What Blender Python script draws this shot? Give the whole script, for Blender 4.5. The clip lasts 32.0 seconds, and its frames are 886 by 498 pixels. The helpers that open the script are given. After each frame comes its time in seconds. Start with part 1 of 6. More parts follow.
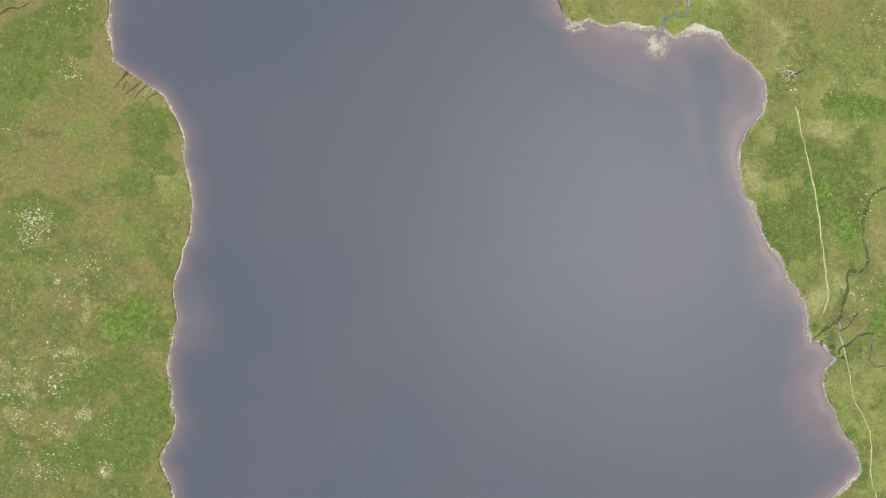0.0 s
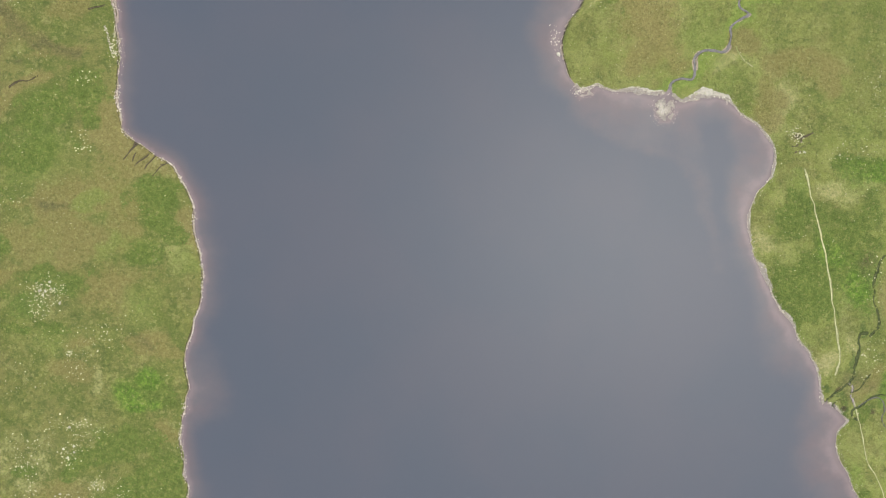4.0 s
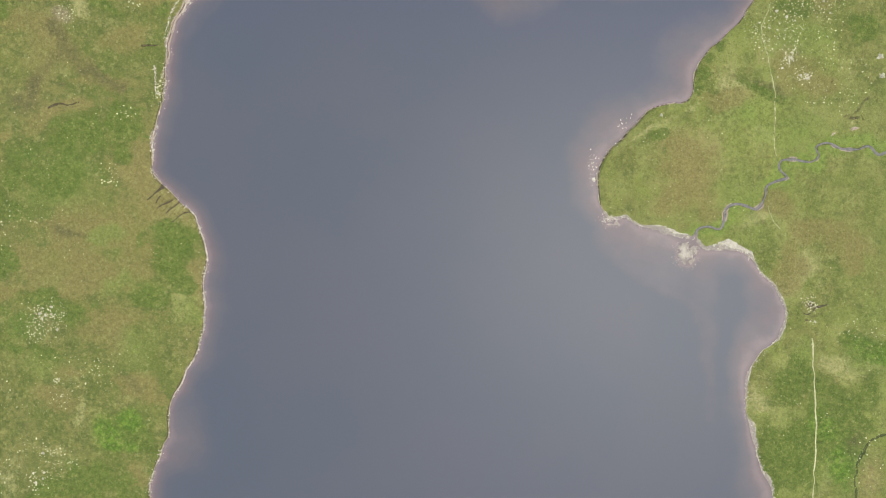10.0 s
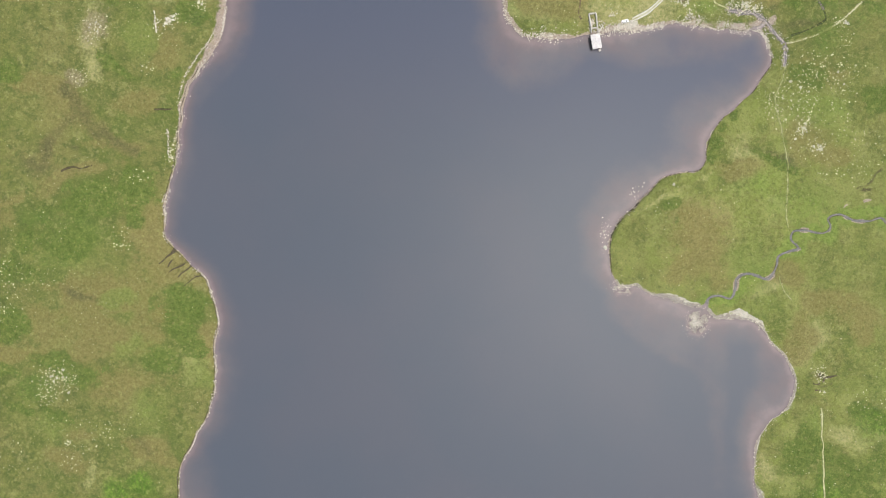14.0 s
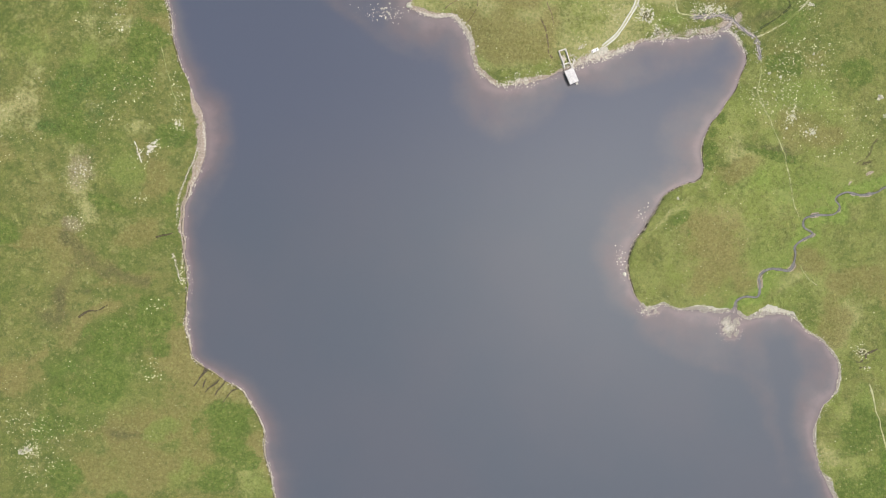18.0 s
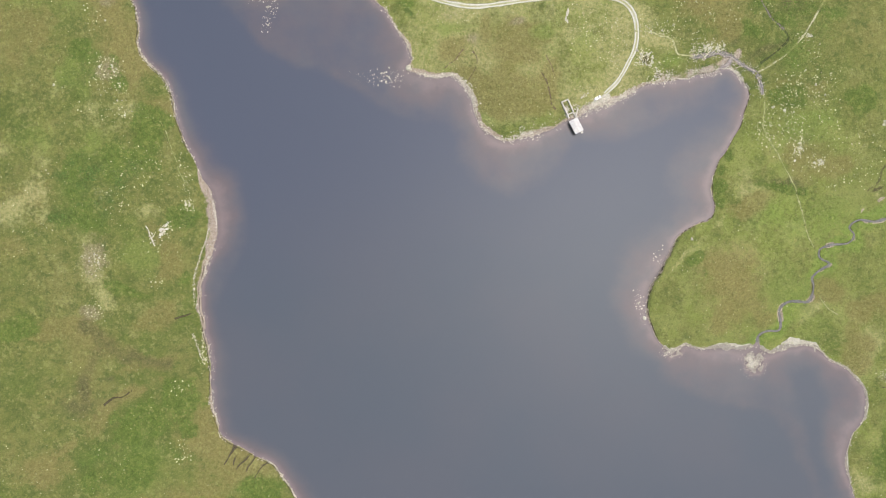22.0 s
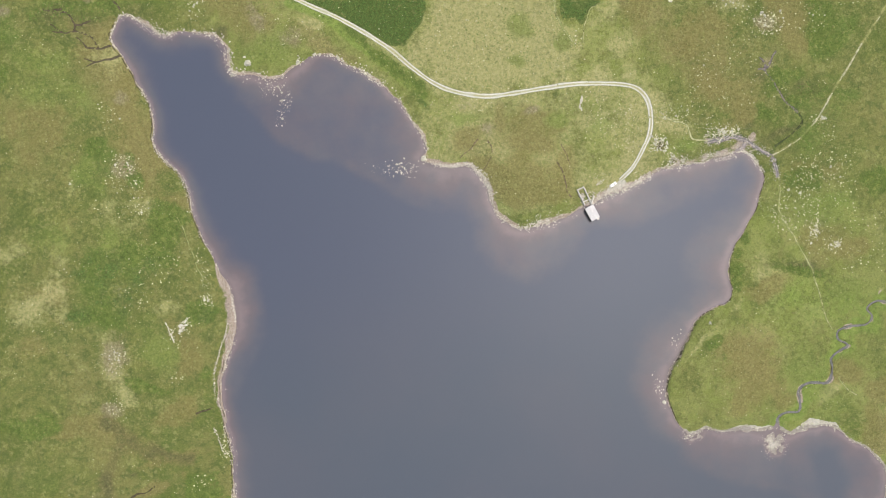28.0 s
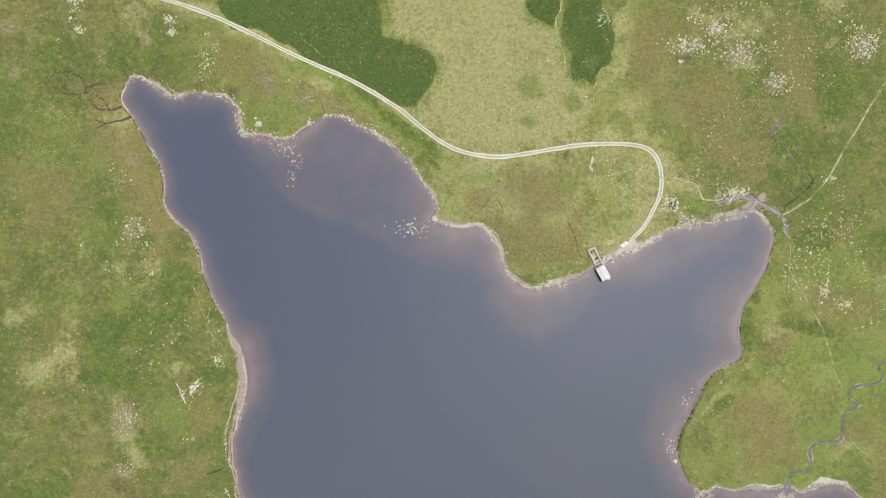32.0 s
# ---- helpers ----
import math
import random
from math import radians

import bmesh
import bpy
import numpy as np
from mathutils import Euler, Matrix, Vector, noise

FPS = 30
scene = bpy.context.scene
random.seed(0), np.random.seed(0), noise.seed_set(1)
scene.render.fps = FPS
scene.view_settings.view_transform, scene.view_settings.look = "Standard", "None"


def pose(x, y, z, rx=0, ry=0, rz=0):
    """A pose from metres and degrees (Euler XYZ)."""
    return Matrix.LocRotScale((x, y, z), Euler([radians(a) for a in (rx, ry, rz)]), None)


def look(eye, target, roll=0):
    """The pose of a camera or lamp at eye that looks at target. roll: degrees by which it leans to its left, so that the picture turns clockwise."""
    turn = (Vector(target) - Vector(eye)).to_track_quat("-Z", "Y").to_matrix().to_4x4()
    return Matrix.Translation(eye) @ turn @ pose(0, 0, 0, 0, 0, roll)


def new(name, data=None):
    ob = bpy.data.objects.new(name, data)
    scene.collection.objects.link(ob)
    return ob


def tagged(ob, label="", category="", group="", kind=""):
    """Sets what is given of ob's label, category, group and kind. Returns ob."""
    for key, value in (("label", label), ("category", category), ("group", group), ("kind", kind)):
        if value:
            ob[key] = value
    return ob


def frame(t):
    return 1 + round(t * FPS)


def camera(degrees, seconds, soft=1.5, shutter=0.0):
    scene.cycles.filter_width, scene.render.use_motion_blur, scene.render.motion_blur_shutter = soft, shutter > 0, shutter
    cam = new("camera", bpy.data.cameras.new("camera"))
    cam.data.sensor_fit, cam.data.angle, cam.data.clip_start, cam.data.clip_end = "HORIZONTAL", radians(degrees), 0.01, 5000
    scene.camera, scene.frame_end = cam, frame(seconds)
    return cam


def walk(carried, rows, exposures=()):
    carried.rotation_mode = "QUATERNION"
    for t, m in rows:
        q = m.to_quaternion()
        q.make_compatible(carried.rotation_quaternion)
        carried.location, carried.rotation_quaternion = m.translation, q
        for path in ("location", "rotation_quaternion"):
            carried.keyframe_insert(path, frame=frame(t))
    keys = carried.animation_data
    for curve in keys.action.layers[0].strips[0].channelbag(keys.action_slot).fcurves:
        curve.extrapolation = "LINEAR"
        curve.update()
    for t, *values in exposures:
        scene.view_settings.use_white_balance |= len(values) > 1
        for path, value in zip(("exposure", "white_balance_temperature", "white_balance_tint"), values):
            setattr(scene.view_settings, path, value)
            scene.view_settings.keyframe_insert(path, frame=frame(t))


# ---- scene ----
cam = camera(72.42, 32.0, soft=1.0)
# seconds, place in metres and turn in degrees: a level flight that looks straight down
PATH = [
    (0, 0.00, 0.00, 375.02, -0.667, 0.136, -0.000),
    (0.5, -0.70, 5.10, 374.88, -0.644, 0.137, -0.160),
    (1, -1.60, 10.08, 374.86, -0.617, 0.147, -0.303),
    (1.5, -2.24, 15.07, 374.65, -0.599, 0.146, -0.398),
    (2, -2.95, 20.24, 374.82, -0.597, 0.160, -0.455),
    (2.5, -3.76, 25.38, 374.81, -0.608, 0.171, -0.534),
    (3, -4.49, 30.58, 374.73, -0.611, 0.187, -0.610),
    (3.5, -5.25, 35.69, 374.71, -0.601, 0.184, -0.692),
    (5.5, -8.36, 56.30, 374.73, -0.602, 0.131, -0.739),
    (6, -9.37, 61.42, 374.73, -0.589, 0.104, 0.234),
    (6.5, -10.30, 66.27, 374.67, -0.571, 0.077, 1.578),
    (7, -10.88, 71.02, 374.71, -0.548, 0.063, 3.040),
    (7.5, -12.07, 76.11, 374.86, -0.545, 0.057, 5.037),
    (8, -13.22, 81.08, 374.96, -0.557, 0.036, 6.894),
    (8.5, -14.65, 85.96, 374.97, -0.556, 0.019, 8.289),
    (9, -16.12, 90.92, 375.06, -0.559, 0.009, 9.268),
    (9.5, -17.66, 95.88, 375.03, -0.562, -0.013, 9.817),
    (10, -19.47, 100.75, 375.19, -0.560, -0.026, 10.197),
    (10.5, -21.35, 105.61, 375.08, -0.546, -0.042, 10.415),
    (11, -23.06, 110.39, 375.10, -0.534, -0.052, 10.644),
    (11.5, -24.88, 115.49, 375.21, -0.552, -0.033, 10.783),
    (12, -26.51, 120.65, 375.08, -0.592, 0.000, 10.914),
    (12.5, -28.23, 125.96, 375.23, -0.650, 0.017, 10.998),
    (13, -30.20, 131.31, 375.42, -0.723, 0.019, 11.119),
    (13.5, -32.06, 136.79, 375.36, -0.817, 0.021, 11.183),
    (14, -33.96, 142.19, 375.14, -0.903, 0.030, 10.784),
    (14.5, -35.76, 147.47, 374.99, -0.962, 0.029, 9.983),
    (16.5, -42.65, 167.01, 375.15, -0.978, -0.037, 2.591),
    (17, -44.43, 171.77, 375.54, -0.958, -0.071, 1.169),
    (17.5, -46.19, 176.31, 375.65, -0.920, -0.121, -0.245),
    (18, -47.72, 180.80, 375.58, -0.878, -0.173, -1.685),
    (18.5, -48.73, 185.31, 375.61, -0.852, -0.197, -3.156),
    (19, -49.91, 189.80, 375.35, -0.836, -0.192, -4.190),
    (19.5, -50.88, 194.42, 375.40, -0.829, -0.192, -4.664),
    (20, -52.09, 198.99, 375.42, -0.836, -0.201, -5.005),
    (20.5, -53.15, 203.85, 375.33, -0.846, -0.219, -5.265),
    (21, -53.88, 208.66, 375.11, -0.860, -0.227, -5.470),
    (21.5, -54.50, 213.47, 375.17, -0.866, -0.232, -5.691),
    (22, -55.22, 218.25, 375.08, -0.862, -0.234, -6.243),
    (22.5, -55.62, 222.73, 375.15, -0.862, -0.228, -6.575),
    (23, -56.05, 227.51, 375.23, -0.870, -0.214, -6.657),
    (23.5, -56.58, 232.46, 375.10, -0.887, -0.215, -6.802),
    (24, -56.89, 237.53, 375.01, -0.920, -0.223, -6.989),
    (24.5, -57.55, 242.35, 375.05, -0.955, -0.237, -7.134),
    (25, -57.86, 247.22, 375.02, -0.987, -0.242, -7.233),
    (25.5, -58.10, 252.00, 375.05, -1.004, -0.232, -7.304),
    (27.5, -58.98, 270.91, 374.67, -1.039, -0.227, -7.437),
    (28, -59.54, 275.65, 374.80, -1.023, -0.260, -7.501),
    (28.5, -60.19, 280.24, 374.65, -1.002, -0.294, -7.575),
    (29, -60.54, 284.84, 374.55, -0.964, -0.336, -7.555),
    (29.5, -61.05, 289.20, 374.64, -0.921, -0.361, -7.621),
    (30, -61.24, 293.72, 374.45, -0.892, -0.375, -7.596),
    (30.5, -61.57, 298.35, 374.43, -0.883, -0.368, -7.634),
    (31, -61.72, 303.00, 374.57, -0.887, -0.351, -7.576),
    (31.5, -61.79, 307.71, 374.53, -0.889, -0.353, -7.578),
    (32, -61.97, 312.72, 374.43, -0.910, -0.339, -7.598),
]
walk(cam, [(t, pose(*p)) for t, *p in PATH], [(0.0, 0.97, 6500, 4.5), (22.0, 0.95, 6500, 4.5), (32.0, 0.87, 6450, 5.5)])

# ---- plan of the place, in metres ----
# shoreline, from the south-west corner round by the north
WEST_SOUTH = [(-161.0, -187.4), (-168.6, -159.7), (-172.1, -148.4), (-176.7, -133.6), (-172.8, -125.7), (-167.9, -117.0), (-167.2, -108.4), (-170.1, -101.4), (-169.5, -91.0), (-171.7, -80.6), (-170.8, -71.9), (-168.1, -59.7), (-166.0, -44.1), (-168.0, -30.3), (-165.3, -17.3), (-160.9, -4.4)]
WEST_BAY = [(-156.5, 8.6), (-156.1, 22.4), (-156.8, 36.2), (-160.2, 46.5), (-161.5, 58.6), (-162.3, 68.9), (-166.5, 78.4), (-170.8, 87.0), (-173.4, 91.3), (-181.1, 96.4), (-192.3, 103.3), (-199.1, 107.6), (-204.3, 114.5)]
WEST_MID = [(-203.7, 118.8), (-206.1, 129.8), (-206.5, 145.5), (-204.8, 159.8), (-205.4, 172.0), (-205.8, 187.7), (-206.0, 198.1), (-203.7, 209.1), (-198.9, 220.5), (-193.2, 232.1)]
WEST_NORTH = [(-191.3, 237.0), (-191.8, 252.6), (-192.7, 263.0), (-197.8, 275.4), (-201.3, 285.9), (-206.3, 298.3), (-208.8, 310.5), (-210.4, 322.6), (-213.0, 333.0), (-225.6, 354.6), (-225.8, 369.9), (-227.3, 384.3), (-232.6, 396.8), (-238.7, 411.7), (-243.2, 421.7), (-242.2, 428.7)]
NORTH_TIP = [(-235.3, 436.0), (-226.3, 432.9), (-218.0, 425.5), (-209.2, 420.8), (-199.5, 422.3), (-188.3, 418.7), (-179.3, 415.2), (-175.1, 408.0), (-174.8, 399.8), (-173.0, 392.4), (-161.5, 390.2), (-150.1, 387.1), (-141.8, 387.6), (-135.4, 391.0), (-127.8, 395.2), (-115.7, 396.7), (-104.7, 390.5), (-92.7, 383.0), (-83.4, 373.5), (-75.2, 364.1), (-69.4, 353.9), (-63.8, 342.5), (-60.6, 331.4)]
NORTH_HEAD = [(-63.7, 325.6), (-58.2, 321.4), (-49.7, 318.8), (-40.9, 319.1), (-35.1, 317.6), (-31.3, 311.8), (-27.0, 304.2), (-25.4, 295.1), (-24.5, 287.9), (-21.7, 283.0), (-14.6, 277.8), (-6.1, 274.9), (4.7, 276.4), (13.1, 277.6), (21.7, 280.0), (27.9, 282.7), (37.7, 285.5), (46.4, 288.5), (54.9, 290.3), (65.8, 293.0), (75.8, 296.9), (85.6, 299.8)]
EAST_BAY = [(100.5, 300.4), (115.1, 302.1), (127.2, 304.0), (136.6, 302.3), (141.6, 295.0), (144.1, 286.3), (137.2, 269.4), (128.4, 256.2), (121.5, 248.8), (118.1, 240.9), (114.6, 231.8), (115.9, 223.2), (115.9, 217.2), (109.7, 212.1), (98.6, 209.3), (90.7, 203.8), (83.2, 191.6), (75.8, 180.6), (69.9, 171.8), (68.0, 162.4), (68.7, 152.7), (71.1, 143.9)]
EAST_MID = [(79.2, 132.3), (84.0, 134.3), (88.8, 136.3), (95.7, 133.5), (108.3, 132.8), (121.4, 130.2), (129.5, 131.2), (135.0, 129.7), (141.1, 125.7), (153.1, 128.1), (165.6, 128.4), (171.6, 124.4), (176.1, 118.0), (185.8, 111.5), (193.8, 102.6), (197.3, 96.0), (197.5, 86.6), (192.9, 76.2), (186.3, 67.6), (181.5, 55.1), (182.6, 42.7)]
EAST_SOUTH = [(182.5, 38.1), (186.4, 25.5), (191.7, 12.8), (199.8, -1.8), (207.7, -12.0), (213.2, -23.8), (218.8, -31.6), (223.5, -43.4), (225.2, -52.8), (226.8, -61.5), (231.5, -63.1), (236.3, -67.0), (241.0, -73.3), (236.3, -78.0), (234.8, -85.9), (237.3, -96.9), (242.1, -106.4), (248.4, -120.6), (255.6, -129.3), (257.3, -141.9), (251.0, -146.7), (244.0, -156.2), (231.5, -167.5), (208.8, -187.0), (145.6, -215.4), (40.0, -233.3), (-79.9, -222.8), (-136.4, -205.1)]
ROAD = [(-276.5, 527.5), (-238.7, 500.1), (-211.8, 480.9), (-197.0, 474.1), (-179.1, 464.5), (-161.4, 453.4), (-142.2, 440.5), (-122.9, 428.5), (-106.6, 419.0), (-90.6, 407.5), (-74.9, 394.2), (-62.6, 381.0), (-50.0, 369.5), (-36.9, 362.5), (-19.9, 358.2), (-2.3, 357.9), (15.4, 358.4), (33.1, 358.5), (50.5, 356.9), (64.3, 354.4), (72.6, 350.5), (77.7, 343.1), (78.4, 332.5), (76.1, 322.2), (69.3, 310.8), (63.0, 302.8), (55.1, 296.7)]
BURN = [(132.0, 129.1), (133.6, 131.6), (134.6, 137.0), (140.3, 139.8), (147.7, 139.5), (149.1, 146.1), (149.2, 152.4), (155.7, 156.8), (167.3, 155.9), (170.7, 164.9), (170.6, 170.3), (175.0, 174.3), (180.7, 177.5), (175.6, 181.7), (175.6, 186.9), (182.4, 189.3), (192.9, 189.3), (197.0, 194.2), (194.6, 199.0), (201.6, 202.4), (209.3, 200.8), (219.5, 201.8), (226.1, 205.2), (234.1, 201.5), (242.6, 207.0), (266.1, 218.6)]
NE_BURN = [(152.4, 305.1), (163.1, 311.4), (169.9, 318.3), (167.8, 323.5), (163.4, 328.3), (161.4, 332.1), (157.7, 339.6), (154.6, 345.7), (151.6, 350.3), (150.6, 353.3)]
NE_BED = [(110.9, 313.4), (115.4, 312.8), (120.8, 313.5), (127.9, 313.6), (134.0, 311.1), (139.5, 306.8), (144.4, 303.7), (148.3, 300.7), (150.5, 295.8), (151.6, 290.3), (151.7, 285.4)]
NE_PATH = [(77.3, 332.7), (85.9, 331.2), (92.6, 328.5), (99.3, 325.2), (100.6, 321.8), (102.0, 316.0), (108.5, 314.1), (112.3, 313.2)]
WALL = [(150.6, 299.7), (165.8, 307.2), (179.2, 318.5), (190.6, 333.6), (203.1, 348.6), (210.3, 358.3), (224.3, 375.4), (247.0, 403.3)]
EAST_PATH = [(152.3, 286.1), (152.5, 277.8), (150.3, 265.0), (155.6, 251.5), (160.0, 237.9), (164.4, 228.4), (166.5, 214.2), (169.1, 198.1), (172.2, 186.2)]
SE_PATH = [(215.4, 83.9), (215.9, 81.8), (219.9, 62.7), (224.4, 41.4), (228.4, 22.2), (231.6, 3.3), (234.2, -14.5), (236.3, -31.7), (235.8, -36.9), (233.7, -43.9)]
S_PATH = [(245.2, -60.7), (248.1, -71.7), (250.5, -87.5), (253.8, -98.5), (260.2, -111.1), (264.2, -125.3), (264.3, -141.1), (266.8, -158.6), (272.0, -186.9)]
SE_BURN = [(271.6, -76.0), (266.0, -77.0), (262.9, -74.9), (262.2, -70.3), (263.5, -65.0), (261.4, -59.1), (257.6, -58.0), (252.0, -60.8), (247.8, -63.6)]
SE_GULLY = [(241.8, -50.9), (243.5, -45.7), (244.9, -39.0), (246.6, -31.7), (247.9, -25.0), (248.6, -19.4), (253.1, -17.3), (256.6, -18.0)]
W_SCAR = [(-223.9, 187.8), (-218.1, 188.5), (-213.1, 190.1)]
W_SCAR2 = [(-269.1, 140.6), (-263.2, 142.6), (-258.4, 142.5), (-254.3, 144.7)]
HEAD_GULLY = [(16.1, 312.5), (19.7, 305.0), (20.7, 299.6), (20.9, 293.2), (24.4, 290.3)]
HEAD_GULLY2 = [(-28.3, 332.6), (-32.7, 328.9), (-36.6, 325.9), (-41.3, 322.3)]
W_PATH = [(-219.9, 311.3), (-215.6, 300.7), (-212.5, 285.0), (-208.5, 271.0), (-207.7, 258.9)]
W_BANK = [(-196.0, 242.0), (-199.6, 233.4), (-204.6, 222.9), (-209.3, 210.6), (-210.4, 202.5), (-209.6, 193.9), (-208.5, 188.0)]
W_BANK2 = [(-213.8, 176.5), (-212.2, 170.7), (-210.6, 162.2), (-208.0, 160.1)]
BOAT_PATH = [(36.4, 284.3), (37.7, 289.6), (40.8, 291.2), (46.0, 292.9), (50.5, 293.2)]
BED_PATH = [(173.6, 158.4), (178.0, 150.3), (183.2, 145.9)]
E_BANK = [(207.1, 219.6), (213.8, 222.1), (219.4, 226.5), (221.7, 231.8)]
SE_HOLLOW = [(212.5, 101.5), (216.4, 103.6), (220.3, 105.8)]
HEAD_GULLY3 = [(-22.5, 331.1), (-21.0, 326.6), (-21.1, 323.1), (-23.4, 318.9), (-29.3, 311.9)]
KNOT_CUT = [(212.7, 102.9), (214.1, 102.2), (216.9, 103.6), (220.3, 105.6)]
KNOT_CUT2 = [(213.7, 103.6), (213.7, 101.1), (213.7, 98.7)]
E_POOL = [(171.5, 218.7), (174.6, 216.8)]
SHELF_NORTH = [(-174.7, 374.7), (-163.5, 366.9), (-153.8, 350.2), (-143.2, 340.4), (-131.8, 334.0), (-117.8, 330.8), (-106.8, 323.4), (-96.0, 312.5), (-87.7, 302.9), (-76.1, 297.2), (-58.7, 293.1), (-39.3, 293.0), (-23.9, 303.3), (-29.0, 318.1), (-52.8, 324.7), (-62.2, 333.0), (-75.4, 366.2), (-99.8, 393.9), (-120.1, 399.3), (-149.2, 391.6), (-170.1, 392.6)]
SHELF_HEAD = [(-26.6, 303.7), (-32.4, 286.8), (-33.2, 269.3), (-24.3, 251.2), (-10.7, 241.6), (7.2, 242.8), (19.4, 255.3), (28.8, 273.5), (4.5, 276.7), (-19.2, 285.1)]
SHELF_WEST = [(-194.7, 278.2), (-183.2, 272.1), (-174.8, 256.2), (-174.2, 234.9), (-182.3, 214.6), (-194.5, 194.9), (-202.0, 199.5), (-195.8, 244.8)]
SE_STREAM = [(242.2, -48.8), (244.3, -52.3), (243.6, -56.5), (245.0, -60.7), (246.4, -65.7)]
SE_GULLY6 = [(253.8, -19.6), (258.7, -13.4), (257.3, -4.6), (255.6, 6.3), (256.6, 14.6), (258.7, 24.0), (262.9, 29.6), (269.2, 33.4)]
SE_GULLY2 = [(227.9, -62.4), (230.3, -58.6), (233.1, -55.1), (236.6, -53.3), (240.1, -50.6), (242.9, -48.1), (244.3, -44.6)]
SE_GULLY3 = [(243.6, -55.1), (247.1, -53.4), (249.9, -51.0), (252.0, -46.8), (254.8, -42.2)]
SE_GULLY4 = [(233.8, -66.7), (233.5, -63.1), (235.9, -60.7), (239.4, -59.3)]
SE_GULLY5 = [(247.8, -72.0), (244.3, -69.2), (245.4, -66.4), (250.6, -62.2), (257.6, -57.0), (263.5, -56.3)]
NE_FORK = [(135.2, 309.5), (132.7, 306.6), (129.0, 305.4), (126.7, 303.6)]
KNOT_CUT3 = [(207.5, 97.7), (209.9, 97.3), (212.0, 98.4)]
KNOT_CUT4 = [(209.6, 93.5), (211.7, 94.2), (214.1, 93.5)]
NW_GULLY0 = [(-244.1, 418.5), (-247.7, 418.3), (-251.5, 418.1), (-253.5, 421.8), (-255.4, 425.2), (-259.6, 427.9), (-263.9, 429.5), (-268.8, 429.4), (-273.2, 430.7), (-275.8, 434.5), (-278.4, 435.2)]
NW_GULLY1 = [(-264.2, 429.5), (-263.9, 434.0), (-265.7, 438.8), (-268.5, 441.6), (-271.4, 440.6)]
NW_GULLY2 = [(-251.5, 418.1), (-255.0, 418.2), (-258.4, 419.0), (-260.8, 422.1), (-263.1, 425.2)]
NW_GULLY3 = [(-239.8, 412.3), (-244.5, 410.9), (-249.7, 411.2), (-254.1, 409.7), (-257.4, 411.2), (-260.6, 413.3)]
NW_GULLY4 = [(-254.8, 409.8), (-257.0, 409.0), (-260.0, 407.7)]
NW_GULLY5 = [(-235.4, 440.4), (-237.7, 444.2), (-240.0, 447.9)]
NW_GULLY6 = [(-269.6, 443.1), (-275.9, 443.2), (-280.5, 445.2)]
NW_GULLY7 = [(-263.7, 433.6), (-258.8, 433.3), (-254.1, 434.5)]
NW_GULLY8 = [(-271.5, 430.1), (-274.7, 429.8), (-277.0, 430.8)]
W_GULLY0 = [(-188.2, 98.6), (-191.6, 95.8), (-194.1, 93.6), (-196.4, 91.0)]
W_GULLY1 = [(-184.7, 96.8), (-187.0, 93.8), (-189.4, 91.6), (-190.7, 88.5)]
W_GULLY2 = [(-173.3, 92.8), (-178.1, 91.9), (-181.3, 89.9), (-183.7, 87.3), (-185.9, 83.7)]
W_GULLY3 = [(-195.1, 104.8), (-198.2, 102.4), (-200.8, 99.1), (-203.5, 94.6)]
W_GULLY4 = [(-196.7, 105.9), (-198.0, 103.5), (-198.9, 100.5)]
W_GULLY5 = [(-196.5, 98.8), (-197.5, 96.5), (-198.0, 93.5)]
W_GULLY6 = [(-178.1, 91.6), (-180.5, 91.5), (-182.4, 91.8)]
W_SCAR3 = [(-272.1, 139.3), (-267.7, 142.3), (-264.3, 143.6), (-259.7, 143.4), (-254.2, 146.2)]
LUSH_STRIP = [(-131.7, 429.7), (-111.9, 418.7), (-94.9, 401.5), (-77.6, 384.2), (-58.8, 364.6)]
NE_FORK1 = [(151.3, 353.3), (150.3, 356.6), (147.9, 359.7)]
NE_FORK2 = [(151.3, 353.3), (154.5, 356.1), (156.7, 359.6), (159.2, 362.5)]
NE_FORK3 = [(151.5, 352.2), (148.8, 352.9), (146.6, 352.5)]
FERN_PATCHES = [(-68.6, 367.8, 21.7, 4.9, -59.6), (-96.8, 413.5, 14, 2.8, -39.6), (-271.8, 288.3, 14.7, 15.7, -4.2), (-277.7, 259.1, 14.7, 8.8, -4.2), (-224.6, 311, 12.6, 6.3, -4.2), (-207.2, 245.2, 4.2, 10.5, -4.2), (-242.3, 286.2, 14, 9.1, -4.2), (-253.9, 273.1, 24.5, 28, -4.2), (122.3, 245.6, 7, 4.9, 9.3), (120.1, 233.6, 4.2, 6.3, 9.3)]
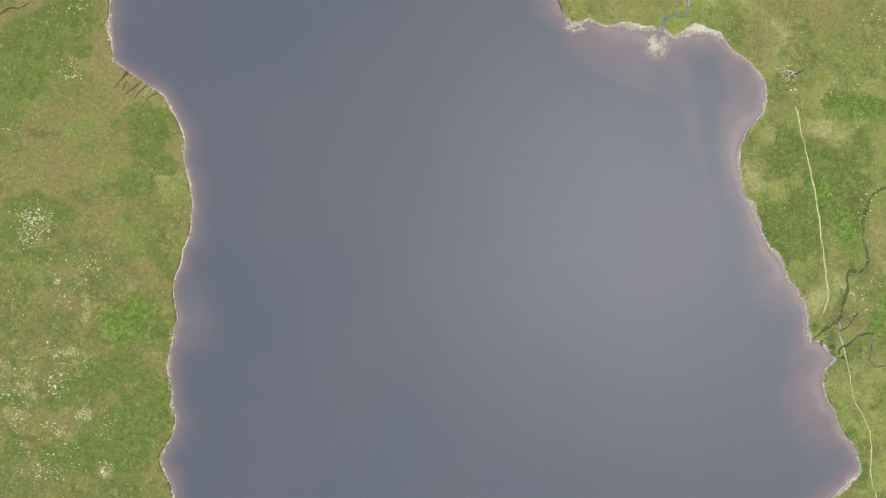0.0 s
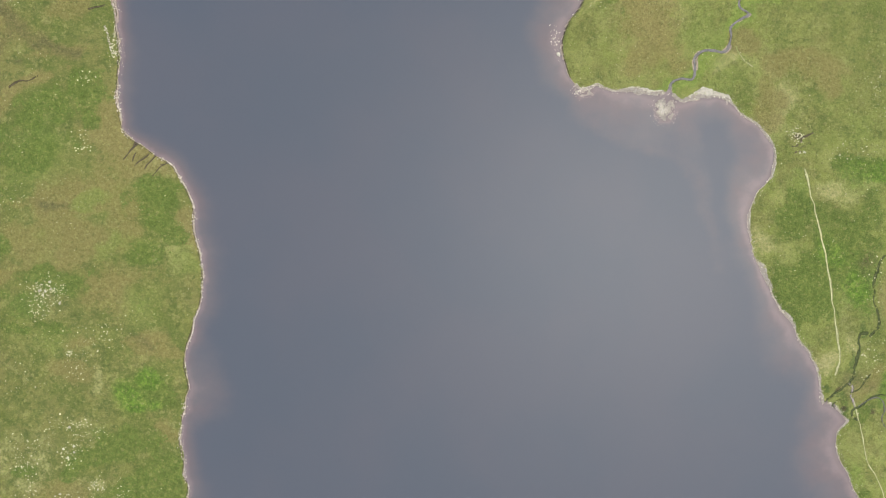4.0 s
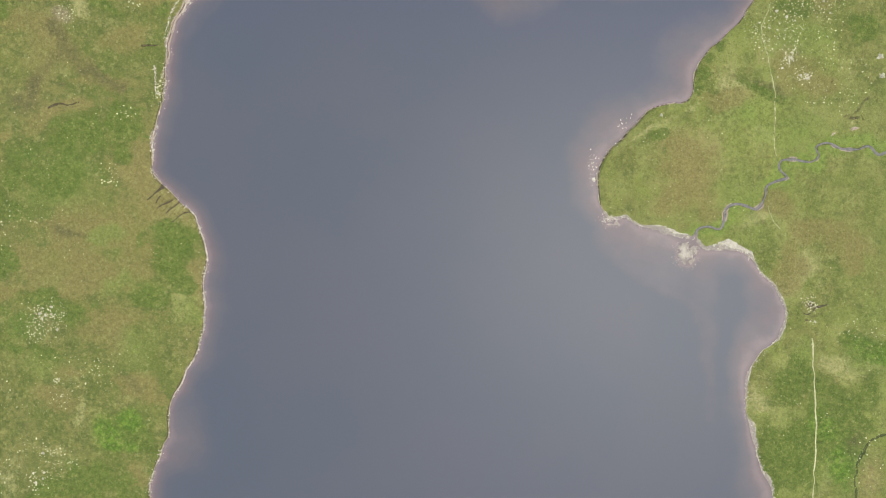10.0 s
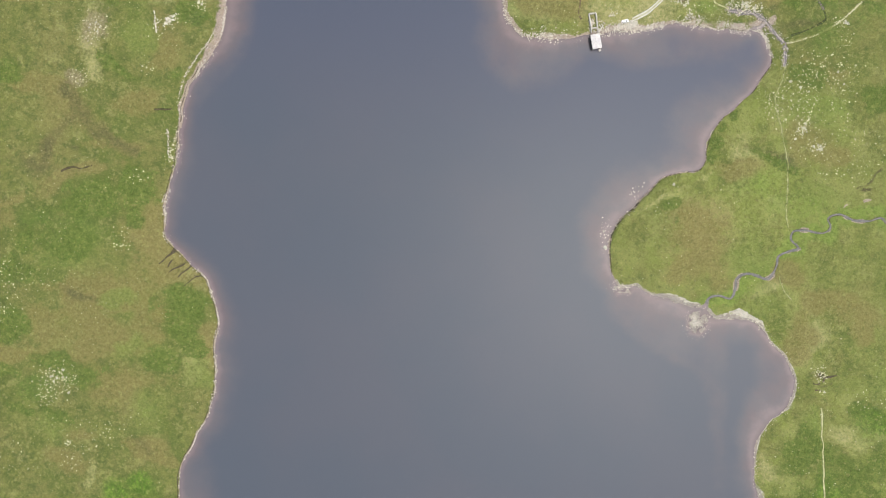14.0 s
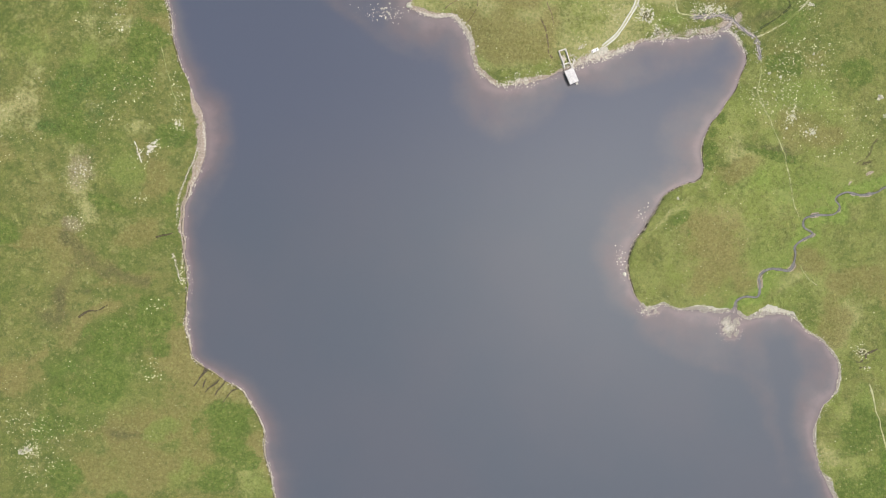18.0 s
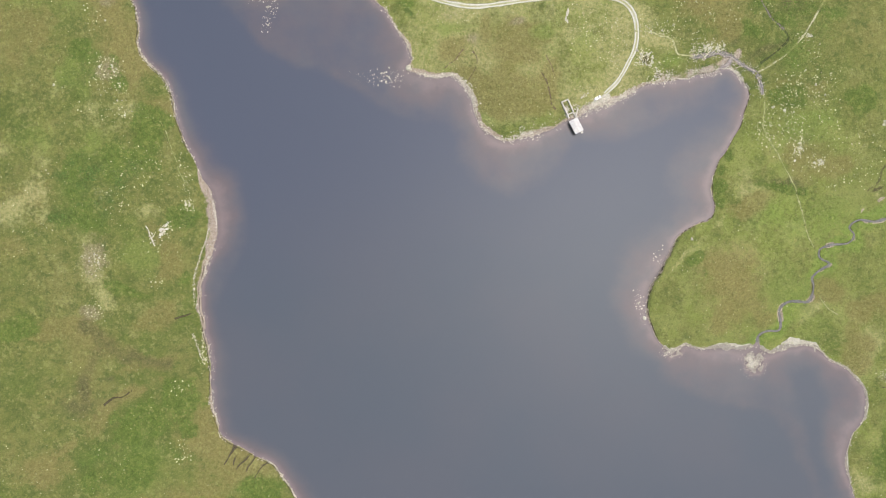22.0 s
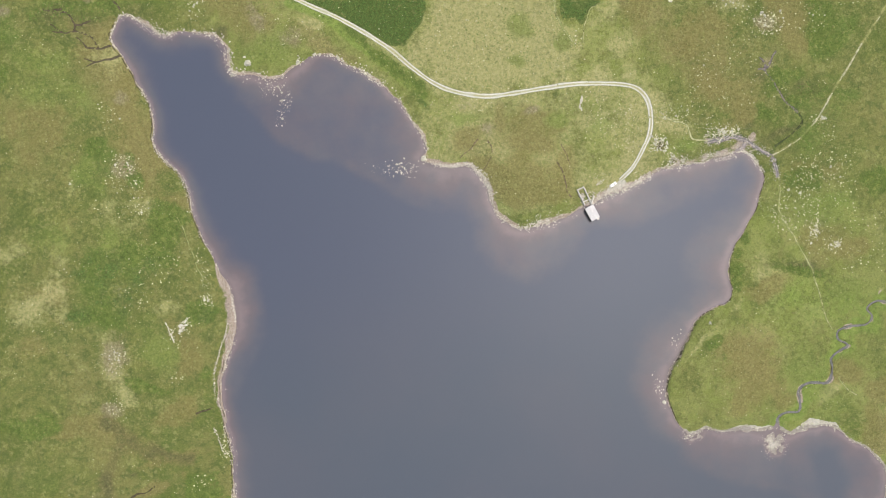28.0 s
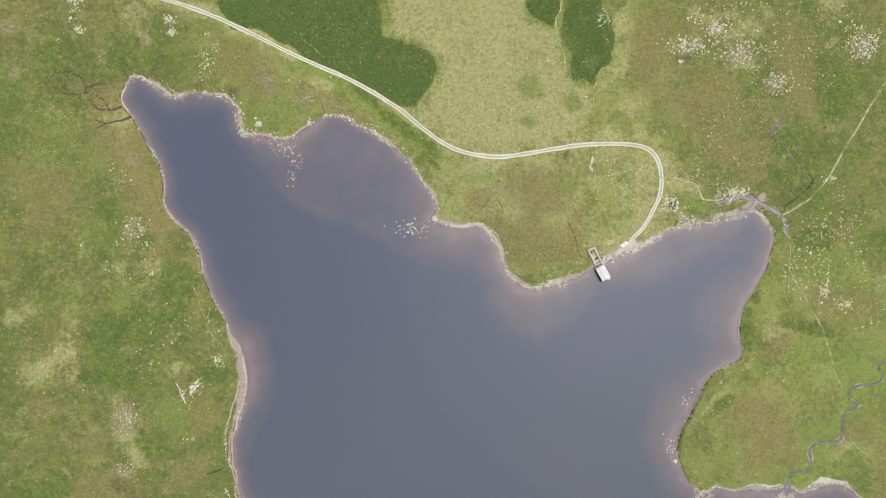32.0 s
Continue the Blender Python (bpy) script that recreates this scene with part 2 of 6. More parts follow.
LUSH_PATCHES = [(-206.3, -49.6, 6.3, 7.7, 11.1), (-188.6, -46.1, 12.6, 12.6, 11.1), (-182.9, 66.4, 12.6, 11.9, 11.1), (-286.3, 42.5, 7.7, 9.1, 11.1), (157.7, 149.5, 29.7, 7.7, 31.1), (174.7, 206.4, 10.5, 24.5, 11.1), (179.7, 251.8, 21, 14, 11.1), (-264.1, 95.7, 10.5, 7.7, -4.2), (-267, 112.5, 31.5, 14, -4.2), (-254.9, 346.2, 9.8, 14, -4.2), (230.2, 15.2, 28, 22.8, -20), (259.3, 83.2, 17.5, 9.1, -0), (-194.2, -130.8, 21, 23.1, -0), (-254, 104.4, 21, 14, -0), (243.3, -109.3, 8.8, 17.5, -0), (-261.8, 6.5, 17.5, 10.5, -0), (-264.8, 341.2, 10.5, 14, -7.6), (172.5, 314.7, 21, 17.5, -7.6), (-28.6, 292, 17.5, 12.2, -7.6), (153, 214.5, 21, 21, -7.6)]
HEATH_PATCHES = [(-256.2, 32.7, 24.5, 16.1, 11.1), (-231.3, 73, 31.5, 9.1, 21.1), (-215.6, 18.7, 21, 21, 11.1), (-184.6, -21.9, 14, 10.5, 11.1), (-217.7, 72.8, 26.2, 12.6, 15.8), (-319.4, 103.7, 18.2, 10.5, -4.2), (-280.7, 129.8, 24.5, 4.5, 23.8), (-243.4, 160.2, 31.5, 4.9, 7.8), (-279.2, 176.9, 14, 14, -4.2), (117.7, 180, 26.2, 21, 30.6), (112.4, 371.9, 38.5, 21, -7.6), (173.6, 381.4, 24.5, 14, -7.6), (89.9, 388.9, 21, 24.5, -7.6), (129.8, 341.5, 21, 12.6, -7.6), (-155.4, 421.3, 10.5, 8.4, -7.6), (-29.8, 336.3, 9.8, 4.9, -7.6), (-226, 367.6, 10.5, 21, -7.6), (118.8, 169.1, 21, 21, -7.6), (-181.5, -74.3, 10.5, 9.1, -0)]
PALE_PATCHES = [(-310.6, 266.2, 19.2, 14, -7.6), (-271.9, 229.1, 10.5, 19.2, -7.6), (62, 413.6, 7.7, 31.5, -19.6), (59.3, 329.7, 16.8, 16.1, -7.6), (-33.1, 391.1, 42, 31.5, -7.6), (-82.6, 362.6, 31.5, 14, -47.6), (-241.3, 408.2, 14, 10.5, -7.6), (201.5, 128.4, 9.1, 12.6, 30), (195.1, 34.4, 9.1, 16.1, -0), (211.2, -26.8, 14, 7.7, -30), (-269.7, -92, 21, 14, -0), (-231, -107.8, 14, 14, -0), (-210.1, -137.9, 7.7, 7.7, -0), (242, 69.3, 21, 9.1, -0), (-177.4, 34.5, 7.7, 14, -0), (199.9, 118.4, 9.1, 14, -18.9), (139, 224.3, 10.5, 21, 11.1), (-183.4, 84.2, 10.5, 7.7, 11.1)]
OUTCROPS = [(171.2, 249.7, 1.4, 4.9, -22.6, 14, 1), (210.6, 394.8, 3.1, 4.9, -7.6, 14, 1.6), (182.7, 317.5, 2.1, 1.4, -7.6, 6, 1.4), (123.1, 316.6, 9.1, 1.8, -2.6, 22, 1), (117.2, 409.8, 10.5, 4.9, 2.4, 14, 1.4), (-307.3, 58.2, 4.2, 2.4, 5.8, 18, 1.6), (-267.2, 229.3, 3.5, 4.9, -4.2, 12, 1), (222.2, 260.1, 1.8, 1.8, 9.3, 6, 1.6), (225.4, 249.4, 1.8, 2.4, 9.3, 8, 1.4), (182.2, 241.3, 3.1, 2.1, 29.3, 8, 0.8), (82.8, 315.4, 5.1, 5.1, -7.6, 64, 1.1), (88.2, 307.2, 1.8, 3.1, -7.6, 10, 0.9), (121.6, 319.4, 3.5, 2.4, -7.6, 16, 1.1), (211, 103.9, 3.1, 1.4, -48.3, 14, 0.9), (215.5, 93.5, 1, 0.7, -0.3, 3, 0.9)]
PALE_PATCHES_2 = [(204.2, 209.6, 3.1, 4.2, 9.3), (212.7, 215.6, 2.8, 1.8, 9.3), (-308.4, 268.5, 17.5, 15.7, -6.7), (-272.5, 235.1, 7.7, 11.2, -6.7), (-269.4, 206.8, 6.3, 9.1, -6.7), (-226.1, 248.7, 7.7, 4.9, -6.7)]
LUSH_PATCHES_2 = [(-66.4, 365.7, 19.2, 4.2, -59.6), (46.3, 324.4, 4.9, 7, -7.6), (152.2, 141.2, 21, 5.6, 26.1), (172.5, 164.9, 14, 7.7, 41.1), (185, 208.4, 21, 10.5, 11.1)]
PALE_PATCHES_3 = [(-24.2, 352.1, 26.2, 4.2, -4.6), (56.5, 335.4, 18.2, 14.7, -7.6), (-81, 374.7, 10.5, 2.8, -52.6), (-124.4, 417.2, 14, 2.8, -35.6)]
STONE_FIELDS_MEADOW = [(-24.4, 404, 49, 33.2, -7.6, 45), (56.1, 331.9, 17.5, 16.1, -7.6, 30), (127.2, 348.9, 31.5, 24.5, -7.6, 40), (177, 409, 21, 21, -7.6, 40), (-132.2, 411.2, 17.5, 14, -7.6, 16)]
WATER_STONES = [(-79.3, 321.7, 13.3, 4.5, -7.6, 80), (-150.4, 381.4, 8.4, 5.6, -7.6, 60), (-144.6, 367.3, 3.5, 11.2, -22.6, 50), (-100.3, 387.8, 9.1, 1.8, -35.6, 30), (64, 162.7, 2.8, 9.1, 10.6, 26), (79.2, 133.5, 6.3, 2.1, 10.6, 50), (77.7, 193.8, 5.6, 3.5, 50.6, 14)]
SHELF_BAY = [(81.4, 122.6), (89.1, 106.2), (104.5, 95.5), (123.7, 92.5), (139.1, 84.7), (147.8, 63.5), (154.5, 36.5), (158.0, 19.1), (167.6, 19.0), (164.5, 44.1), (158.8, 71.2), (153.0, 96.2), (153.6, 107.7), (143.0, 115.5), (114.2, 119.5)]
SHELVES = [(-57.7, 311.8, 33.2, 14.7, -22.6), (-112.2, 352.5, 38.5, 21, -37.6), (-143.8, 377.8, 17.5, 21, -7.6), (-7.7, 262.7, 31.5, 19.2, -7.6), (65.3, 279.5, 42, 10.5, 7.4), (103.2, 242.5, 21, 28, -7.6), (62.8, 176.7, 17.5, 31.5, -7.6), (-184, 252.7, 11.9, 24.5, -7.6), (117.1, 120, 38.5, 14, 11.1), (148.2, 90.3, 7.7, 38.5, 11.1), (180, 75, 14, 31.5, 11.1), (204.2, -14.5, 21, 35, -35), (229.2, -95.2, 17.5, 31.5, -0), (-149.7, -46.1, 14, 21, -0)]
HEATH_PATCHES_2 = [(-235.6, 399.6, 9.1, 17.5, -22.6), (-266.9, 437.5, 14, 4.2, -7.6), (141.5, 337.6, 15.7, 21, -7.6), (119.8, 347.5, 17.5, 14, -7.6), (170.9, 288.5, 15.7, 10.5, -7.6), (-4.5, 328.7, 29.7, 14.7, -7.6), (6.3, 316.7, 17.5, 17.5, -7.6), (20.6, 304.2, 10.5, 14, -7.6), (-22.5, 325.8, 14, 10.5, -7.6), (254.8, -51.7, 14, 7, -0.3), (267.8, 0.6, 9.1, 24.5, -0.5), (-301.7, 272.7, 19.2, 14, -5.5), (-315.4, 242.4, 10.5, 10.5, -5.5), (-190, 82.9, 21, 8.4, -14.4)]
PALE_PATCHES_4 = [(37.2, 300.9, 4.2, 2.4, -7.2), (40.2, 296.6, 3.1, 1.8, -7.2), (42.2, 334.8, 14.7, 15.7, -7.6), (0.5, 326.3, 45.5, 26.2, -7.6), (-17, 354.3, 26.2, 4.2, -2.6), (9, 348, 1.8, 5.6, -37.6), (69.9, 325.2, 5.2, 3.1, -7.6), (87.2, 327.1, 14, 7.7, -17.6), (-277.8, 336.8, 5.6, 8.4, -7.6), (-272.4, 235.5, 7, 9.1, -5.5), (-225.2, 251.3, 9.1, 4.2, -5.5), (-295.5, 265.1, 14, 10.5, -5.5), (165.3, 146.1, 7, 10.5, -19.4), (176, 155.3, 4.9, 14, -9.4)]
LUSH_PATCHES_3 = [(23, 341.9, 4.9, 6.3, -7.6), (-30.2, 347.9, 21, 3.1, 0.4), (-232.3, 448, 17.5, 10.5, -7.6), (-268.1, 276.4, 16.8, 29.7, -5.5), (-212, 243.1, 7.7, 9.1, -5.5), (-244.1, 288.1, 14, 14, -5.5), (248.9, 74.5, 21, 10.5, -10), (231.8, 34.4, 15.7, 10.5, -15)]
DARK_EAST = [(255.8, 78, 21, 12.6, -10), (228.3, 30.9, 12.6, 16.1, -10), (249.4, 13.5, 14, 24.5, -0), (265.6, -46, 7, 21, -0)]
SPLASH = [(69.9, 325.2, 4.2, 1.8, -7.6)]
TAN_NORTH = [(-160.9, 418.9, 15.7, 21, -7.6), (-146.7, 432.7, 14, 9.1, -7.6), (-122, 408.6, 21, 7.7, -42.6), (-103.5, 390.4, 17.5, 4.9, -42.6), (85.2, 325.1, 14, 7, -7.6), (125.9, 325.5, 11.9, 8.4, -7.6), (-14.9, 330.1, 31.5, 15.7, -7.6)]
YELLOW = [(-277.3, 389.3, 24.5, 19.2, -7.6), (-287.6, 415.2, 14, 10.5, -7.6), (-166.9, 402.8, 9.1, 7.7, -7.6), (182.2, 265, 17.5, 10.5, -7.6), (94.1, 312.1, 9.1, 4.9, -7.6), (-261.9, 302.1, 9.1, 9.8, -5.5), (-240.3, 240.5, 9.1, 12.6, -5.5), (-296.5, 305.3, 17.5, 7, -5.5), (-205.2, 69.5, 10.5, 21, -0), (-254.5, 45, 17.5, 14, -0), (-191.6, 3, 14, 14, -0), (-244.4, -14.5, 21, 10.5, -0), (214.1, 69.3, 7, 21, -0), (-171.7, 41.7, 10.5, 17.5, 11.1), (-259.3, 89, 24.5, 10.5, 11.1)]
DARK_GREEN = [(-261.8, 449.4, 19.2, 7.7, -7.6), (-309.6, 432, 10.5, 15.7, -7.6), (-200.4, 438.6, 21, 4.9, -7.6), (185.3, 361.8, 7.7, 8.4, -7.6), (179.9, 347.1, 19.2, 4.2, 0.4), (203.9, 369.2, 17.5, 9.1, 32.4), (170.7, 329.7, 10.5, 7, -7.6), (199.4, 332.9, 14, 10.5, -7.6)]
DARK_SPOTS = [(173, 218, 3.5, 2.1, -22), (213, 220, 6.3, 1.4, 16), (30, 291.2, 1.3, 2.6, 22), (82.8, 315.4, 5.2, 4.9, -7.6), (89.6, 304.9, 1.8, 2.8, -7.6), (211, 103.6, 3.1, 2.8, -45.3), (229.3, -61.7, 1.8, 1.8, -0.3), (239.8, -64.9, 2.8, 2.4, -0.3), (239.8, -70.6, 2.4, 2.1, -0.3), (256.2, -66.1, 3.8, 3.1, -0.3), (236.6, -52.3, 4.2, 1.8, 29.7)]
CLUMPS = [(229.3, -61.4, 1.8, 2.1, -0.3), (239.8, -64.9, 2.8, 2.8, -0.3), (239.8, -70.6, 2.4, 2.1, -0.3), (256.2, -66.1, 3.8, 3.5, -0.3), (228.6, -52.6, 2.8, 3.5, -0.3), (237.3, -56.2, 4.2, 2.1, -0.3), (244.3, -36.9, 2.8, 10.5, -0.3), (249.5, -15.9, 2.8, 5.6, -0.3)]
FAN_STONES = [(93.1, 304.1, 4.9, 3.1, -7.6, 120), (103.6, 303.1, 10.5, 3.5, 7.4, 210), (119.6, 304.1, 10.5, 3.5, 4.4, 260), (132, 303.6, 7, 2.8, -7.6, 150), (120, 321, 5.2, 3.5, -7.6, 40), (83.6, 332.5, 4.9, 2.8, -7.6, 40), (111.5, 318.6, 2.8, 7.7, -7.6, 50)]
DELTA = [(123.5, 127.6), (130.2, 128.1), (136.1, 127.1), (137.5, 119.5), (136.0, 116.4), (133.0, 113.3), (128.7, 113.6), (125.6, 116.6), (126.0, 120.2), (127.8, 122.0), (124.6, 123.5)]
BEACH_WEST = [(98.2, 133.2), (103.5, 133.1), (110.3, 134.8), (117.6, 134.3), (123.2, 132.9), (130.1, 132.1), (129.8, 130.2), (123.9, 129.4), (118.4, 130.2), (111.1, 131.0), (103.8, 131.7)]
BEACH_EAST = [(136.6, 128.3), (140.4, 126.9), (145.4, 128.9), (149.4, 132.1), (153.3, 134.3), (158.9, 132.8), (164.6, 131.0), (169.6, 129.5), (172.5, 125.4), (172.5, 121.8), (169.3, 123.4), (167.7, 126.3), (162.5, 127.4), (158.1, 127.7), (152.9, 127.1), (146.0, 125.8), (140.9, 124.1)]
FERN_NORTH = [(-174, 496), (-174, 471), (-167, 458), (-157, 455), (-148, 451), (-134, 440), (-125, 430), (-115, 422), (-105, 417), (-93, 408), (-82, 401), (-70, 396), (-61, 398), (-54, 406), (-49, 414), (-49, 423), (-54, 429), (-61, 434), (-72, 438), (-82, 440), (-79, 449), (-78, 463), (-70, 482)]
MEADOW = [(-67, 479), (-75, 442), (-59, 435), (-47, 421), (-50, 407), (-62, 395), (-46, 372), (-23, 362), (23, 363), (38, 366), (37, 392), (28, 401), (26, 429), (8, 435), (9, 469)]

# cover and stones, stretch by stretch: x, y, half length, half width, turn (and how many)
RUSH_NORTH = [(-258, 444, 26.2, 9.1, -8), (-279, 456, 14, 6.3, -28), (-214, 459, 4.9, 7, -8), (-226, 310, 10.5, 8.4, -8), (-238, 288, 19.2, 12.6, 12), (-268, 257, 14, 9.8, -8), (-262, 355, 11.9, 6.3, -8), (-274, 285, 7, 14, -8), (-210, 248, 6.3, 6.3, -8), (-217, 210, 5.6, 4.9, -8), (-253, 209, 14, 3.5, -23), (-241, 338, 9.1, 7.7, -38), (-327, 195, 14, 6.3, -8), (-312, 407, 8.7, 6.3, -8)]
RUSH_EAST = [(128, 252, 4.5, 5.2, -8), (123, 245, 3.8, 3.1, -8), (121, 233, 4.5, 7, -8), (118, 223, 3.5, 4.9, -8), (98, 192, 5.6, 2.8, 22), (178, 338, 9.8, 5.6, 7), (168, 333, 7, 4.9, -8), (184, 362, 5.6, 7, -28), (161, 348, 14, 4.9, 22), (192, 378, 11.9, 14, -8), (167, 284, 14, 8.4, -8), (146, 325, 5.6, 7, -8), (160, 228, 17.4, 4.2, -16), (177, 422, 4.2, 7, -8), (198, 364, 10.5, 3.5, 27), (209, 278, 7, 10.5, -8)]
RUSH_ROADSIDE = [(-90, 401, 15.4, 3.1, -43), (-72, 385, 16.8, 5.2, -48), (-61, 369, 10.5, 7.0, -56), (-123, 428, 8.4, 2.1, -38), (-154, 466, 10.5, 4.2, -38)]
RUSH_WEST = [(-247, 125, 21.6, 9.8, 1), (-261, 98, 27.9, 10.5, 11), (-287, 75, 14, 9.1, 1), (-244, 23, 19.2, 7.7, 1), (-286, 38, 8.7, 6.3, 1), (-183, 68, 11.9, 10.5, 1), (-173, 49, 7.7, 7, 1), (-188, 42, 9.8, 4.9, 21), (-295, 12, 17.4, 4.9, 1), (-223, 131, 10.5, 14, 1)]
RUSH_SOUTH = [(-183, 65, 13.3, 11.9, 0), (-192, 35, 17.4, 6.3, 15), (-251, 23, 17.4, 6.3, 0), (-266, -10, 8.4, 4.9, 0), (-245, -6, 9.1, 4.2, 0), (-189, -47, 15.4, 13.3, 0), (-188, -110, 19.2, 19.5, 0), (-232, -90, 12.6, 6.3, 30), (-265, -97, 7, 3.8, 0), (-242, -99, 6.3, 4.9, 0), (-225, -131, 20.9, 8.4, 0), (-266, -132, 8.4, 5.6, 0), (-206, -83, 20.9, 10.5, 0), (-190, -133, 10.5, 8.4, 0)]
RUSH_SOUTHEAST = [(218, 12, 20.9, 17.4, -50), (236, 36, 20.9, 17.4, 0), (208, 54, 14, 12.6, 0), (205, -2, 10.5, 10.5, 0), (260, 83, 10.5, 8.4, 0), (246, 87, 14, 5.6, 0), (257, 54, 10.5, 10.5, 0), (251, -122, 4.5, 5.2, 0), (239, -70, 3.1, 2.4, 0), (253, -65, 4.2, 3.1, 0), (260, -142, 4.9, 7, 0), (238, -58, 3.5, 2.8, 0), (194, 96, 4.9, 4.2, 0)]
UMBER_NORTH = [(-294, 371, 16.8, 16.1, -8), (-238, 388, 5.6, 17.4, -23), (-164, 434, 19.2, 11.9, -33), (113, 385, 20.9, 10.5, 7), (174, 381, 11.2, 16.1, -8), (104, 371, 14, 6.3, -8), (131, 330, 11.9, 11.9, -8), (122, 347, 15.4, 9.1, -8), (10, 336, 16.1, 9.1, -38), (24, 312, 7, 11.9, 12), (-5, 314, 11.9, 15.4, -8), (80, 414, 13.3, 24.4, -8), (174, 292, 15.4, 3.1, -8), (138, 219, 14, 7, 17), (115, 176, 16.1, 15.4, 12), (-236, 186, 20.9, 7.7, -8), (-296, 188, 17.4, 4.9, -8), (-224, 227, 7.7, 14, -8), (166, 399, 10.5, 14, -8)]
UMBER_HEAD = [(181, 244, 21.6, 10.5, -7), (4, 330, 23, 14, -28), (21, 310, 9.1, 14, 7), (-23, 312, 11.9, 9.1, -8), (10, 296, 14, 5.6, -8), (-10, 300, 11.9, 8.4, -8), (-30, 334, 10.5, 7.7, -8), (-23, 338, 5.6, 4.5, -8), (19, 335, 14, 7, -8)]
UMBER_WEST = [(-234, 71, 27.9, 9.1, 1), (-203, 86, 20.2, 12.6, 11), (-264, 44, 31.4, 11.9, 1), (-281, 24, 24.4, 6.3, 11), (-310, 108, 13.3, 10.5, 1), (-201, 65, 14, 9.1, 1), (-211, 40, 11.9, 7, 1), (179, 156, 11.9, 8.4, 1), (119, 155, 17.4, 12.6, 1), (228, 140, 8.4, 8.4, 1)]
UMBER_SOUTH = [(-234, 46, 38.4, 14, 0), (-216, 67, 24.4, 10.5, 0), (-195, 91, 20.9, 7.7, 10), (-206, 20, 20.9, 7.7, 0), (-193, -20, 15.4, 6.3, 0), (-175, -24, 10.5, 3.5, 0), (-238, -32, 14, 9.1, 0), (-184, -76, 11.2, 7, 0), (-182, -140, 7.7, 4.9, 0), (-246, -111, 15.4, 9.8, 0), (-234, -15, 10.5, 5.6, 0), (215, 144, 20.9, 8.4, 0), (194, 120, 10.5, 14, 0), (257, -44, 7, 14, -30)]
BLEACHED = [(-228, 470, 7.7, 9.1, -28), (-222, 454, 6.3, 9.1, -28), (-253, 317, 20.2, 6.3, -8), (-298, 275, 12.6, 8.4, -8), (-325, 301, 7.7, 6.3, -8), (-289, 261, 4.9, 3.8, -8), (-307, 259, 8.4, 7, -8), (-286, 296, 4.2, 2.8, -8), (-262, 292, 10.5, 2.8, -8), (-144, 448, 15.4, 4.2, -38), (62, 427, 4.2, 20.9, -8), (59, 403, 9.8, 2.8, -8), (55, 370, 14, 5.6, -8), (67, 381, 7, 7.7, -8), (35, 380, 10.5, 4.9, -8), (158, 204, 4.9, 3.5, -8), (-227, 252, 5.6, 3.5, -8), (-267, 208, 5.9, 8.4, -8)]
BLEACHED_HILL = [(143, 416, 11.9, 14.0, -8), (196, 402, 9.1, 9.8, -8), (142, 395, 10.5, 6.3, -8), (119, 428, 14.0, 7.0, -8), (193, 422, 10.5, 7.0, -8)]
BLEACHED_SOUTH = [(201, 132, 9.8, 7.7, 0), (191, 120, 11.9, 2.8, -45), (232, -30, 11.9, 5.6, 40), (215, -36, 9.1, 3.5, -40), (239, 2, 8.4, 14, 0), (192, 44, 5.6, 10.5, 0), (187, 89, 7, 4.9, 0), (-180, 40, 7, 9.1, 0), (-225, -76, 9.8, 3.1, 20), (-232, -69, 10.5, 3.5, 0), (-222, -106, 5.6, 4.5, 0), (-236, -101, 7.7, 2.8, 0), (-211, -138, 4.2, 4.2, 0), (-267, -80, 5.6, 4.2, 0), (-264, -108, 4.2, 7, 30), (-221, -45, 3.1, 8.4, 0)]
STONY_EARTH = [(-304, 447, 4.9, 3.5, -8), (-303, 474, 7, 4.9, -38), (-252, 452, 5.6, 5.6, -8), (-242, 386, 5.2, 3.8, -8), (-267, 231, 7.7, 11.9, -8), (-273, 197, 6.3, 4.9, -8), (-154, 424, 4.2, 9.1, 17), (-134, 409, 7, 7, -8), (-23, 338, 4.9, 4.2, -8), (6, 346, 6.3, 2.1, 22), (104, 409, 9.1, 4.9, -8), (121, 417, 4.9, 3.5, -8), (134, 402, 9.1, 7, -8), (155, 380, 8.4, 5.6, -8), (209, 395, 7.7, 7, -8), (154, 356, 3.8, 3.1, -8), (-246, 344, 7.7, 7, -28), (-224, 457, 3.5, 3.5, -8)]
BRIGHT = [(-266, 338, 6.3, 11.9, 27), (-274, 414, 11.9, 7, -8), (-157, 407, 14.7, 9.1, -8), (150, 173, 9.1, 15.4, -8), (163, 160, 7, 14, -8), (20, 342, 8.4, 4.9, -8), (-294, 397, 10.5, 7, -8), (-259, 302, 4.2, 7, -8), (-242, 226, 10.5, 9.1, -8), (175, 258, 9.1, 7, -8), (2, 395, 6.3, 6.3, -8), (30, 386, 4.2, 3.8, -8), (0, 376, 8.4, 3.5, -8), (180, 218, 14, 5.6, -8)]
BRIGHT_SOUTH = [(-205, -50, 7.7, 9.1, 0), (-254, 102, 12.6, 7.7, 0), (-188, -57, 7, 4.2, 0), (-206, 42, 14, 4.9, 20), (-171, 30, 7.7, 10.5, 0), (-223, 70, 14, 5.6, 0), (168, 137, 7, 7, 0), (253, 112, 15.4, 11.9, 0), (205, -19, 14, 5.6, 0), (212, 78, 10.5, 10.5, 0), (-194, 126, 7, 4.9, 0), (-220, 133, 8.4, 4.9, 0)]
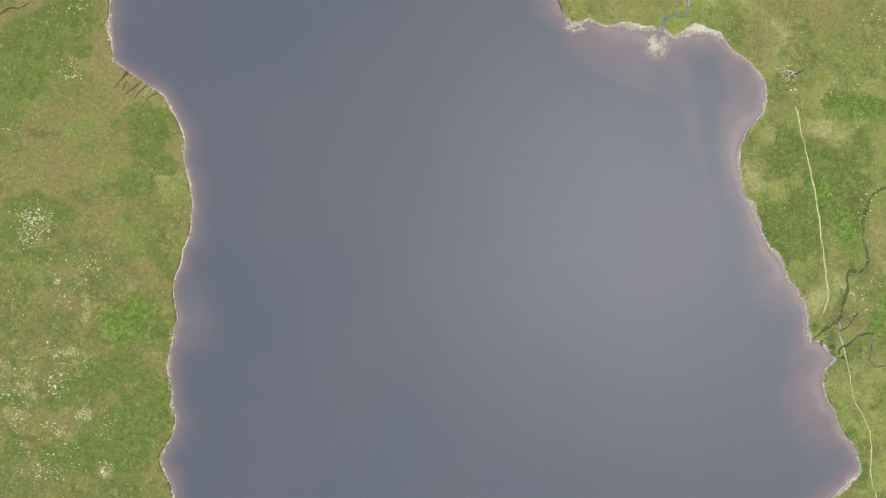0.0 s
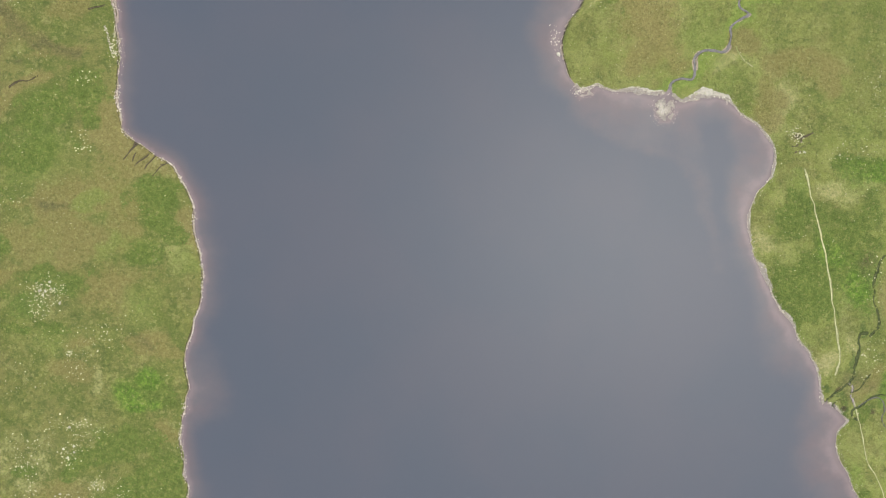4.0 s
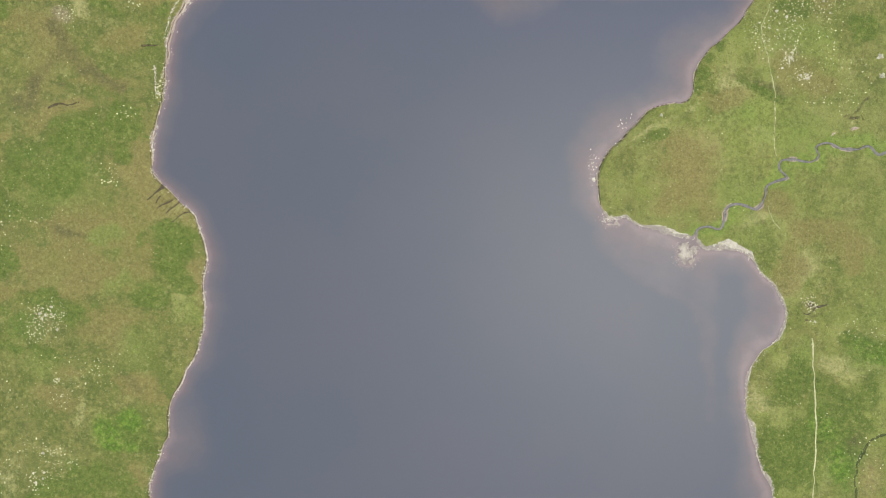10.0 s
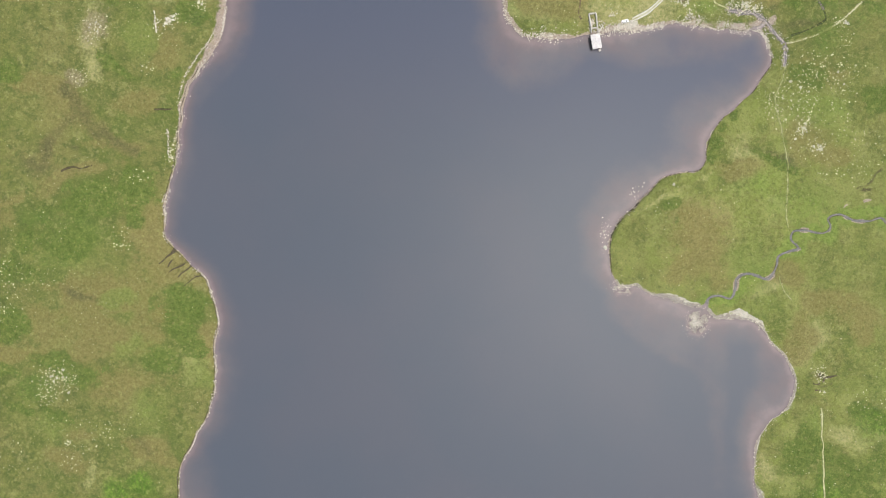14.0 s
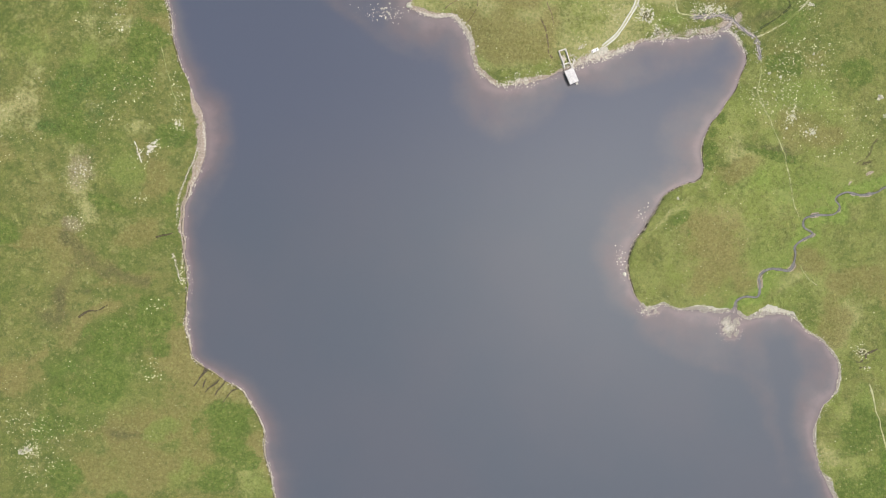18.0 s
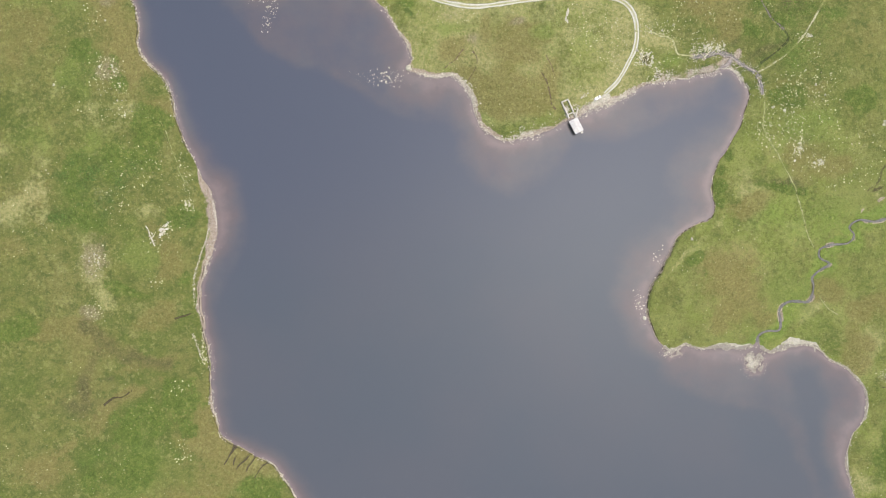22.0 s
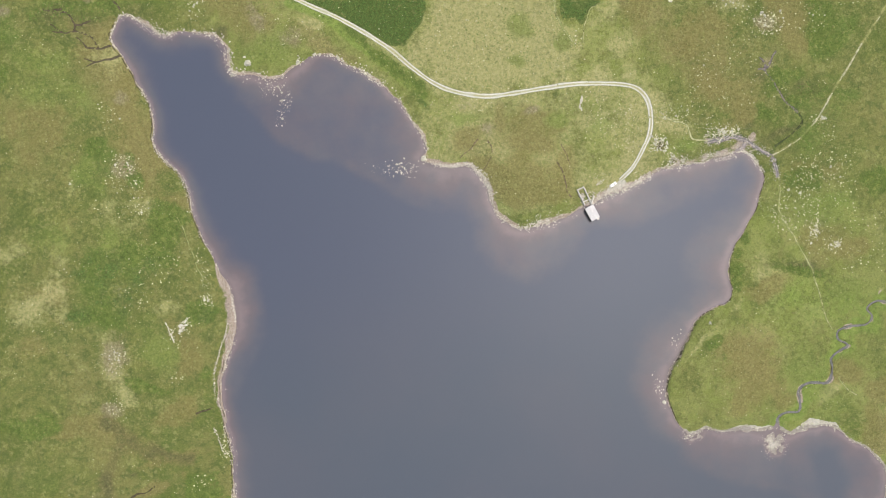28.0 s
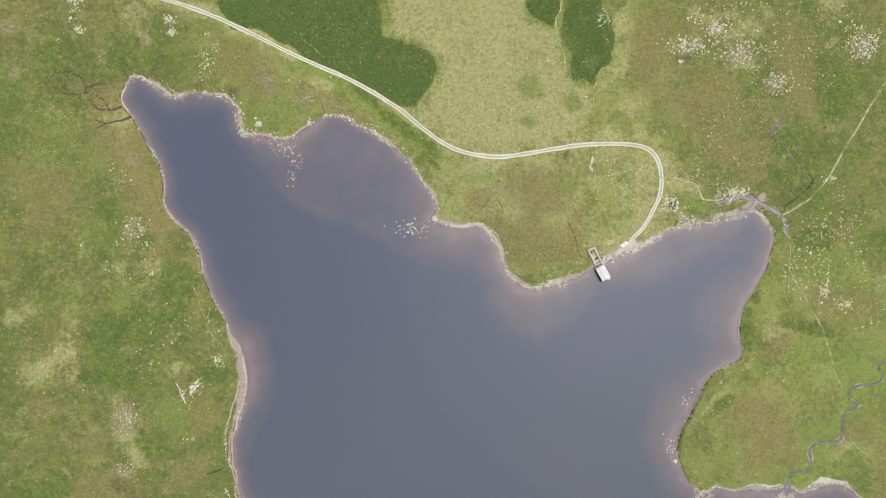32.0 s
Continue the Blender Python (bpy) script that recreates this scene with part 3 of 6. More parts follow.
STONES_NORTHWEST = [(-262, 485, 4.2, 3.5, -8, 60), (-262, 467, 2.8, 2.4, -8, 40), (-264, 477, 2.1, 6.3, -8, 30), (-276, 463, 2.4, 1, -8, 16), (-207, 466, 2.8, 3.1, -8, 44), (-207, 459, 2.8, 2.1, -8, 44), (-189, 438, 4.5, 8.4, -8, 70), (-181, 447, 2.8, 2.8, -8, 24), (-187, 453, 3.5, 6.3, -8, 22), (-252, 377, 5.6, 6.3, -8, 34), (-246, 345, 7, 5.9, -38, 90), (-250, 336, 4.9, 4.9, -8, 44), (-240, 329, 4.2, 5.6, -8, 40), (-239, 317, 4.2, 2.8, -8, 26)]
STONES_WEST_SHORE = [(-233, 284, 11.9, 10.5, -8, 60), (-246, 318, 20.9, 5.6, -8, 50), (-267, 229, 5.6, 7.7, -8, 120), (-271, 198, 4.9, 4.9, -8, 50), (-282, 287, 9.1, 4.9, -8, 16), (-247, 260, 9.1, 3.5, -8, 16), (-246, 268, 7, 2.8, -8, 12), (-256, 275, 20.9, 17.4, -8, 26), (-229, 238, 4.2, 6.3, -8, 26), (-220, 244, 4.2, 4.9, -8, 20), (-231, 212, 4.2, 2.8, -8, 20), (-207, 256, 3.1, 3.1, -8, 50), (-207, 274, 2.8, 9.8, 7, 60), (-299, 251, 14, 2.8, -8, 14)]
STONES_NORTHEAST = [(104, 409, 9.1, 4.5, -13, 260), (122, 418, 4.9, 3.5, -8, 160), (114, 425, 5.6, 4.9, -8, 60), (134, 409, 14, 9.1, -8, 120), (137, 402, 6.3, 5.6, -8, 90), (155, 380, 8.4, 5.9, -8, 150), (154, 401, 6.3, 5.6, -8, 30), (209, 395, 7, 7, -8, 220), (218, 398, 2.8, 8.4, -28, 60), (204, 408, 7, 10.5, -8, 30), (136, 428, 14, 7.7, -8, 60), (174, 396, 4.9, 2.8, 22, 14), (184, 379, 7.7, 6.3, 32, 20), (132, 397, 14, 4.9, -8, 60), (54, 432, 3.1, 4.9, -8, 44)]
STONES_EAST = [(144, 376, 7, 14, -8, 34), (54, 418, 2.1, 4.9, -8, 16), (38, 385, 2.8, 4.2, -8, 26), (122, 317, 8.4, 3.8, 0, 170), (80, 316, 4.9, 4.2, -8, 110), (87, 306, 2.4, 5.6, -38, 50), (98, 333, 7, 4.9, -8, 50), (179, 291, 14, 10.5, -8, 60), (161, 272, 10.5, 6.3, -8, 70), (151, 265, 8.4, 4.9, -8, 40), (169, 251, 1.7, 6.3, -18, 40), (180, 240, 4.5, 3.8, 22, 50), (179, 318, 3.5, 2.1, -8, 40), (184, 308, 4.2, 4.2, -8, 30), (110, 349, 4.9, 10.5, -8, 34)]
STONES_TRACKSIDE = [(84, 337, 4.2, 3.5, -8, 40), (94, 330, 4.9, 2.8, -8, 50), (101, 322, 3.5, 3.5, -8, 24), (54, 332, 15.4, 11.9, -8, 150), (42, 346, 14, 7, -8, 60), (-34, 356, 20.9, 6.3, -8, 90), (62, 315, 4.9, 7, -8, 40), (43, 300, 3.5, 2.8, -8, 30), (67, 297, 4.9, 3.5, -8, 20), (5, 360, 20.9, 2.8, 0, 60), (107, 300, 18.1, 3.1, 4, 200), (97, 313, 14, 6.3, -8, 70)]
BLEACHED_HEAD = [(-31, 352, 20.9, 5.6, -3), (22, 355, 24.4, 3.1, -2), (50, 334, 16.1, 12.6, -38), (58, 312, 8.4, 6.3, -8), (69, 326, 4.5, 3.1, -8), (5, 347, 8.4, 2.4, 22), (-53, 371, 10.5, 7, -48)]
FAN_GRAVEL = [(128, 306, 6.3, 4.5, -8), (120, 299, 14, 2.4, 0), (135, 308, 3.5, 2.8, -28)]
STONES_EAST_SLOPE = [(166, 284, 8, 8, 0, 70), (183, 286, 12, 7, -7, 90), (167, 266, 6, 8, 0, 50), (186, 271, 9, 7, -7, 50), (175, 252, 24.4, 14, -7, 150), (194, 230, 17.4, 7.7, -7, 60), (154, 258, 8.4, 4.9, -7, 50), (170, 254, 1.7, 5.6, -19, 40), (211, 246, 8.4, 14, -7, 40)]
STONES_SOUTHWEST = [(-304, 59, 4.5, 3.8, 1, 120), (-306, 76, 11.9, 6.3, 1, 80), (-295, 63, 17.4, 14, 1, 100), (-302, 45, 10.5, 8.4, 1, 50), (-251, 14, 8.4, 4.9, 1, 80), (-229, 106, 4.9, 4.9, 1, 44), (-225, 145, 6.3, 3.5, 1, 26), (-281, 70, 20.9, 7, 1, 40), (-209, 168, 1, 9.1, -5, 60), (-208, 160, 2.8, 1.7, 1, 40), (-204, 124, 3.1, 1.7, 1, 30), (-290, 50, 4.9, 2.8, 1, 24)]
STONES_SOUTH = [(-250, 13, 8.4, 7.7, 0, 150), (-255, 2, 5.6, 4.2, 0, 50), (-238, -24, 2.1, 1.7, 0, 30), (-233, -34, 7, 7, 0, 44), (-231, -13, 20.9, 14, 0, 60), (-220, -17, 10.5, 7, 0, 40), (-239, -88, 4.9, 5.6, 20, 70), (-228, -78, 10.5, 4.2, 25, 60), (-233, -71, 7.7, 4.2, 0, 40), (-223, -106, 4.2, 4.9, -40, 70), (-236, -115, 10.5, 4.9, 0, 44), (-208, -115, 3.5, 9.1, 0, 40), (-211, -141, 4.2, 4.2, 0, 60), (-248, -141, 17.4, 4.9, 0, 110)]
STONES_SOUTH_FAR = [(-246, -129, 24.4, 8.4, 0, 60), (-267, -92, 7.7, 4.2, 0, 50), (-263, -80, 9.8, 4.9, 0, 34), (-264, -108, 5.6, 9.1, 0, 40), (-242, -68, 14, 4.2, 0, 40), (-266, -38, 9.1, 10.5, 0, 30), (262, 130, 8.4, 10.5, 0, 60), (246, 92, 14, 4.9, 0, 34), (260, 19, 7, 14, 0, 30), (264, -26, 7, 14, 0, 40), (255, -32, 7, 10.5, 0, 34), (210, 104, 4.2, 2.8, -40, 60), (214, 93, 1.4, 1, 0, 14)]
DAMP_HOLLOWS = [(-264, 440, 20.9, 11.9, -18), (-292, 460, 17.4, 2.8, -33), (-230, 434, 9.1, 5.6, -8), (-178, 418, 4.9, 3.5, 32), (157, 311, 14, 3.5, 27), (174, 340, 11.9, 7, 12), (149, 349, 6.3, 4.9, -8), (133, 318, 7, 3.5, -8), (161, 232, 24.4, 2.1, -12), (-250, 67, 10.5, 3.1, 1), (-292, 138, 14, 5.6, 11), (-268, 154, 4.9, 2.1, 1), (-196, -19, 10.5, 4.2, -20), (-247, 69, 14, 3.1, 0), (243, -47, 5.6, 14, -20), (255, -51, 10.5, 4.9, 0), (253, 26, 6.3, 7.7, 0)]
SWALE = [(-279.7, 185.5), (-273.8, 182.8), (-266.7, 174.6), (-257.9, 169.2), (-245.7, 163.2), (-231.7, 159.3)]
SWALE_BRANCH = [(-276.2, 180.3), (-279.5, 168.1), (-282.9, 154.0), (-285.6, 143.5)]
TAN_RUN = [(-316.6, 107.2), (-301.0, 118.0), (-285.4, 128.8), (-271.6, 137.5), (-254.2, 143.4), (-233.3, 147.4)]
HEAD_TRACE = [(141.0, 227.8), (129.4, 219.8), (119.6, 212.2), (111.0, 205.6), (102.0, 198.7), (90.2, 189.6), (80.9, 180.2)]
MEADOW_TRACE = [(-5.8, 453.1), (4.9, 441.3), (9.1, 433.8), (14.6, 422.0)]
FERN_GAP = [(32.8, 451.5), (28.5, 440.0), (25.5, 433.4), (25.1, 424.8), (27.5, 414.0), (28.4, 401.7), (31.7, 392.6), (37.3, 381.4)]
FERN_EDGE = [(54.4, 405.3), (48.6, 400.8), (44.9, 394.3), (42.7, 382.4)]
BRACKEN_TRACE = [(-141.9, 464.0), (-137.6, 457.2), (-130.4, 446.9), (-121.3, 437.1), (-115.3, 430.0), (-114.0, 426.4)]
RED_DRAIN = [(21.0, 323.4), (23.0, 316.8), (24.1, 309.7)]
CRAGS = [(-262, 485, 3.5, 2.4, -8), (-262, 467, 2.4, 1.7, -8), (-207, 467, 1.7, 1.7, -8), (-207, 459, 2.1, 1.4, -8), (122, 418, 3.8, 3.1, -8), (99, 401, 1.7, 1, -8), (-162, 398, 1.7, 2.4, -8), (182, 240, 2.4, 1.7, 22), (-120, 397, 2.1, 1.4, -8), (-132, 394, 1.4, 1.4, -8), (-207, 257, 2.4, 2.1, -8), (135, 402, 3.5, 2.8, -8)]
VIVID = [(-203.5, -50, 8.5, 7.5, 0), (-187, -57, 7, 4, 0), (-190, -41, 8, 6, 0), (-199, -58, 6, 4, 0)]
FERN_EAST = [(36, 468), (29, 442), (26, 430), (26, 420), (30, 410), (29, 400), (32, 396), (44, 394), (50, 402), (54, 405), (59, 420), (58, 431), (54, 442), (56, 466)]
FERN_MID = [(12, 472), (7, 444), (10, 438), (16, 434), (23, 432), (27, 440), (32, 455), (35, 469)]

# ---- world, sun and exposure ----
world = bpy.data.worlds.new("sky")
scene.world = world
world.use_nodes = True
SUN_EL, SUN_AZ = 73.0, 5.0  # degrees; azimuth counted from +x towards +y
wn = world.node_tree.nodes
sky = wn.new("ShaderNodeTexSky")
sky.sky_type, sky.sun_disc = "NISHITA", False
sky.sun_elevation, sky.sun_rotation = radians(SUN_EL), radians(90 - SUN_AZ)
sky.air_density, sky.dust_density, sky.ozone_density = 1.0, 6.0, 1.0
world.node_tree.links.new(sky.outputs[0], wn["Background"].inputs[0])
wn["Background"].inputs[1].default_value = 0.15
sun = new("sun", bpy.data.lights.new("sun", "SUN"))
sun.data.energy, sun.data.angle, sun.data.color = 1.18, radians(26.0), (1.0, 0.965, 0.92)
az, el = radians(SUN_AZ), radians(SUN_EL)
sun_way = Vector((math.cos(az) * math.cos(el), math.sin(az) * math.cos(el), math.sin(el)))
sun.matrix_world = look(sun_way * 800, (0, 0, 0))


# ---- node helpers and materials ----
class Nodes:
    """Short hand for building one material."""

    def __init__(self, name):
        self.mat = bpy.data.materials.new(name)
        self.mat.use_nodes = True
        self.tree = self.mat.node_tree
        self.bsdf = self.tree.nodes["Principled BSDF"]
        self.out = self.tree.nodes["Material Output"]
        self.where = self.tree.nodes.new("ShaderNodeNewGeometry").outputs["Position"]

    def put(self, socket, value):
        if hasattr(value, "is_linked"):
            self.tree.links.new(value, socket)
        else:
            socket.default_value = value

    def noise(self, scale, detail=4.0, rough=0.6, at=None):
        n = self.tree.nodes.new("ShaderNodeTexNoise")
        self.put(n.inputs["Vector"], at or self.where)
        n.inputs["Scale"].default_value, n.inputs["Detail"].default_value, n.inputs["Roughness"].default_value = scale, detail, rough
        return n.outputs["Fac"]

    def cells(self, scale, at=None, feature="F1"):
        n = self.tree.nodes.new("ShaderNodeTexVoronoi")
        n.feature = feature
        self.put(n.inputs["Vector"], at or self.where)
        n.inputs["Scale"].default_value = scale
        return n.outputs["Distance"]

    def attr(self, name):
        n = self.tree.nodes.new("ShaderNodeAttribute")
        n.attribute_name = name
        return n.outputs["Fac"]

    def math(self, op, a, b=0.0, c=0.0, clamp=False):
        n = self.tree.nodes.new("ShaderNodeMath")
        n.operation, n.use_clamp = op, clamp
        for s, v in zip(n.inputs, (a, b, c)):
            self.put(s, v)
        return n.outputs[0]

    def ramp(self, v, lo, hi, a=0.0, b=1.0):
        n = self.tree.nodes.new("ShaderNodeMapRange")
        n.interpolation_type = "SMOOTHSTEP"
        for s, x in zip(n.inputs, (v, lo, hi, a, b)):
            self.put(s, x)
        return n.outputs[0]

    def mix(self, f, a, b, how="MIX"):
        n = self.tree.nodes.new("ShaderNodeMix")
        n.data_type, n.blend_type = "RGBA", how
        self.put(n.inputs[0], f)
        for s, v in ((n.inputs[6], a), (n.inputs[7], b)):
            self.put(s, (*v, 1) if isinstance(v, tuple) else v)
        return n.outputs[2]

    def island(self):
        return self.tree.nodes.new("ShaderNodeNewGeometry").outputs["Random Per Island"]

    def each(self):
        return self.tree.nodes.new("ShaderNodeObjectInfo").outputs["Random"]

    def bump(self, v, strength, depth):
        n = self.tree.nodes.new("ShaderNodeBump")
        n.inputs["Strength"].default_value, n.inputs["Distance"].default_value = strength, depth
        self.put(n.inputs["Height"], v)
        self.put(self.bsdf.inputs["Normal"], n.outputs[0])

    def set(self, colour, rough=0.9, metal=0.0, spec=0.3):
        self.put(self.bsdf.inputs["Base Color"], (*colour, 1) if isinstance(colour, tuple) else colour)
        self.put(self.bsdf.inputs["Roughness"], rough)
        self.bsdf.inputs["Metallic"].default_value = metal
        self.bsdf.inputs["Specular IOR Level"].default_value = spec
        return self.mat


def ground_material():
    n = Nodes("moorland_ground")
    big, mid, fine, grain = n.noise(0.012, 5), n.noise(0.07, 6, 0.65), n.noise(0.5, 5, 0.7), n.noise(2.2, 3, 0.7)
    lift = n.tree.nodes.new("ShaderNodeSeparateXYZ")
    n.put(lift.inputs[0], n.where)
    high = lift.outputs[2]
    # an uneven edge for every patch
    edge = n.math("ADD", n.math("MULTIPLY", n.math("SUBTRACT", mid, 0.5), 0.9), n.math("MULTIPLY", n.math("SUBTRACT", fine, 0.5), 0.9))

    def patch(name, lo=0.35, hi=0.65, jag=1.0):
        return n.ramp(n.math("ADD", n.attr(name), n.math("MULTIPLY", edge, jag)), lo, hi)

    grass = n.mix(n.ramp(mid, 0.40, 0.60), GRASS_A, GRASS_B)
    grass = n.mix(n.ramp(big, 0.42, 0.58, 0.0, 0.7), grass, GRASS_C)
    grass = n.mix(n.ramp(n.noise(0.03, 7, 0.62), 0.42, 0.68, 0.0, 0.55), grass, MOSS_B)
    grass = n.mix(n.ramp(n.noise(0.09, 8, 0.66), 0.45, 0.66, 0.0, 0.7), grass, GRASS_D)
    grass = n.mix(n.ramp(n.noise(0.06, 8, 0.68), 0.46, 0.66, 0.0, 0.5), grass, LUSH_A)
    grass = n.mix(n.ramp(n.noise(0.16, 8, 0.7), 0.53, 0.60, 0.0, 0.6), grass, DARK)
    grass = n.mix(n.ramp(n.noise(0.11, 8, 0.76), 0.55, 0.62, 0.0, 0.5), grass, PALE_A)
    grass = n.mix(n.math("MULTIPLY", n.attr("dry"), n.ramp(n.noise(0.05, 7, 0.7), 0.38, 0.58, 0.15, 1.0)), grass, n.mix(n.ramp(mid, 0.4, 0.6), DRY_A, DRY_B))
    c = n.mix(n.math("MULTIPLY", patch("heath", 0.2, 0.85), 0.85), grass, n.mix(n.attr("dry"), n.mix(n.ramp(fine, 0.35, 0.65), MOSS_A, MOSS_B), n.mix(n.ramp(fine, 0.35, 0.65), HEATH_A, HEATH_B)))
    c = n.mix(n.math("MULTIPLY", patch("pale", 0.25, 0.8), 0.9), c, n.mix(n.ramp(fine, 0.38, 0.62), PALE_A, PALE_B))
    c = n.mix(n.math("MULTIPLY", patch("lush", 0.2, 0.85), 0.9), c, n.mix(n.attr("dry"), n.mix(n.ramp(fine, 0.35, 0.65), LUSH_A, LUSH_B), n.mix(n.ramp(fine, 0.35, 0.65), BRIGHT_A, BRIGHT_B)))
    c = n.mix(n.math("MULTIPLY", patch("umber", 0.2, 0.9), 0.8), c, n.mix(n.ramp(fine, 0.35, 0.65), UMBER_A, UMBER_B))
    c = n.mix(n.math("MULTIPLY", patch("bright", 0.2, 0.9), 0.8), c, n.mix(n.ramp(fine, 0.35, 0.65), TURF_A, TURF_B))
    c = n.mix(n.math("MULTIPLY", patch("rush", 0.15, 0.85), 0.86), c, n.mix(n.ramp(n.noise(0.35, 5, 0.7), 0.4, 0.62), RUSH_A, RUSH_B))
    c = n.mix(patch("vivid", 0.2, 0.8), c, n.mix(n.ramp(n.noise(0.3, 5, 0.7), 0.40, 0.58), VIVID_A, VIVID_B))
    c = n.mix(n.math("MULTIPLY", n.ramp(n.math("ADD", n.attr("damp"), n.math("MULTIPLY", edge, 0.35)), 0.1, 1.0), 0.88), c, n.mix(n.ramp(fine, 0.35, 0.65), WET_A, WET_B))
    c = n.mix(n.math("MULTIPLY", patch("earth", 0.25, 0.8), 0.85), c, n.mix(n.ramp(n.noise(0.7, 5, 0.75), 0.38, 0.62), EARTH_A, EARTH_B))
    c = n.mix(patch("fern", 0.35, 0.6, 0.8), c, n.mix(n.ramp(fine, 0.4, 0.6), FERN_A, FERN_B))
    # dead stalks, dark rush tufts and pale bents
    c = n.mix(n.ramp(n.noise(0.9, 4, 0.75), 0.54, 0.66, 0.0, 0.5), c, n.mix(0.45, c, PALE_B))
    c = n.mix(n.ramp(n.noise(0.42, 6, 0.78), 0.54, 0.62, 0.0, 0.65), c, n.mix(0.65, c, DARK))
    c = n.mix(n.math("MULTIPLY", patch("bare", 0.35, 0.75), 0.8), c, n.mix(n.ramp(grain, 0.35, 0.65), BARE_A, BARE_B))
    c = n.mix(patch("gravel", 0.35, 0.6, 0.7), c, n.mix(n.ramp(grain, 0.34, 0.66), GRAVEL_A, GRAVEL_B))
    c = n.mix(patch("sand", 0.4, 0.6, 0.4), c, n.mix(n.ramp(n.math("ADD", high, n.math("MULTIPLY", n.math("SUBTRACT", fine, 0.5), 0.2)), 0.12, 0.24), n.mix(n.ramp(fine, 0.3, 0.7), DAMP_A, DAMP_B), n.mix(n.ramp(fine, 0.3, 0.7), SAND_A, SAND_B)))
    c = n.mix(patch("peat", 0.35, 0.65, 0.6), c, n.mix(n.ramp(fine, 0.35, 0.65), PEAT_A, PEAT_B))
    c = n.mix(n.ramp(n.attr("bed"), 0.0, 0.6), c, n.mix(n.ramp(fine, 0.3, 0.7), BED_A, BED_B))
    c = n.mix(n.attr("tuft"), c, n.mix(n.ramp(n.island(), 0.0, 1.0, 0.3, 0.9), c, n.mix(n.ramp(n.island(), 0.15, 0.6), n.mix(0.18, c, FERN_A), n.mix(0.45, c, PALE_A))))
    c = n.mix(n.ramp(grain, 0.3, 0.7, 0.0, 0.5), n.mix(0.35, c, (0.02, 0.022, 0.01)), n.mix(0.12, c, (0.36, 0.36, 0.14)))
    # hummock relief painted into the colour: shaded hollows, lit crowns two to four metres across
    hummock_shade = n.noise(0.30, 3, 0.62)
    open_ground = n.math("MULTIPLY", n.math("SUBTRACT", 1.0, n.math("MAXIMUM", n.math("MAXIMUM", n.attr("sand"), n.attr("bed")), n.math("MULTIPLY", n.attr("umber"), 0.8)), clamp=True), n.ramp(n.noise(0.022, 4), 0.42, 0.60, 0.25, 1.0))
    c = n.mix(n.math("MULTIPLY", n.ramp(hummock_shade, 0.50, 0.36, 0.0, 0.45), open_ground), c, n.mix(0.5, c, (0.036, 0.046, 0.012)))
    c = n.mix(n.math("MULTIPLY", n.ramp(hummock_shade, 0.50, 0.66, 0.0, 0.35), open_ground), c, n.mix(0.35, c, (0.28, 0.27, 0.09)))
    # light and dark blades and litter
    speck = n.noise(0.55, 7, 0.82)
    c = n.mix(n.ramp(speck, 0.53, 0.66, 0.0, 0.45), c, n.mix(0.45, c, (0.27, 0.27, 0.09)))
    c = n.mix(n.ramp(speck, 0.36, 0.48, 0.5, 0.0), c, n.mix(0.55, c, (0.022, 0.034, 0.008)))
    n.bump(n.math("ADD", n.math("MULTIPLY", fine, 1.0), n.math("MULTIPLY", grain, 0.6)), 1.0, 0.7)
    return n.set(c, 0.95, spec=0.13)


GRASS_A, GRASS_B, GRASS_C, GRASS_D = (0.086, 0.107, 0.025), (0.124, 0.138, 0.036), (0.066, 0.096, 0.017), (0.152, 0.148, 0.051)
BRIGHT_A, BRIGHT_B = (0.118, 0.176, 0.032), (0.168, 0.226, 0.046)
VIVID_A, VIVID_B = (0.044, 0.104, 0.010), (0.094, 0.176, 0.018)
RUSH_A, RUSH_B = (0.044, 0.082, 0.010), (0.102, 0.138, 0.028)
UMBER_A, UMBER_B = (0.132, 0.115, 0.038), (0.186, 0.163, 0.060)
TURF_A, TURF_B = (0.105, 0.148, 0.030), (0.150, 0.180, 0.046)
WET_A, WET_B = (0.066, 0.060, 0.026), (0.094, 0.088, 0.038)
EARTH_A, EARTH_B = (0.150, 0.121, 0.066), (0.262, 0.224, 0.148)
DARK = (0.048, 0.074, 0.016)
DRY_A, DRY_B = (0.152, 0.184, 0.042), (0.208, 0.224, 0.070)
HEATH_A, HEATH_B = (0.180, 0.145, 0.060), (0.240, 0.196, 0.092)
MOSS_A, MOSS_B = (0.148, 0.126, 0.045), (0.198, 0.168, 0.066)
PALE_A, PALE_B = (0.240, 0.231, 0.094), (0.315, 0.297, 0.138)
LUSH_A, LUSH_B = (0.052, 0.100, 0.014), (0.085, 0.140, 0.024)
FERN_A, FERN_B = (0.046, 0.076, 0.016), (0.078, 0.114, 0.026)
BARE_A, BARE_B = (0.185, 0.165, 0.09), (0.28, 0.26, 0.17)
GRAVEL_A, GRAVEL_B = (0.21, 0.158, 0.136), (0.38, 0.312, 0.275)
SAND_A, SAND_B = (0.36, 0.33, 0.285), (0.50, 0.47, 0.41)
DAMP_A, DAMP_B = (0.215, 0.186, 0.172), (0.30, 0.268, 0.248)
PEAT_A, PEAT_B = (0.036, 0.031, 0.017), (0.082, 0.069, 0.034)
BED_A, BED_B = (0.250, 0.198, 0.184), (0.345, 0.282, 0.262)


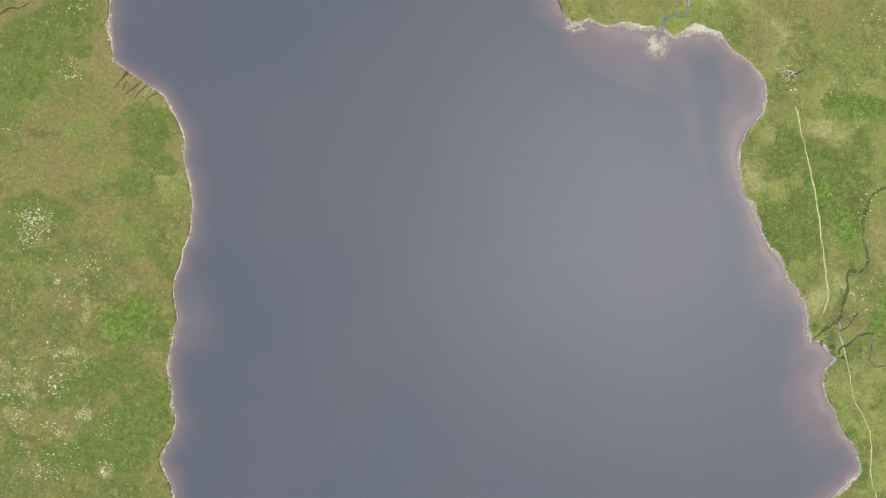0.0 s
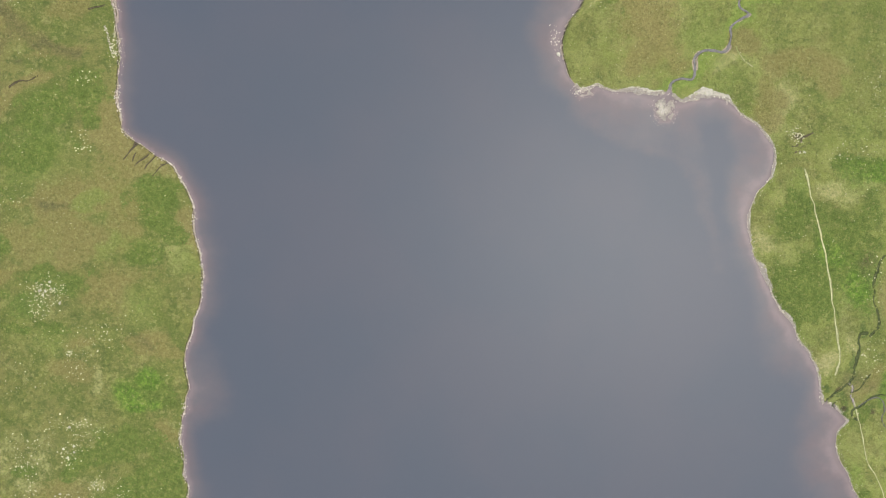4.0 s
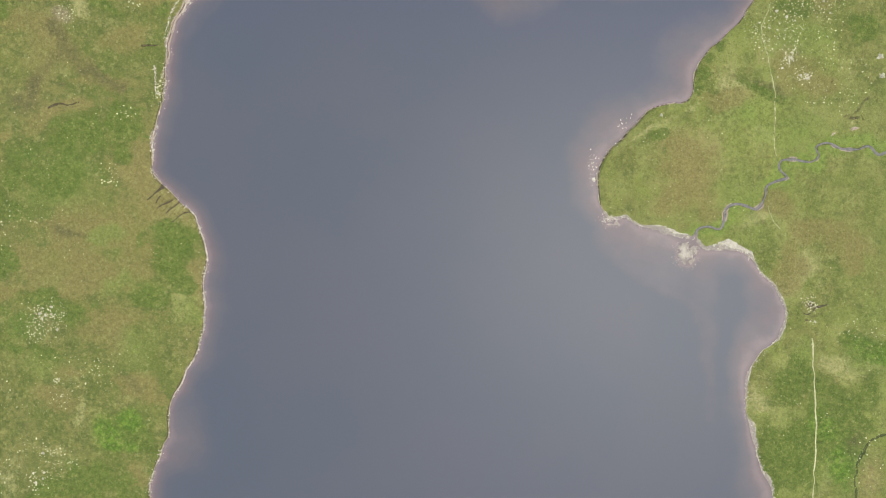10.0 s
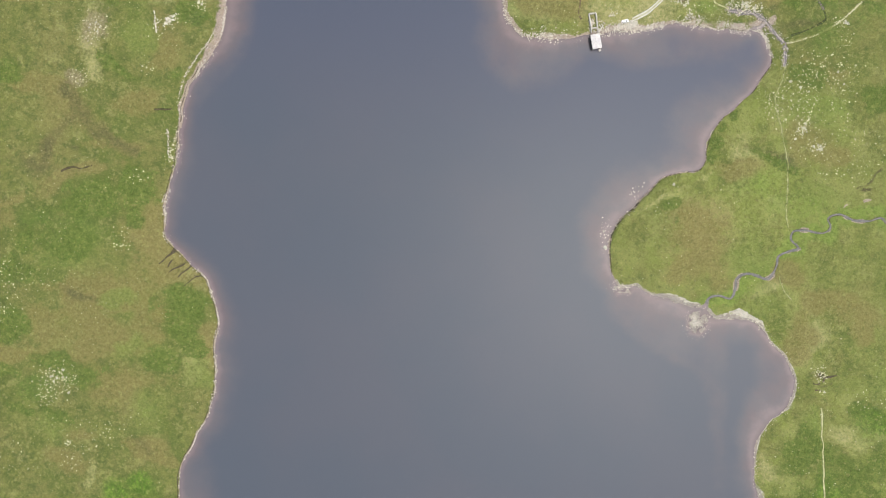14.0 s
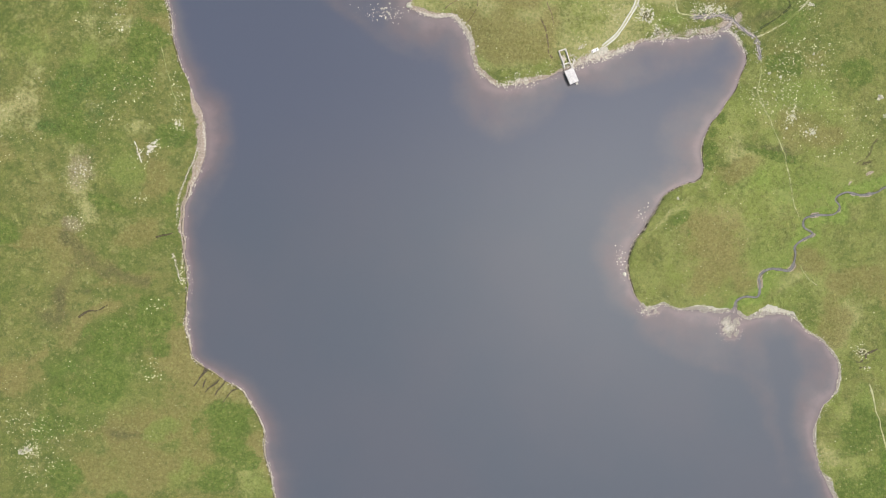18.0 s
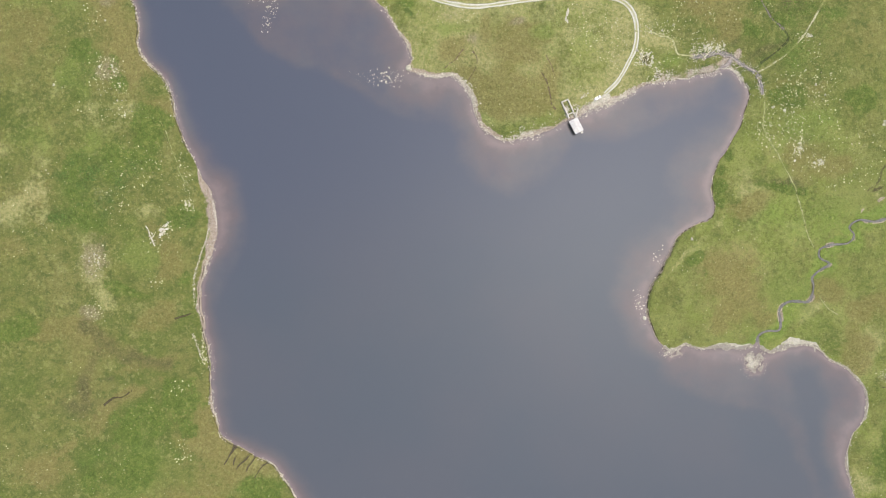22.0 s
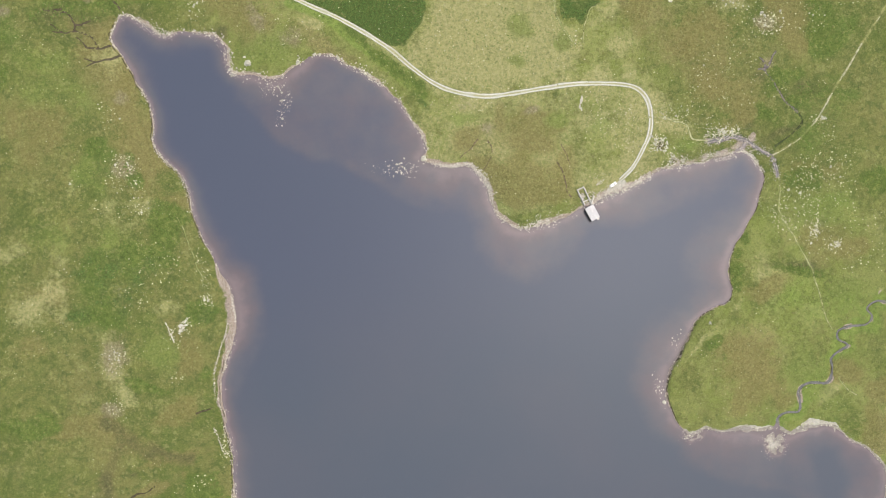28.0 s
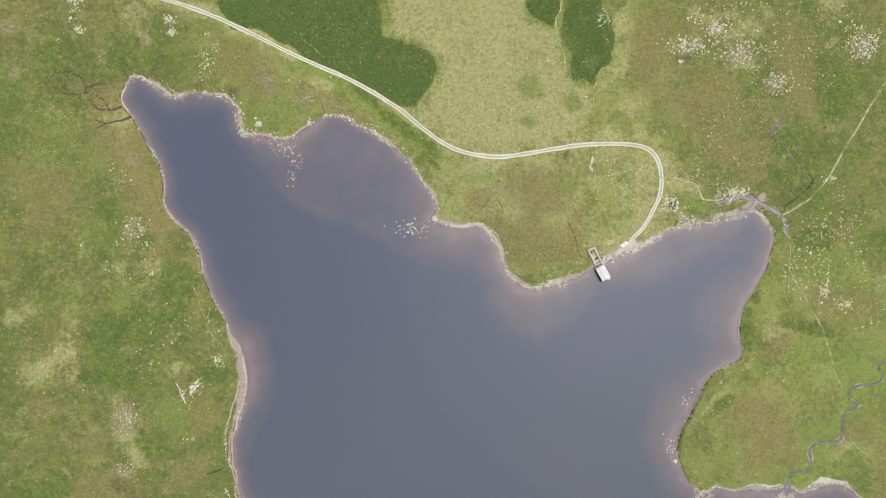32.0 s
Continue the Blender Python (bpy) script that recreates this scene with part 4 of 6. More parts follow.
def water_material(name, clear):
    """Peaty water that hides its bed within a few metres of depth."""
    n = Nodes(name)
    swirl = n.ramp(n.noise(0.011, 3, 0.5), 0.35, 0.65)
    depth = n.math("ADD", n.attr("depth"), n.math("MULTIPLY", n.math("SUBTRACT", n.noise(0.07, 7, 0.66), 0.5), 2.4))
    deep = n.mix(swirl, (0.048, 0.056, 0.071), (0.053, 0.058, 0.072))
    peaty = n.mix(n.ramp(n.noise(0.03, 4), 0.35, 0.65), (0.090, 0.073, 0.077), (0.083, 0.076, 0.082))
    peaty = n.mix(n.ramp(depth, 0.0, 1.5), n.mix(0.62, peaty, (0.148, 0.117, 0.116)), peaty)
    split = n.tree.nodes.new("ShaderNodeSeparateXYZ")
    n.put(split.inputs[0], n.where)
    deep = n.mix(n.ramp(split.outputs[1], 160.0, 290.0), deep, (0.045, 0.052, 0.074))
    n.set(n.mix(n.ramp(depth, 0.4, clear), peaty, deep), 0.38, spec=0.12)
    n.bump(n.math("ADD", n.noise(0.25, 4), n.math("MULTIPLY", n.noise(1.1, 3), 0.5)), 0.25, 0.10)
    thin = n.tree.nodes.new("ShaderNodeBsdfTransparent")
    thin.inputs[0].default_value = (0.93, 0.87, 0.84, 1)
    join = n.tree.nodes.new("ShaderNodeMixShader")
    n.put(join.inputs[0], n.ramp(n.attr("depth"), 0.0, 0.5, 0.82, 1.0))
    n.tree.links.new(thin.outputs[0], join.inputs[1])
    n.tree.links.new(n.bsdf.outputs[0], join.inputs[2])
    n.tree.links.new(join.outputs[0], n.out.inputs["Surface"])
    return n.mat


def simple(name, a, b, scale, rough=0.85, metal=0.0, spec=0.3, relief=0.02, by="place"):
    """Two tones broken up at two scales; by 'island' or 'each' adds a tone for every piece."""
    n = Nodes(name)
    c = n.mix(n.ramp(n.noise(scale, 5), 0.3, 0.7), a, b)
    c = n.mix(n.ramp(n.noise(scale * 6, 3), 0.45, 0.75, 0.0, 0.5), c, tuple(x * 0.55 for x in a))
    if by != "place":
        r = n.island() if by == "island" else n.each()
        c = n.mix(n.ramp(r, 0.0, 1.0, 0.0, 0.7), c, tuple(x * 0.5 for x in a))
    n.bump(n.noise(scale * 8, 4), 0.5, relief)
    return n.set(c, rough, metal, spec)


M_GROUND = ground_material()
M_LAKE = water_material("lake_water", 4.6)
M_STONE = simple("pale_granite", (0.34, 0.305, 0.255), (0.50, 0.465, 0.395), 0.8, 0.9, relief=0.05, by="island")
M_FIELD = simple("cream_granite", (0.36, 0.342, 0.225), (0.51, 0.488, 0.335), 0.8, 0.9, relief=0.05, by="island")
M_BOULDER = simple("lichened_granite", (0.30, 0.285, 0.225), (0.43, 0.415, 0.335), 0.9, 0.9, relief=0.08, by="each")
M_FERN = simple("bracken_fronds", (0.050, 0.092, 0.019), (0.112, 0.160, 0.040), 1.1, 0.85, spec=0.2, by="island")
M_RUSH = simple("rush_clumps", (0.056, 0.090, 0.015), (0.096, 0.128, 0.028), 0.5, 0.85, spec=0.2)
M_SHEET = simple("galvanised_sheet", (0.33, 0.315, 0.31), (0.42, 0.405, 0.40), 0.5, 0.6, 0.15, 0.4, 0.004)
M_WALL = simple("rough_stone", (0.33, 0.31, 0.28), (0.45, 0.425, 0.385), 0.7, 0.9)
M_TIMBER = simple("weathered_timber", (0.12, 0.10, 0.08), (0.20, 0.17, 0.14), 2.0, 0.85)
M_DARK = simple("dark_opening_and_shade", (0.015, 0.015, 0.016), (0.03, 0.03, 0.03), 1.0, 0.9)
M_PAINT = simple("white_car_paint", (0.58, 0.58, 0.58), (0.64, 0.64, 0.63), 0.6, 0.25, spec=0.5, relief=0.0005)
M_GLASS = simple("dark_car_glass", (0.02, 0.022, 0.025), (0.03, 0.033, 0.035), 0.5, 0.06, spec=0.6, relief=0.0002)
M_RUBBER = simple("tyre_rubber", (0.018, 0.018, 0.018), (0.03, 0.03, 0.03), 4.0, 0.8)
M_STEEL = simple("wheel_alloy", (0.42, 0.42, 0.43), (0.55, 0.55, 0.56), 6.0, 0.3, 0.9, 0.5, 0.001)
M_LENS = simple("lamp_lens", (0.7, 0.7, 0.68), (0.8, 0.8, 0.8), 6.0, 0.12, spec=0.5, relief=0.0005)
M_RED = simple("red_lamp_lens", (0.35, 0.02, 0.02), (0.45, 0.03, 0.03), 6.0, 0.2, spec=0.5, relief=0.0005)


def fray(n, lo=0.55, hi=0.95, jag=0.8, gaps=0.0):
    """Worn, uneven edges for a strip whose across runs from -1 to 1; gaps breaks it up along its way."""
    rag = n.math("MULTIPLY", n.math("SUBTRACT", n.noise(0.8, 5, 0.75), 0.5), jag)
    a = n.ramp(n.math("ADD", n.math("ABSOLUTE", n.attr("across")), rag), lo, hi, 1.0, 0.0)
    if gaps:
        a = n.math("MULTIPLY", a, n.ramp(n.noise(0.16, 4, 0.65), 0.5 - 0.2 + gaps * 0.3, 0.56 - 0.2 + gaps * 0.3))
    n.put(n.bsdf.inputs["Alpha"], a)


def strip_material(name, a, b, scale, rough=0.95, spec=0.15, lo=0.5, hi=0.95, jag=0.9, gaps=0.0):
    n = Nodes(name)
    c = n.mix(n.ramp(n.noise(scale, 5, 0.7), 0.35, 0.65), a, b)
    c = n.mix(n.ramp(n.noise(scale * 5, 3), 0.45, 0.75, 0.0, 0.5), c, tuple(q * 0.6 for q in a))
    n.bump(n.noise(scale * 6, 4), 0.5, 0.05)
    fray(n, lo, hi, jag, gaps)
    return n.set(c, rough, spec=spec)


def track_material(name, ruts, faint=False):
    """Stony track: across runs from -1 to 1. With ruts a grassy crown is left between the wheels."""
    n = Nodes(name)
    across = n.math("ABSOLUTE", n.attr("across"))
    rag = n.math("MULTIPLY", n.math("SUBTRACT", n.noise(0.5, 5, 0.7), 0.5), 0.5)
    stone = n.mix(n.ramp(n.noise(1.3, 4, 0.7), 0.35, 0.65), (0.28, 0.275, 0.24), (0.40, 0.39, 0.35))
    stone = n.mix(n.ramp(n.noise(0.05, 3), 0.45, 0.7, 0.0, 0.5), stone, (0.25, 0.24, 0.15))
    turf = n.mix(n.ramp(n.noise(0.8, 4), 0.35, 0.65), (0.13, 0.135, 0.045), (0.21, 0.20, 0.095))
    if not ruts:
        stone = n.mix(n.ramp(n.noise(0.6, 5, 0.7), 0.36, 0.64), (0.185, 0.190, 0.090), (0.300, 0.296, 0.170))
    if faint:
        stone = n.mix(n.ramp(n.noise(0.35, 5, 0.7), 0.42, 0.66), (0.150, 0.165, 0.058), (0.260, 0.262, 0.140))
    side = n.ramp(n.math("ADD", across, rag), 0.55 if ruts else 0.35, 0.85, 0.0, 0.7)
    fray(n, 0.72 if ruts else 0.45, 1.0, 0.5 if ruts else 0.9, 0.3 if faint else 0.0)
    c = n.mix(side, stone, turf)
    if ruts:
        c = n.mix(n.ramp(n.math("ADD", across, n.math("MULTIPLY", rag, 0.5)), 0.12, 0.42, 0.95, 0.0), c, n.mix(n.ramp(n.noise(0.12, 4), 0.45, 0.65), n.mix(0.3, turf, (0.30, 0.28, 0.18)), n.mix(0.5, turf, stone)))
    n.bump(n.noise(2.5, 4), 0.6, 0.05)
    return n.set(c, 0.95, spec=0.15)


M_BURN = strip_material("burn_water", (0.066, 0.065, 0.061), (0.108, 0.104, 0.098), 0.45, 0.5, lo=0.6, hi=1.0, jag=0.8)
M_PEAT = strip_material("bare_peat", (0.046, 0.038, 0.026), (0.082, 0.066, 0.042), 0.5, lo=0.6, jag=0.6)
M_DRAIN = strip_material("brown_turf", (0.080, 0.060, 0.038), (0.145, 0.110, 0.072), 0.5, lo=0.3, jag=1.3, gaps=0.12)
M_SCAR = strip_material("dark_peat_scar", (0.040, 0.034, 0.022), (0.088, 0.070, 0.044), 0.6, lo=0.2, jag=1.6, gaps=0.2)
M_DITCH = strip_material("wet_rushes", (0.030, 0.042, 0.016), (0.065, 0.078, 0.030), 0.7, lo=0.3, hi=0.95, jag=1.3, gaps=0.15)
# peat colour darkened to carry the shade below the turf edge
M_BANK = strip_material("peat_and_edge_shade", (0.045, 0.040, 0.024), (0.095, 0.078, 0.045), 0.8, lo=0.2, hi=0.9, jag=1.5, gaps=0.35)
M_SILT = strip_material("gully_silt", (0.085, 0.072, 0.066), (0.155, 0.135, 0.128), 0.8, lo=0.35, hi=0.95, jag=1.2)
M_GRIT = strip_material("stream_grit", (0.165, 0.142, 0.138), (0.265, 0.23, 0.225), 0.8, lo=0.1, hi=0.95, jag=2.0)
M_ROAD = track_material("gravel_track", True)
M_PATH = track_material("trodden_path", False)
M_TRACE = track_material("grassy_trace", False, True)


# ---- mesh helpers ----
def mesh_object(name, verts, faces, material, parent=None, smooth=False):
    me = bpy.data.meshes.new(name)
    verts, faces = np.asarray(verts, np.float32), np.asarray(faces, np.int32)
    me.vertices.add(len(verts))
    me.vertices.foreach_set("co", verts.ravel())
    k = faces.shape[1]
    me.loops.add(faces.size)
    me.loops.foreach_set("vertex_index", faces.ravel())
    me.polygons.add(len(faces))
    me.polygons.foreach_set("loop_start", np.arange(0, faces.size, k, dtype=np.int32))
    me.polygons.foreach_set("loop_total", np.full(len(faces), k, np.int32))
    me.polygons.foreach_set("use_smooth", np.full(len(faces), smooth))
    me.update(calc_edges=True)
    me.materials.append(material)
    ob = new(name, me)
    ob.parent = parent
    return ob


def give(ob, name, values):
    a = ob.data.attributes.new(name, "FLOAT", "POINT")
    a.data.foreach_set("value", np.asarray(values, np.float32))


def part(name, bm, material, parent, label=""):
    me = bpy.data.meshes.new(name)
    bm.to_mesh(me)
    bm.free()
    me.materials.append(material)
    ob = new(name, me)
    ob.parent = parent
    return tagged(ob, label)


def box(bm, size, at=(0, 0, 0), turn=0.0, bevel=0.0):
    m = Matrix.Translation(at) @ Matrix.Rotation(turn, 4, "Z") @ Matrix.Diagonal((*size, 1))
    made = bmesh.ops.create_cube(bm, size=1, matrix=m)["verts"]
    if bevel:
        edges = list({e for v in made for e in v.link_edges})
        bmesh.ops.bevel(bm, geom=edges, offset=bevel, segments=2, affect="EDGES", profile=0.6)
    return made


# smooth random fields on the plan
FIELD = np.random.RandomState(7).rand(256, 256)


def field(x, y, size):
    """Value noise from 0 to 1 with cells of that many metres."""
    u, v = np.asarray(x) / size + 57.3, np.asarray(y) / size + 91.7
    i, j = np.floor(u).astype(int), np.floor(v).astype(int)
    a, b = u - i, v - j
    a, b = a * a * (3 - 2 * a), b * b * (3 - 2 * b)
    g = lambda p, q: FIELD[p & 255, q & 255]
    return (g(i, j) * (1 - a) + g(i + 1, j) * a) * (1 - b) + (g(i, j + 1) * (1 - a) + g(i + 1, j + 1) * a) * b


def rough_field(x, y, size, steps=4):
    return sum(field(x + 31 * k, y - 17 * k, size / 2**k) / 2**k for k in range(steps)) / (2 - 2.0 ** (1 - steps))


def spline(points, step, closed=False):
    """Catmull-Rom curve through the points, sampled about every step metres."""
    p = np.array(points, float)
    n = len(p)
    out = []
    for k in range(n if closed else n - 1):
        q = [p[(k + d) % n] if closed else p[min(max(k + d, 0), n - 1)] for d in (-1, 0, 1, 2)]
        m = max(1, int(np.linalg.norm(q[2] - q[1]) / step))
        for t in np.arange(m) / m:
            out.append(0.5 * (2 * q[1] + (q[2] - q[0]) * t + (2 * q[0] - 5 * q[1] + 4 * q[2] - q[3]) * t**2 + (3 * q[1] - q[0] - 3 * q[2] + q[3]) * t**3))
    return np.array(out if closed else out + [p[-1]])


def distance(x, y, line, closed=False, reach=None):
    """Distance from plan points to a polyline and the number of the nearest piece."""
    best, which = np.full(x.shape, 1e9), np.zeros(x.shape, int)
    pairs = list(zip(line, np.roll(line, -1, 0))) if closed else list(zip(line[:-1], line[1:]))
    for k, (a, b) in enumerate(pairs):
        d = b - a
        s = np.clip(((x - a[0]) * d[0] + (y - a[1]) * d[1]) / max(d @ d, 1e-9), 0, 1)
        r = (x - a[0] - s * d[0]) ** 2 + (y - a[1] - s * d[1]) ** 2
        near = r < best
        best[near], which[near] = r[near], k
    return np.sqrt(best), which


def near(x, y, points, reach, step=2.0):
    """Distance to an open curve, worked out only round it."""
    line = spline(points, step)
    out = np.full(x.shape, 1e3)
    lo, hi = line.min(0) - reach, line.max(0) + reach
    some = (x > lo[0]) & (x < hi[0]) & (y > lo[1]) & (y < hi[1])
    if some.any():
        out[some] = distance(x[some], y[some], line)[0]
    return out


def inside(x, y, line):
    """Whether plan points lie inside a closed polyline."""
    odd = np.zeros(x.shape, bool)
    for a, b in zip(line, np.roll(line, -1, 0)):
        if a[1] != b[1]:
            odd ^= ((a[1] > y) != (b[1] > y)) & (x < (b[0] - a[0]) * (y - a[1]) / (b[1] - a[1]) + a[0])
    return odd


def patches(x, y, rows, soft=0.45):
    """1 inside the given ovals (x, y, half length, half width, turn), fading out over their edges."""
    out = np.zeros(x.shape)
    for cx, cy, rx, ry, turn, *_ in rows:
        c, s = math.cos(radians(turn)), math.sin(radians(turn))
        u, v = (x - cx) * c + (y - cy) * s, (y - cy) * c - (x - cx) * s
        r = np.sqrt((u / rx) ** 2 + (v / ry) ** 2)
        out = np.maximum(out, np.clip((1 + soft - r) / (2 * soft), 0, 1))
    return out


def blob(x, y, line, soft):
    """1 inside a closed outline, fading over soft metres."""
    line = np.array(line, float)
    out = np.zeros(x.shape)
    lo, hi = line.min(0) - 20, line.max(0) + 20
    some = (x > lo[0]) & (x < hi[0]) & (y > lo[1]) & (y < hi[1])
    d = distance(x[some], y[some], line, True)[0] * np.where(inside(x[some], y[some], line), 1, -1)
    out[some] = np.clip(0.5 + d / (2 * soft), 0, 1)
    return out


# ---- the ground ----
STONY = (STONES_NORTHWEST, STONES_WEST_SHORE, STONES_NORTHEAST, STONES_EAST, STONES_EAST_SLOPE, STONES_TRACKSIDE, STONES_SOUTHWEST, STONES_SOUTH, STONES_SOUTH_FAR)
SHORES = [WEST_SOUTH, WEST_BAY, WEST_MID, WEST_NORTH, NORTH_TIP, NORTH_HEAD, EAST_BAY, EAST_MID, EAST_SOUTH]
# width of the stony margin and its share of sand, shore by shore
MARGIN = np.array([0.7, 0.6, 1.5, 0.7, 2.0, 2.8, 0.3, 2.1, 2.1])
SANDY = np.array([0.0, 0.0, 0.0, 0.0, 0.1, 0.0, 0.0, 1.0, 0.7])
BANK = np.array([0.5, 0.6, 0.4, 0.5, 0.4, 0.4, 0.55, 0.35, 0.6])

corners = [p for s in SHORES for p in s]
owner = [k for k, s in enumerate(SHORES) for _ in s]
LINE = spline(corners, 3.0, True)
# small coves and points along the water's edge
wob = np.stack([rough_field(LINE[:, 0], LINE[:, 1], 7.0, 3), rough_field(LINE[:, 1] + 400, LINE[:, 0], 7.0, 3)], 1) - 0.5
LINE = LINE + wob * 3.0
OWNER = np.array([owner[int(np.argmin(((np.array(corners) - p) ** 2).sum(1)))] for p in LINE])

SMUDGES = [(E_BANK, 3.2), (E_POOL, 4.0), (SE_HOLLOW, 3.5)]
STREAMS = [(BURN, 1.0, 0.7), (NE_BURN, 0.6, 0.4), (SE_BURN, 0.5, 0.5)]
NW_GULLIES = [NW_GULLY0, NW_GULLY1, NW_GULLY2, NW_GULLY3, NW_GULLY4, NW_GULLY5, NW_GULLY6, NW_GULLY7, NW_GULLY8]
W_GULLIES = [W_GULLY0, W_GULLY1, W_GULLY2, W_GULLY3, W_GULLY4, W_GULLY5, W_GULLY6]
SE_GULLIES = [SE_GULLY, SE_GULLY6, SE_GULLY2, SE_GULLY3, SE_GULLY4, SE_GULLY5]
GULLIES = [(g, 0.8) for g in NW_GULLIES + W_GULLIES + SE_GULLIES] + [(W_SCAR2, 1.0)]


def survey(x, y):
    """Height and cover of the ground at plan points."""
    d, piece = distance(x, y, LINE, True)
    wet = inside(x, y, LINE)
    who = OWNER[piece]
    sd = np.where(wet, -d, d)
    margin = MARGIN[who] * np.clip(3.4 * rough_field(x, y, 13, 3) - 0.7, 0.15, 2.2) + 2.6 * patches(x, y, [(-203, 200, 9, 34, 0)]) + 6.0 * patches(x, y, [(-193, 256, 9, 22, 0), (-196, 236, 8, 14, 30)])
    margin = np.where(SANDY[who] > 0.5, margin * np.clip(0.1 + 1.7 * rough_field(x, y + 77, 24, 3), 0.15, 2), margin)
    rise = np.clip((sd - margin) / 1.6, 0, 1)
    inland = np.clip((sd - 4) / 25, 0, 1)
    rise = (BANK[who] * (1 - inland) + 0.5 * inland) * rise * rise * (3 - 2 * rise)
    far = np.maximum(0, np.maximum(np.abs(x + 20) - 330, np.abs(y - 165) - 370))
    land = 0.10 * np.clip(sd, 0, 6) ** 0.8 + rise + 4.5 * (1 - np.exp(-np.maximum(sd - 3, 0) / 55))
    land += np.clip(sd / 25, 0, 1) * ((rough_field(x, y, 70, 3) - 0.5) * 6 + (rough_field(x + 90, y, 14, 3) - 0.5) * 1.7)
    land += np.clip(sd / 6, 0, 1) * (rough_field(x, y + 50, 4, 2) - 0.5) * 0.35
    land += 3.5 * patches(x, y, [(97, 178, 24, 20, 10), (10, 312, 24, 20, 0)], 0.9)
    land += far * 0.10 * (0.4 + 1.6 * rough_field(x, y, 600, 3)) + np.clip(far / 300, 0, 1) * 60 * (rough_field(x, y, 260, 4) - 0.4)
    lx_, ly_ = x + 8 * (rough_field(x, y, 18, 3) - 0.5), y + 8 * (rough_field(x, y + 90, 18, 3) - 0.5)
    shelf = patches(x + 24 * (rough_field(x, y, 40, 3) - 0.5), y + 24 * (rough_field(x, y + 500, 40, 3) - 0.5), SHELVES, 0.55)
    width = 5 + 9 * rough_field(x, y, 45, 3) + 20 * shelf * (0.6 + 0.8 * rough_field(x, y, 30, 3))
    ledge = np.maximum(np.maximum(blob(lx_, ly_, SHELF_NORTH, 3.5), 0.75 * blob(lx_, ly_, SHELF_HEAD, 8)), np.maximum(0.8 * blob(lx_, ly_, SHELF_WEST, 4.0), 0.72 * blob(lx_, ly_, SHELF_BAY, 4.0)))
    depth = 5.5 * (1 - np.exp(-((np.maximum(-sd, 0) / width) ** 1.15)))
    depth = depth * (1 - ledge) + ledge * np.minimum(depth, 1.5 + 2.2 * rough_field(x, y, 26, 3))
    z = np.where(wet, -depth - 0.02, np.maximum(land, 0.02))
    cover = {k: np.zeros(x.shape) for k in ("heath", "pale", "dry", "lush", "fern", "bare", "gravel", "sand", "peat", "bed", "vivid", "rush", "umber", "earth", "bright", "damp")}
    # sand thrown up where the burn runs out
    dx_, dy_ = x + 2.2 * (rough_field(x, y, 3.5, 3) - 0.5), y + 2.2 * (rough_field(x + 40, y, 3.5, 3) - 0.5)
    delta = blob(dx_, dy_, DELTA, 1.2) * (1 - 0.5 * patches(dx_, dy_, [(134.4, 123.6, 0.8, 3.5, -35)], 0.4)) * (0.72 + 0.5 * rough_field(x, y, 4, 3))
    delta = np.maximum(delta, np.maximum(blob(dx_, dy_, BEACH_WEST, 1.0), blob(dx_, dy_, BEACH_EAST, 1.0)))
    spit = patches(x, y, [(81, 130.5, 3.4, 0.9, 10), (85, 132, 2.5, 1.2, -30)], 0.4) * (0.4 + rough_field(x, y, 2.5, 2))
    bar = np.clip(np.maximum(delta, spit) * 1.6, 0, 1)
    z = np.where(wet, np.maximum(z, -0.42 + 0.48 * bar + 0.9 * (rough_field(x, y, 3.6, 3) - 0.5) * bar - 5 * (bar <= 0)), z)
    # ragged outlines for the patches of cover
    wx = x + 22 * (rough_field(x, y, 24, 4) - 0.5)
    wy = y + 22 * (rough_field(x + 300, y + 80, 24, 4) - 0.5)
    ex, ey = x + 0.4 * (wx - x) + 3.0 * (rough_field(x, y, 5, 3) - 0.5), y + 0.4 * (wy - y) + 3.0 * (rough_field(x + 70, y, 5, 3) - 0.5)
    for line, half, deep in STREAMS:
        r = near(x, y, line, 8)
        cut = np.clip(1 - (r - half * 0.6) / (half * 1.2), 0, 1)
        z -= np.where(wet, 0, cut * deep)
        cover["peat"] = np.maximum(cover["peat"], np.clip(0.9 - r / (half * 1.7), 0, 1))
    jx, jy = x + 3.4 * (rough_field(x, y, 6, 3) - 0.5), y + 3.4 * (rough_field(x + 60, y, 6, 3) - 0.5)
    for line, half in GULLIES:
        r = near(x, y, line, 8) + 0.5 * half * rough_field(x, y, 5, 2)
        z -= np.where(wet, 0, np.clip(1 - r / (half * 1.8), 0, 1) * 0.45)
        cover["peat"] = np.maximum(cover["peat"], 0.5 * np.clip(1.1 - r / (half * 2.6), 0, 1))
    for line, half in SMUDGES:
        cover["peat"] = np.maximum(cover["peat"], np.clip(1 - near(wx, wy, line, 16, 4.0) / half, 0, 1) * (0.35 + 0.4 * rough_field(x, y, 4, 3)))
    cover["heath"] = patches(wx, wy, HEATH_PATCHES + HEATH_PATCHES_2 + TAN_NORTH, 0.55) * 0.6 * (0.45 + 0.9 * rough_field(x, y, 18, 4))
    cover["heath"] = np.maximum(cover["heath"], np.where(who < 4, np.clip(1.3 - sd / 32, 0, 1), 0) * np.clip(0.3 + np.clip(1.5 - np.abs(y - 85) / 45, 0, 1) + np.clip((y - 300) / 30, 0, 1), 0, 1) * np.clip(2.4 * rough_field(x, y + 40, 26, 4) - 0.45, 0, 0.9))
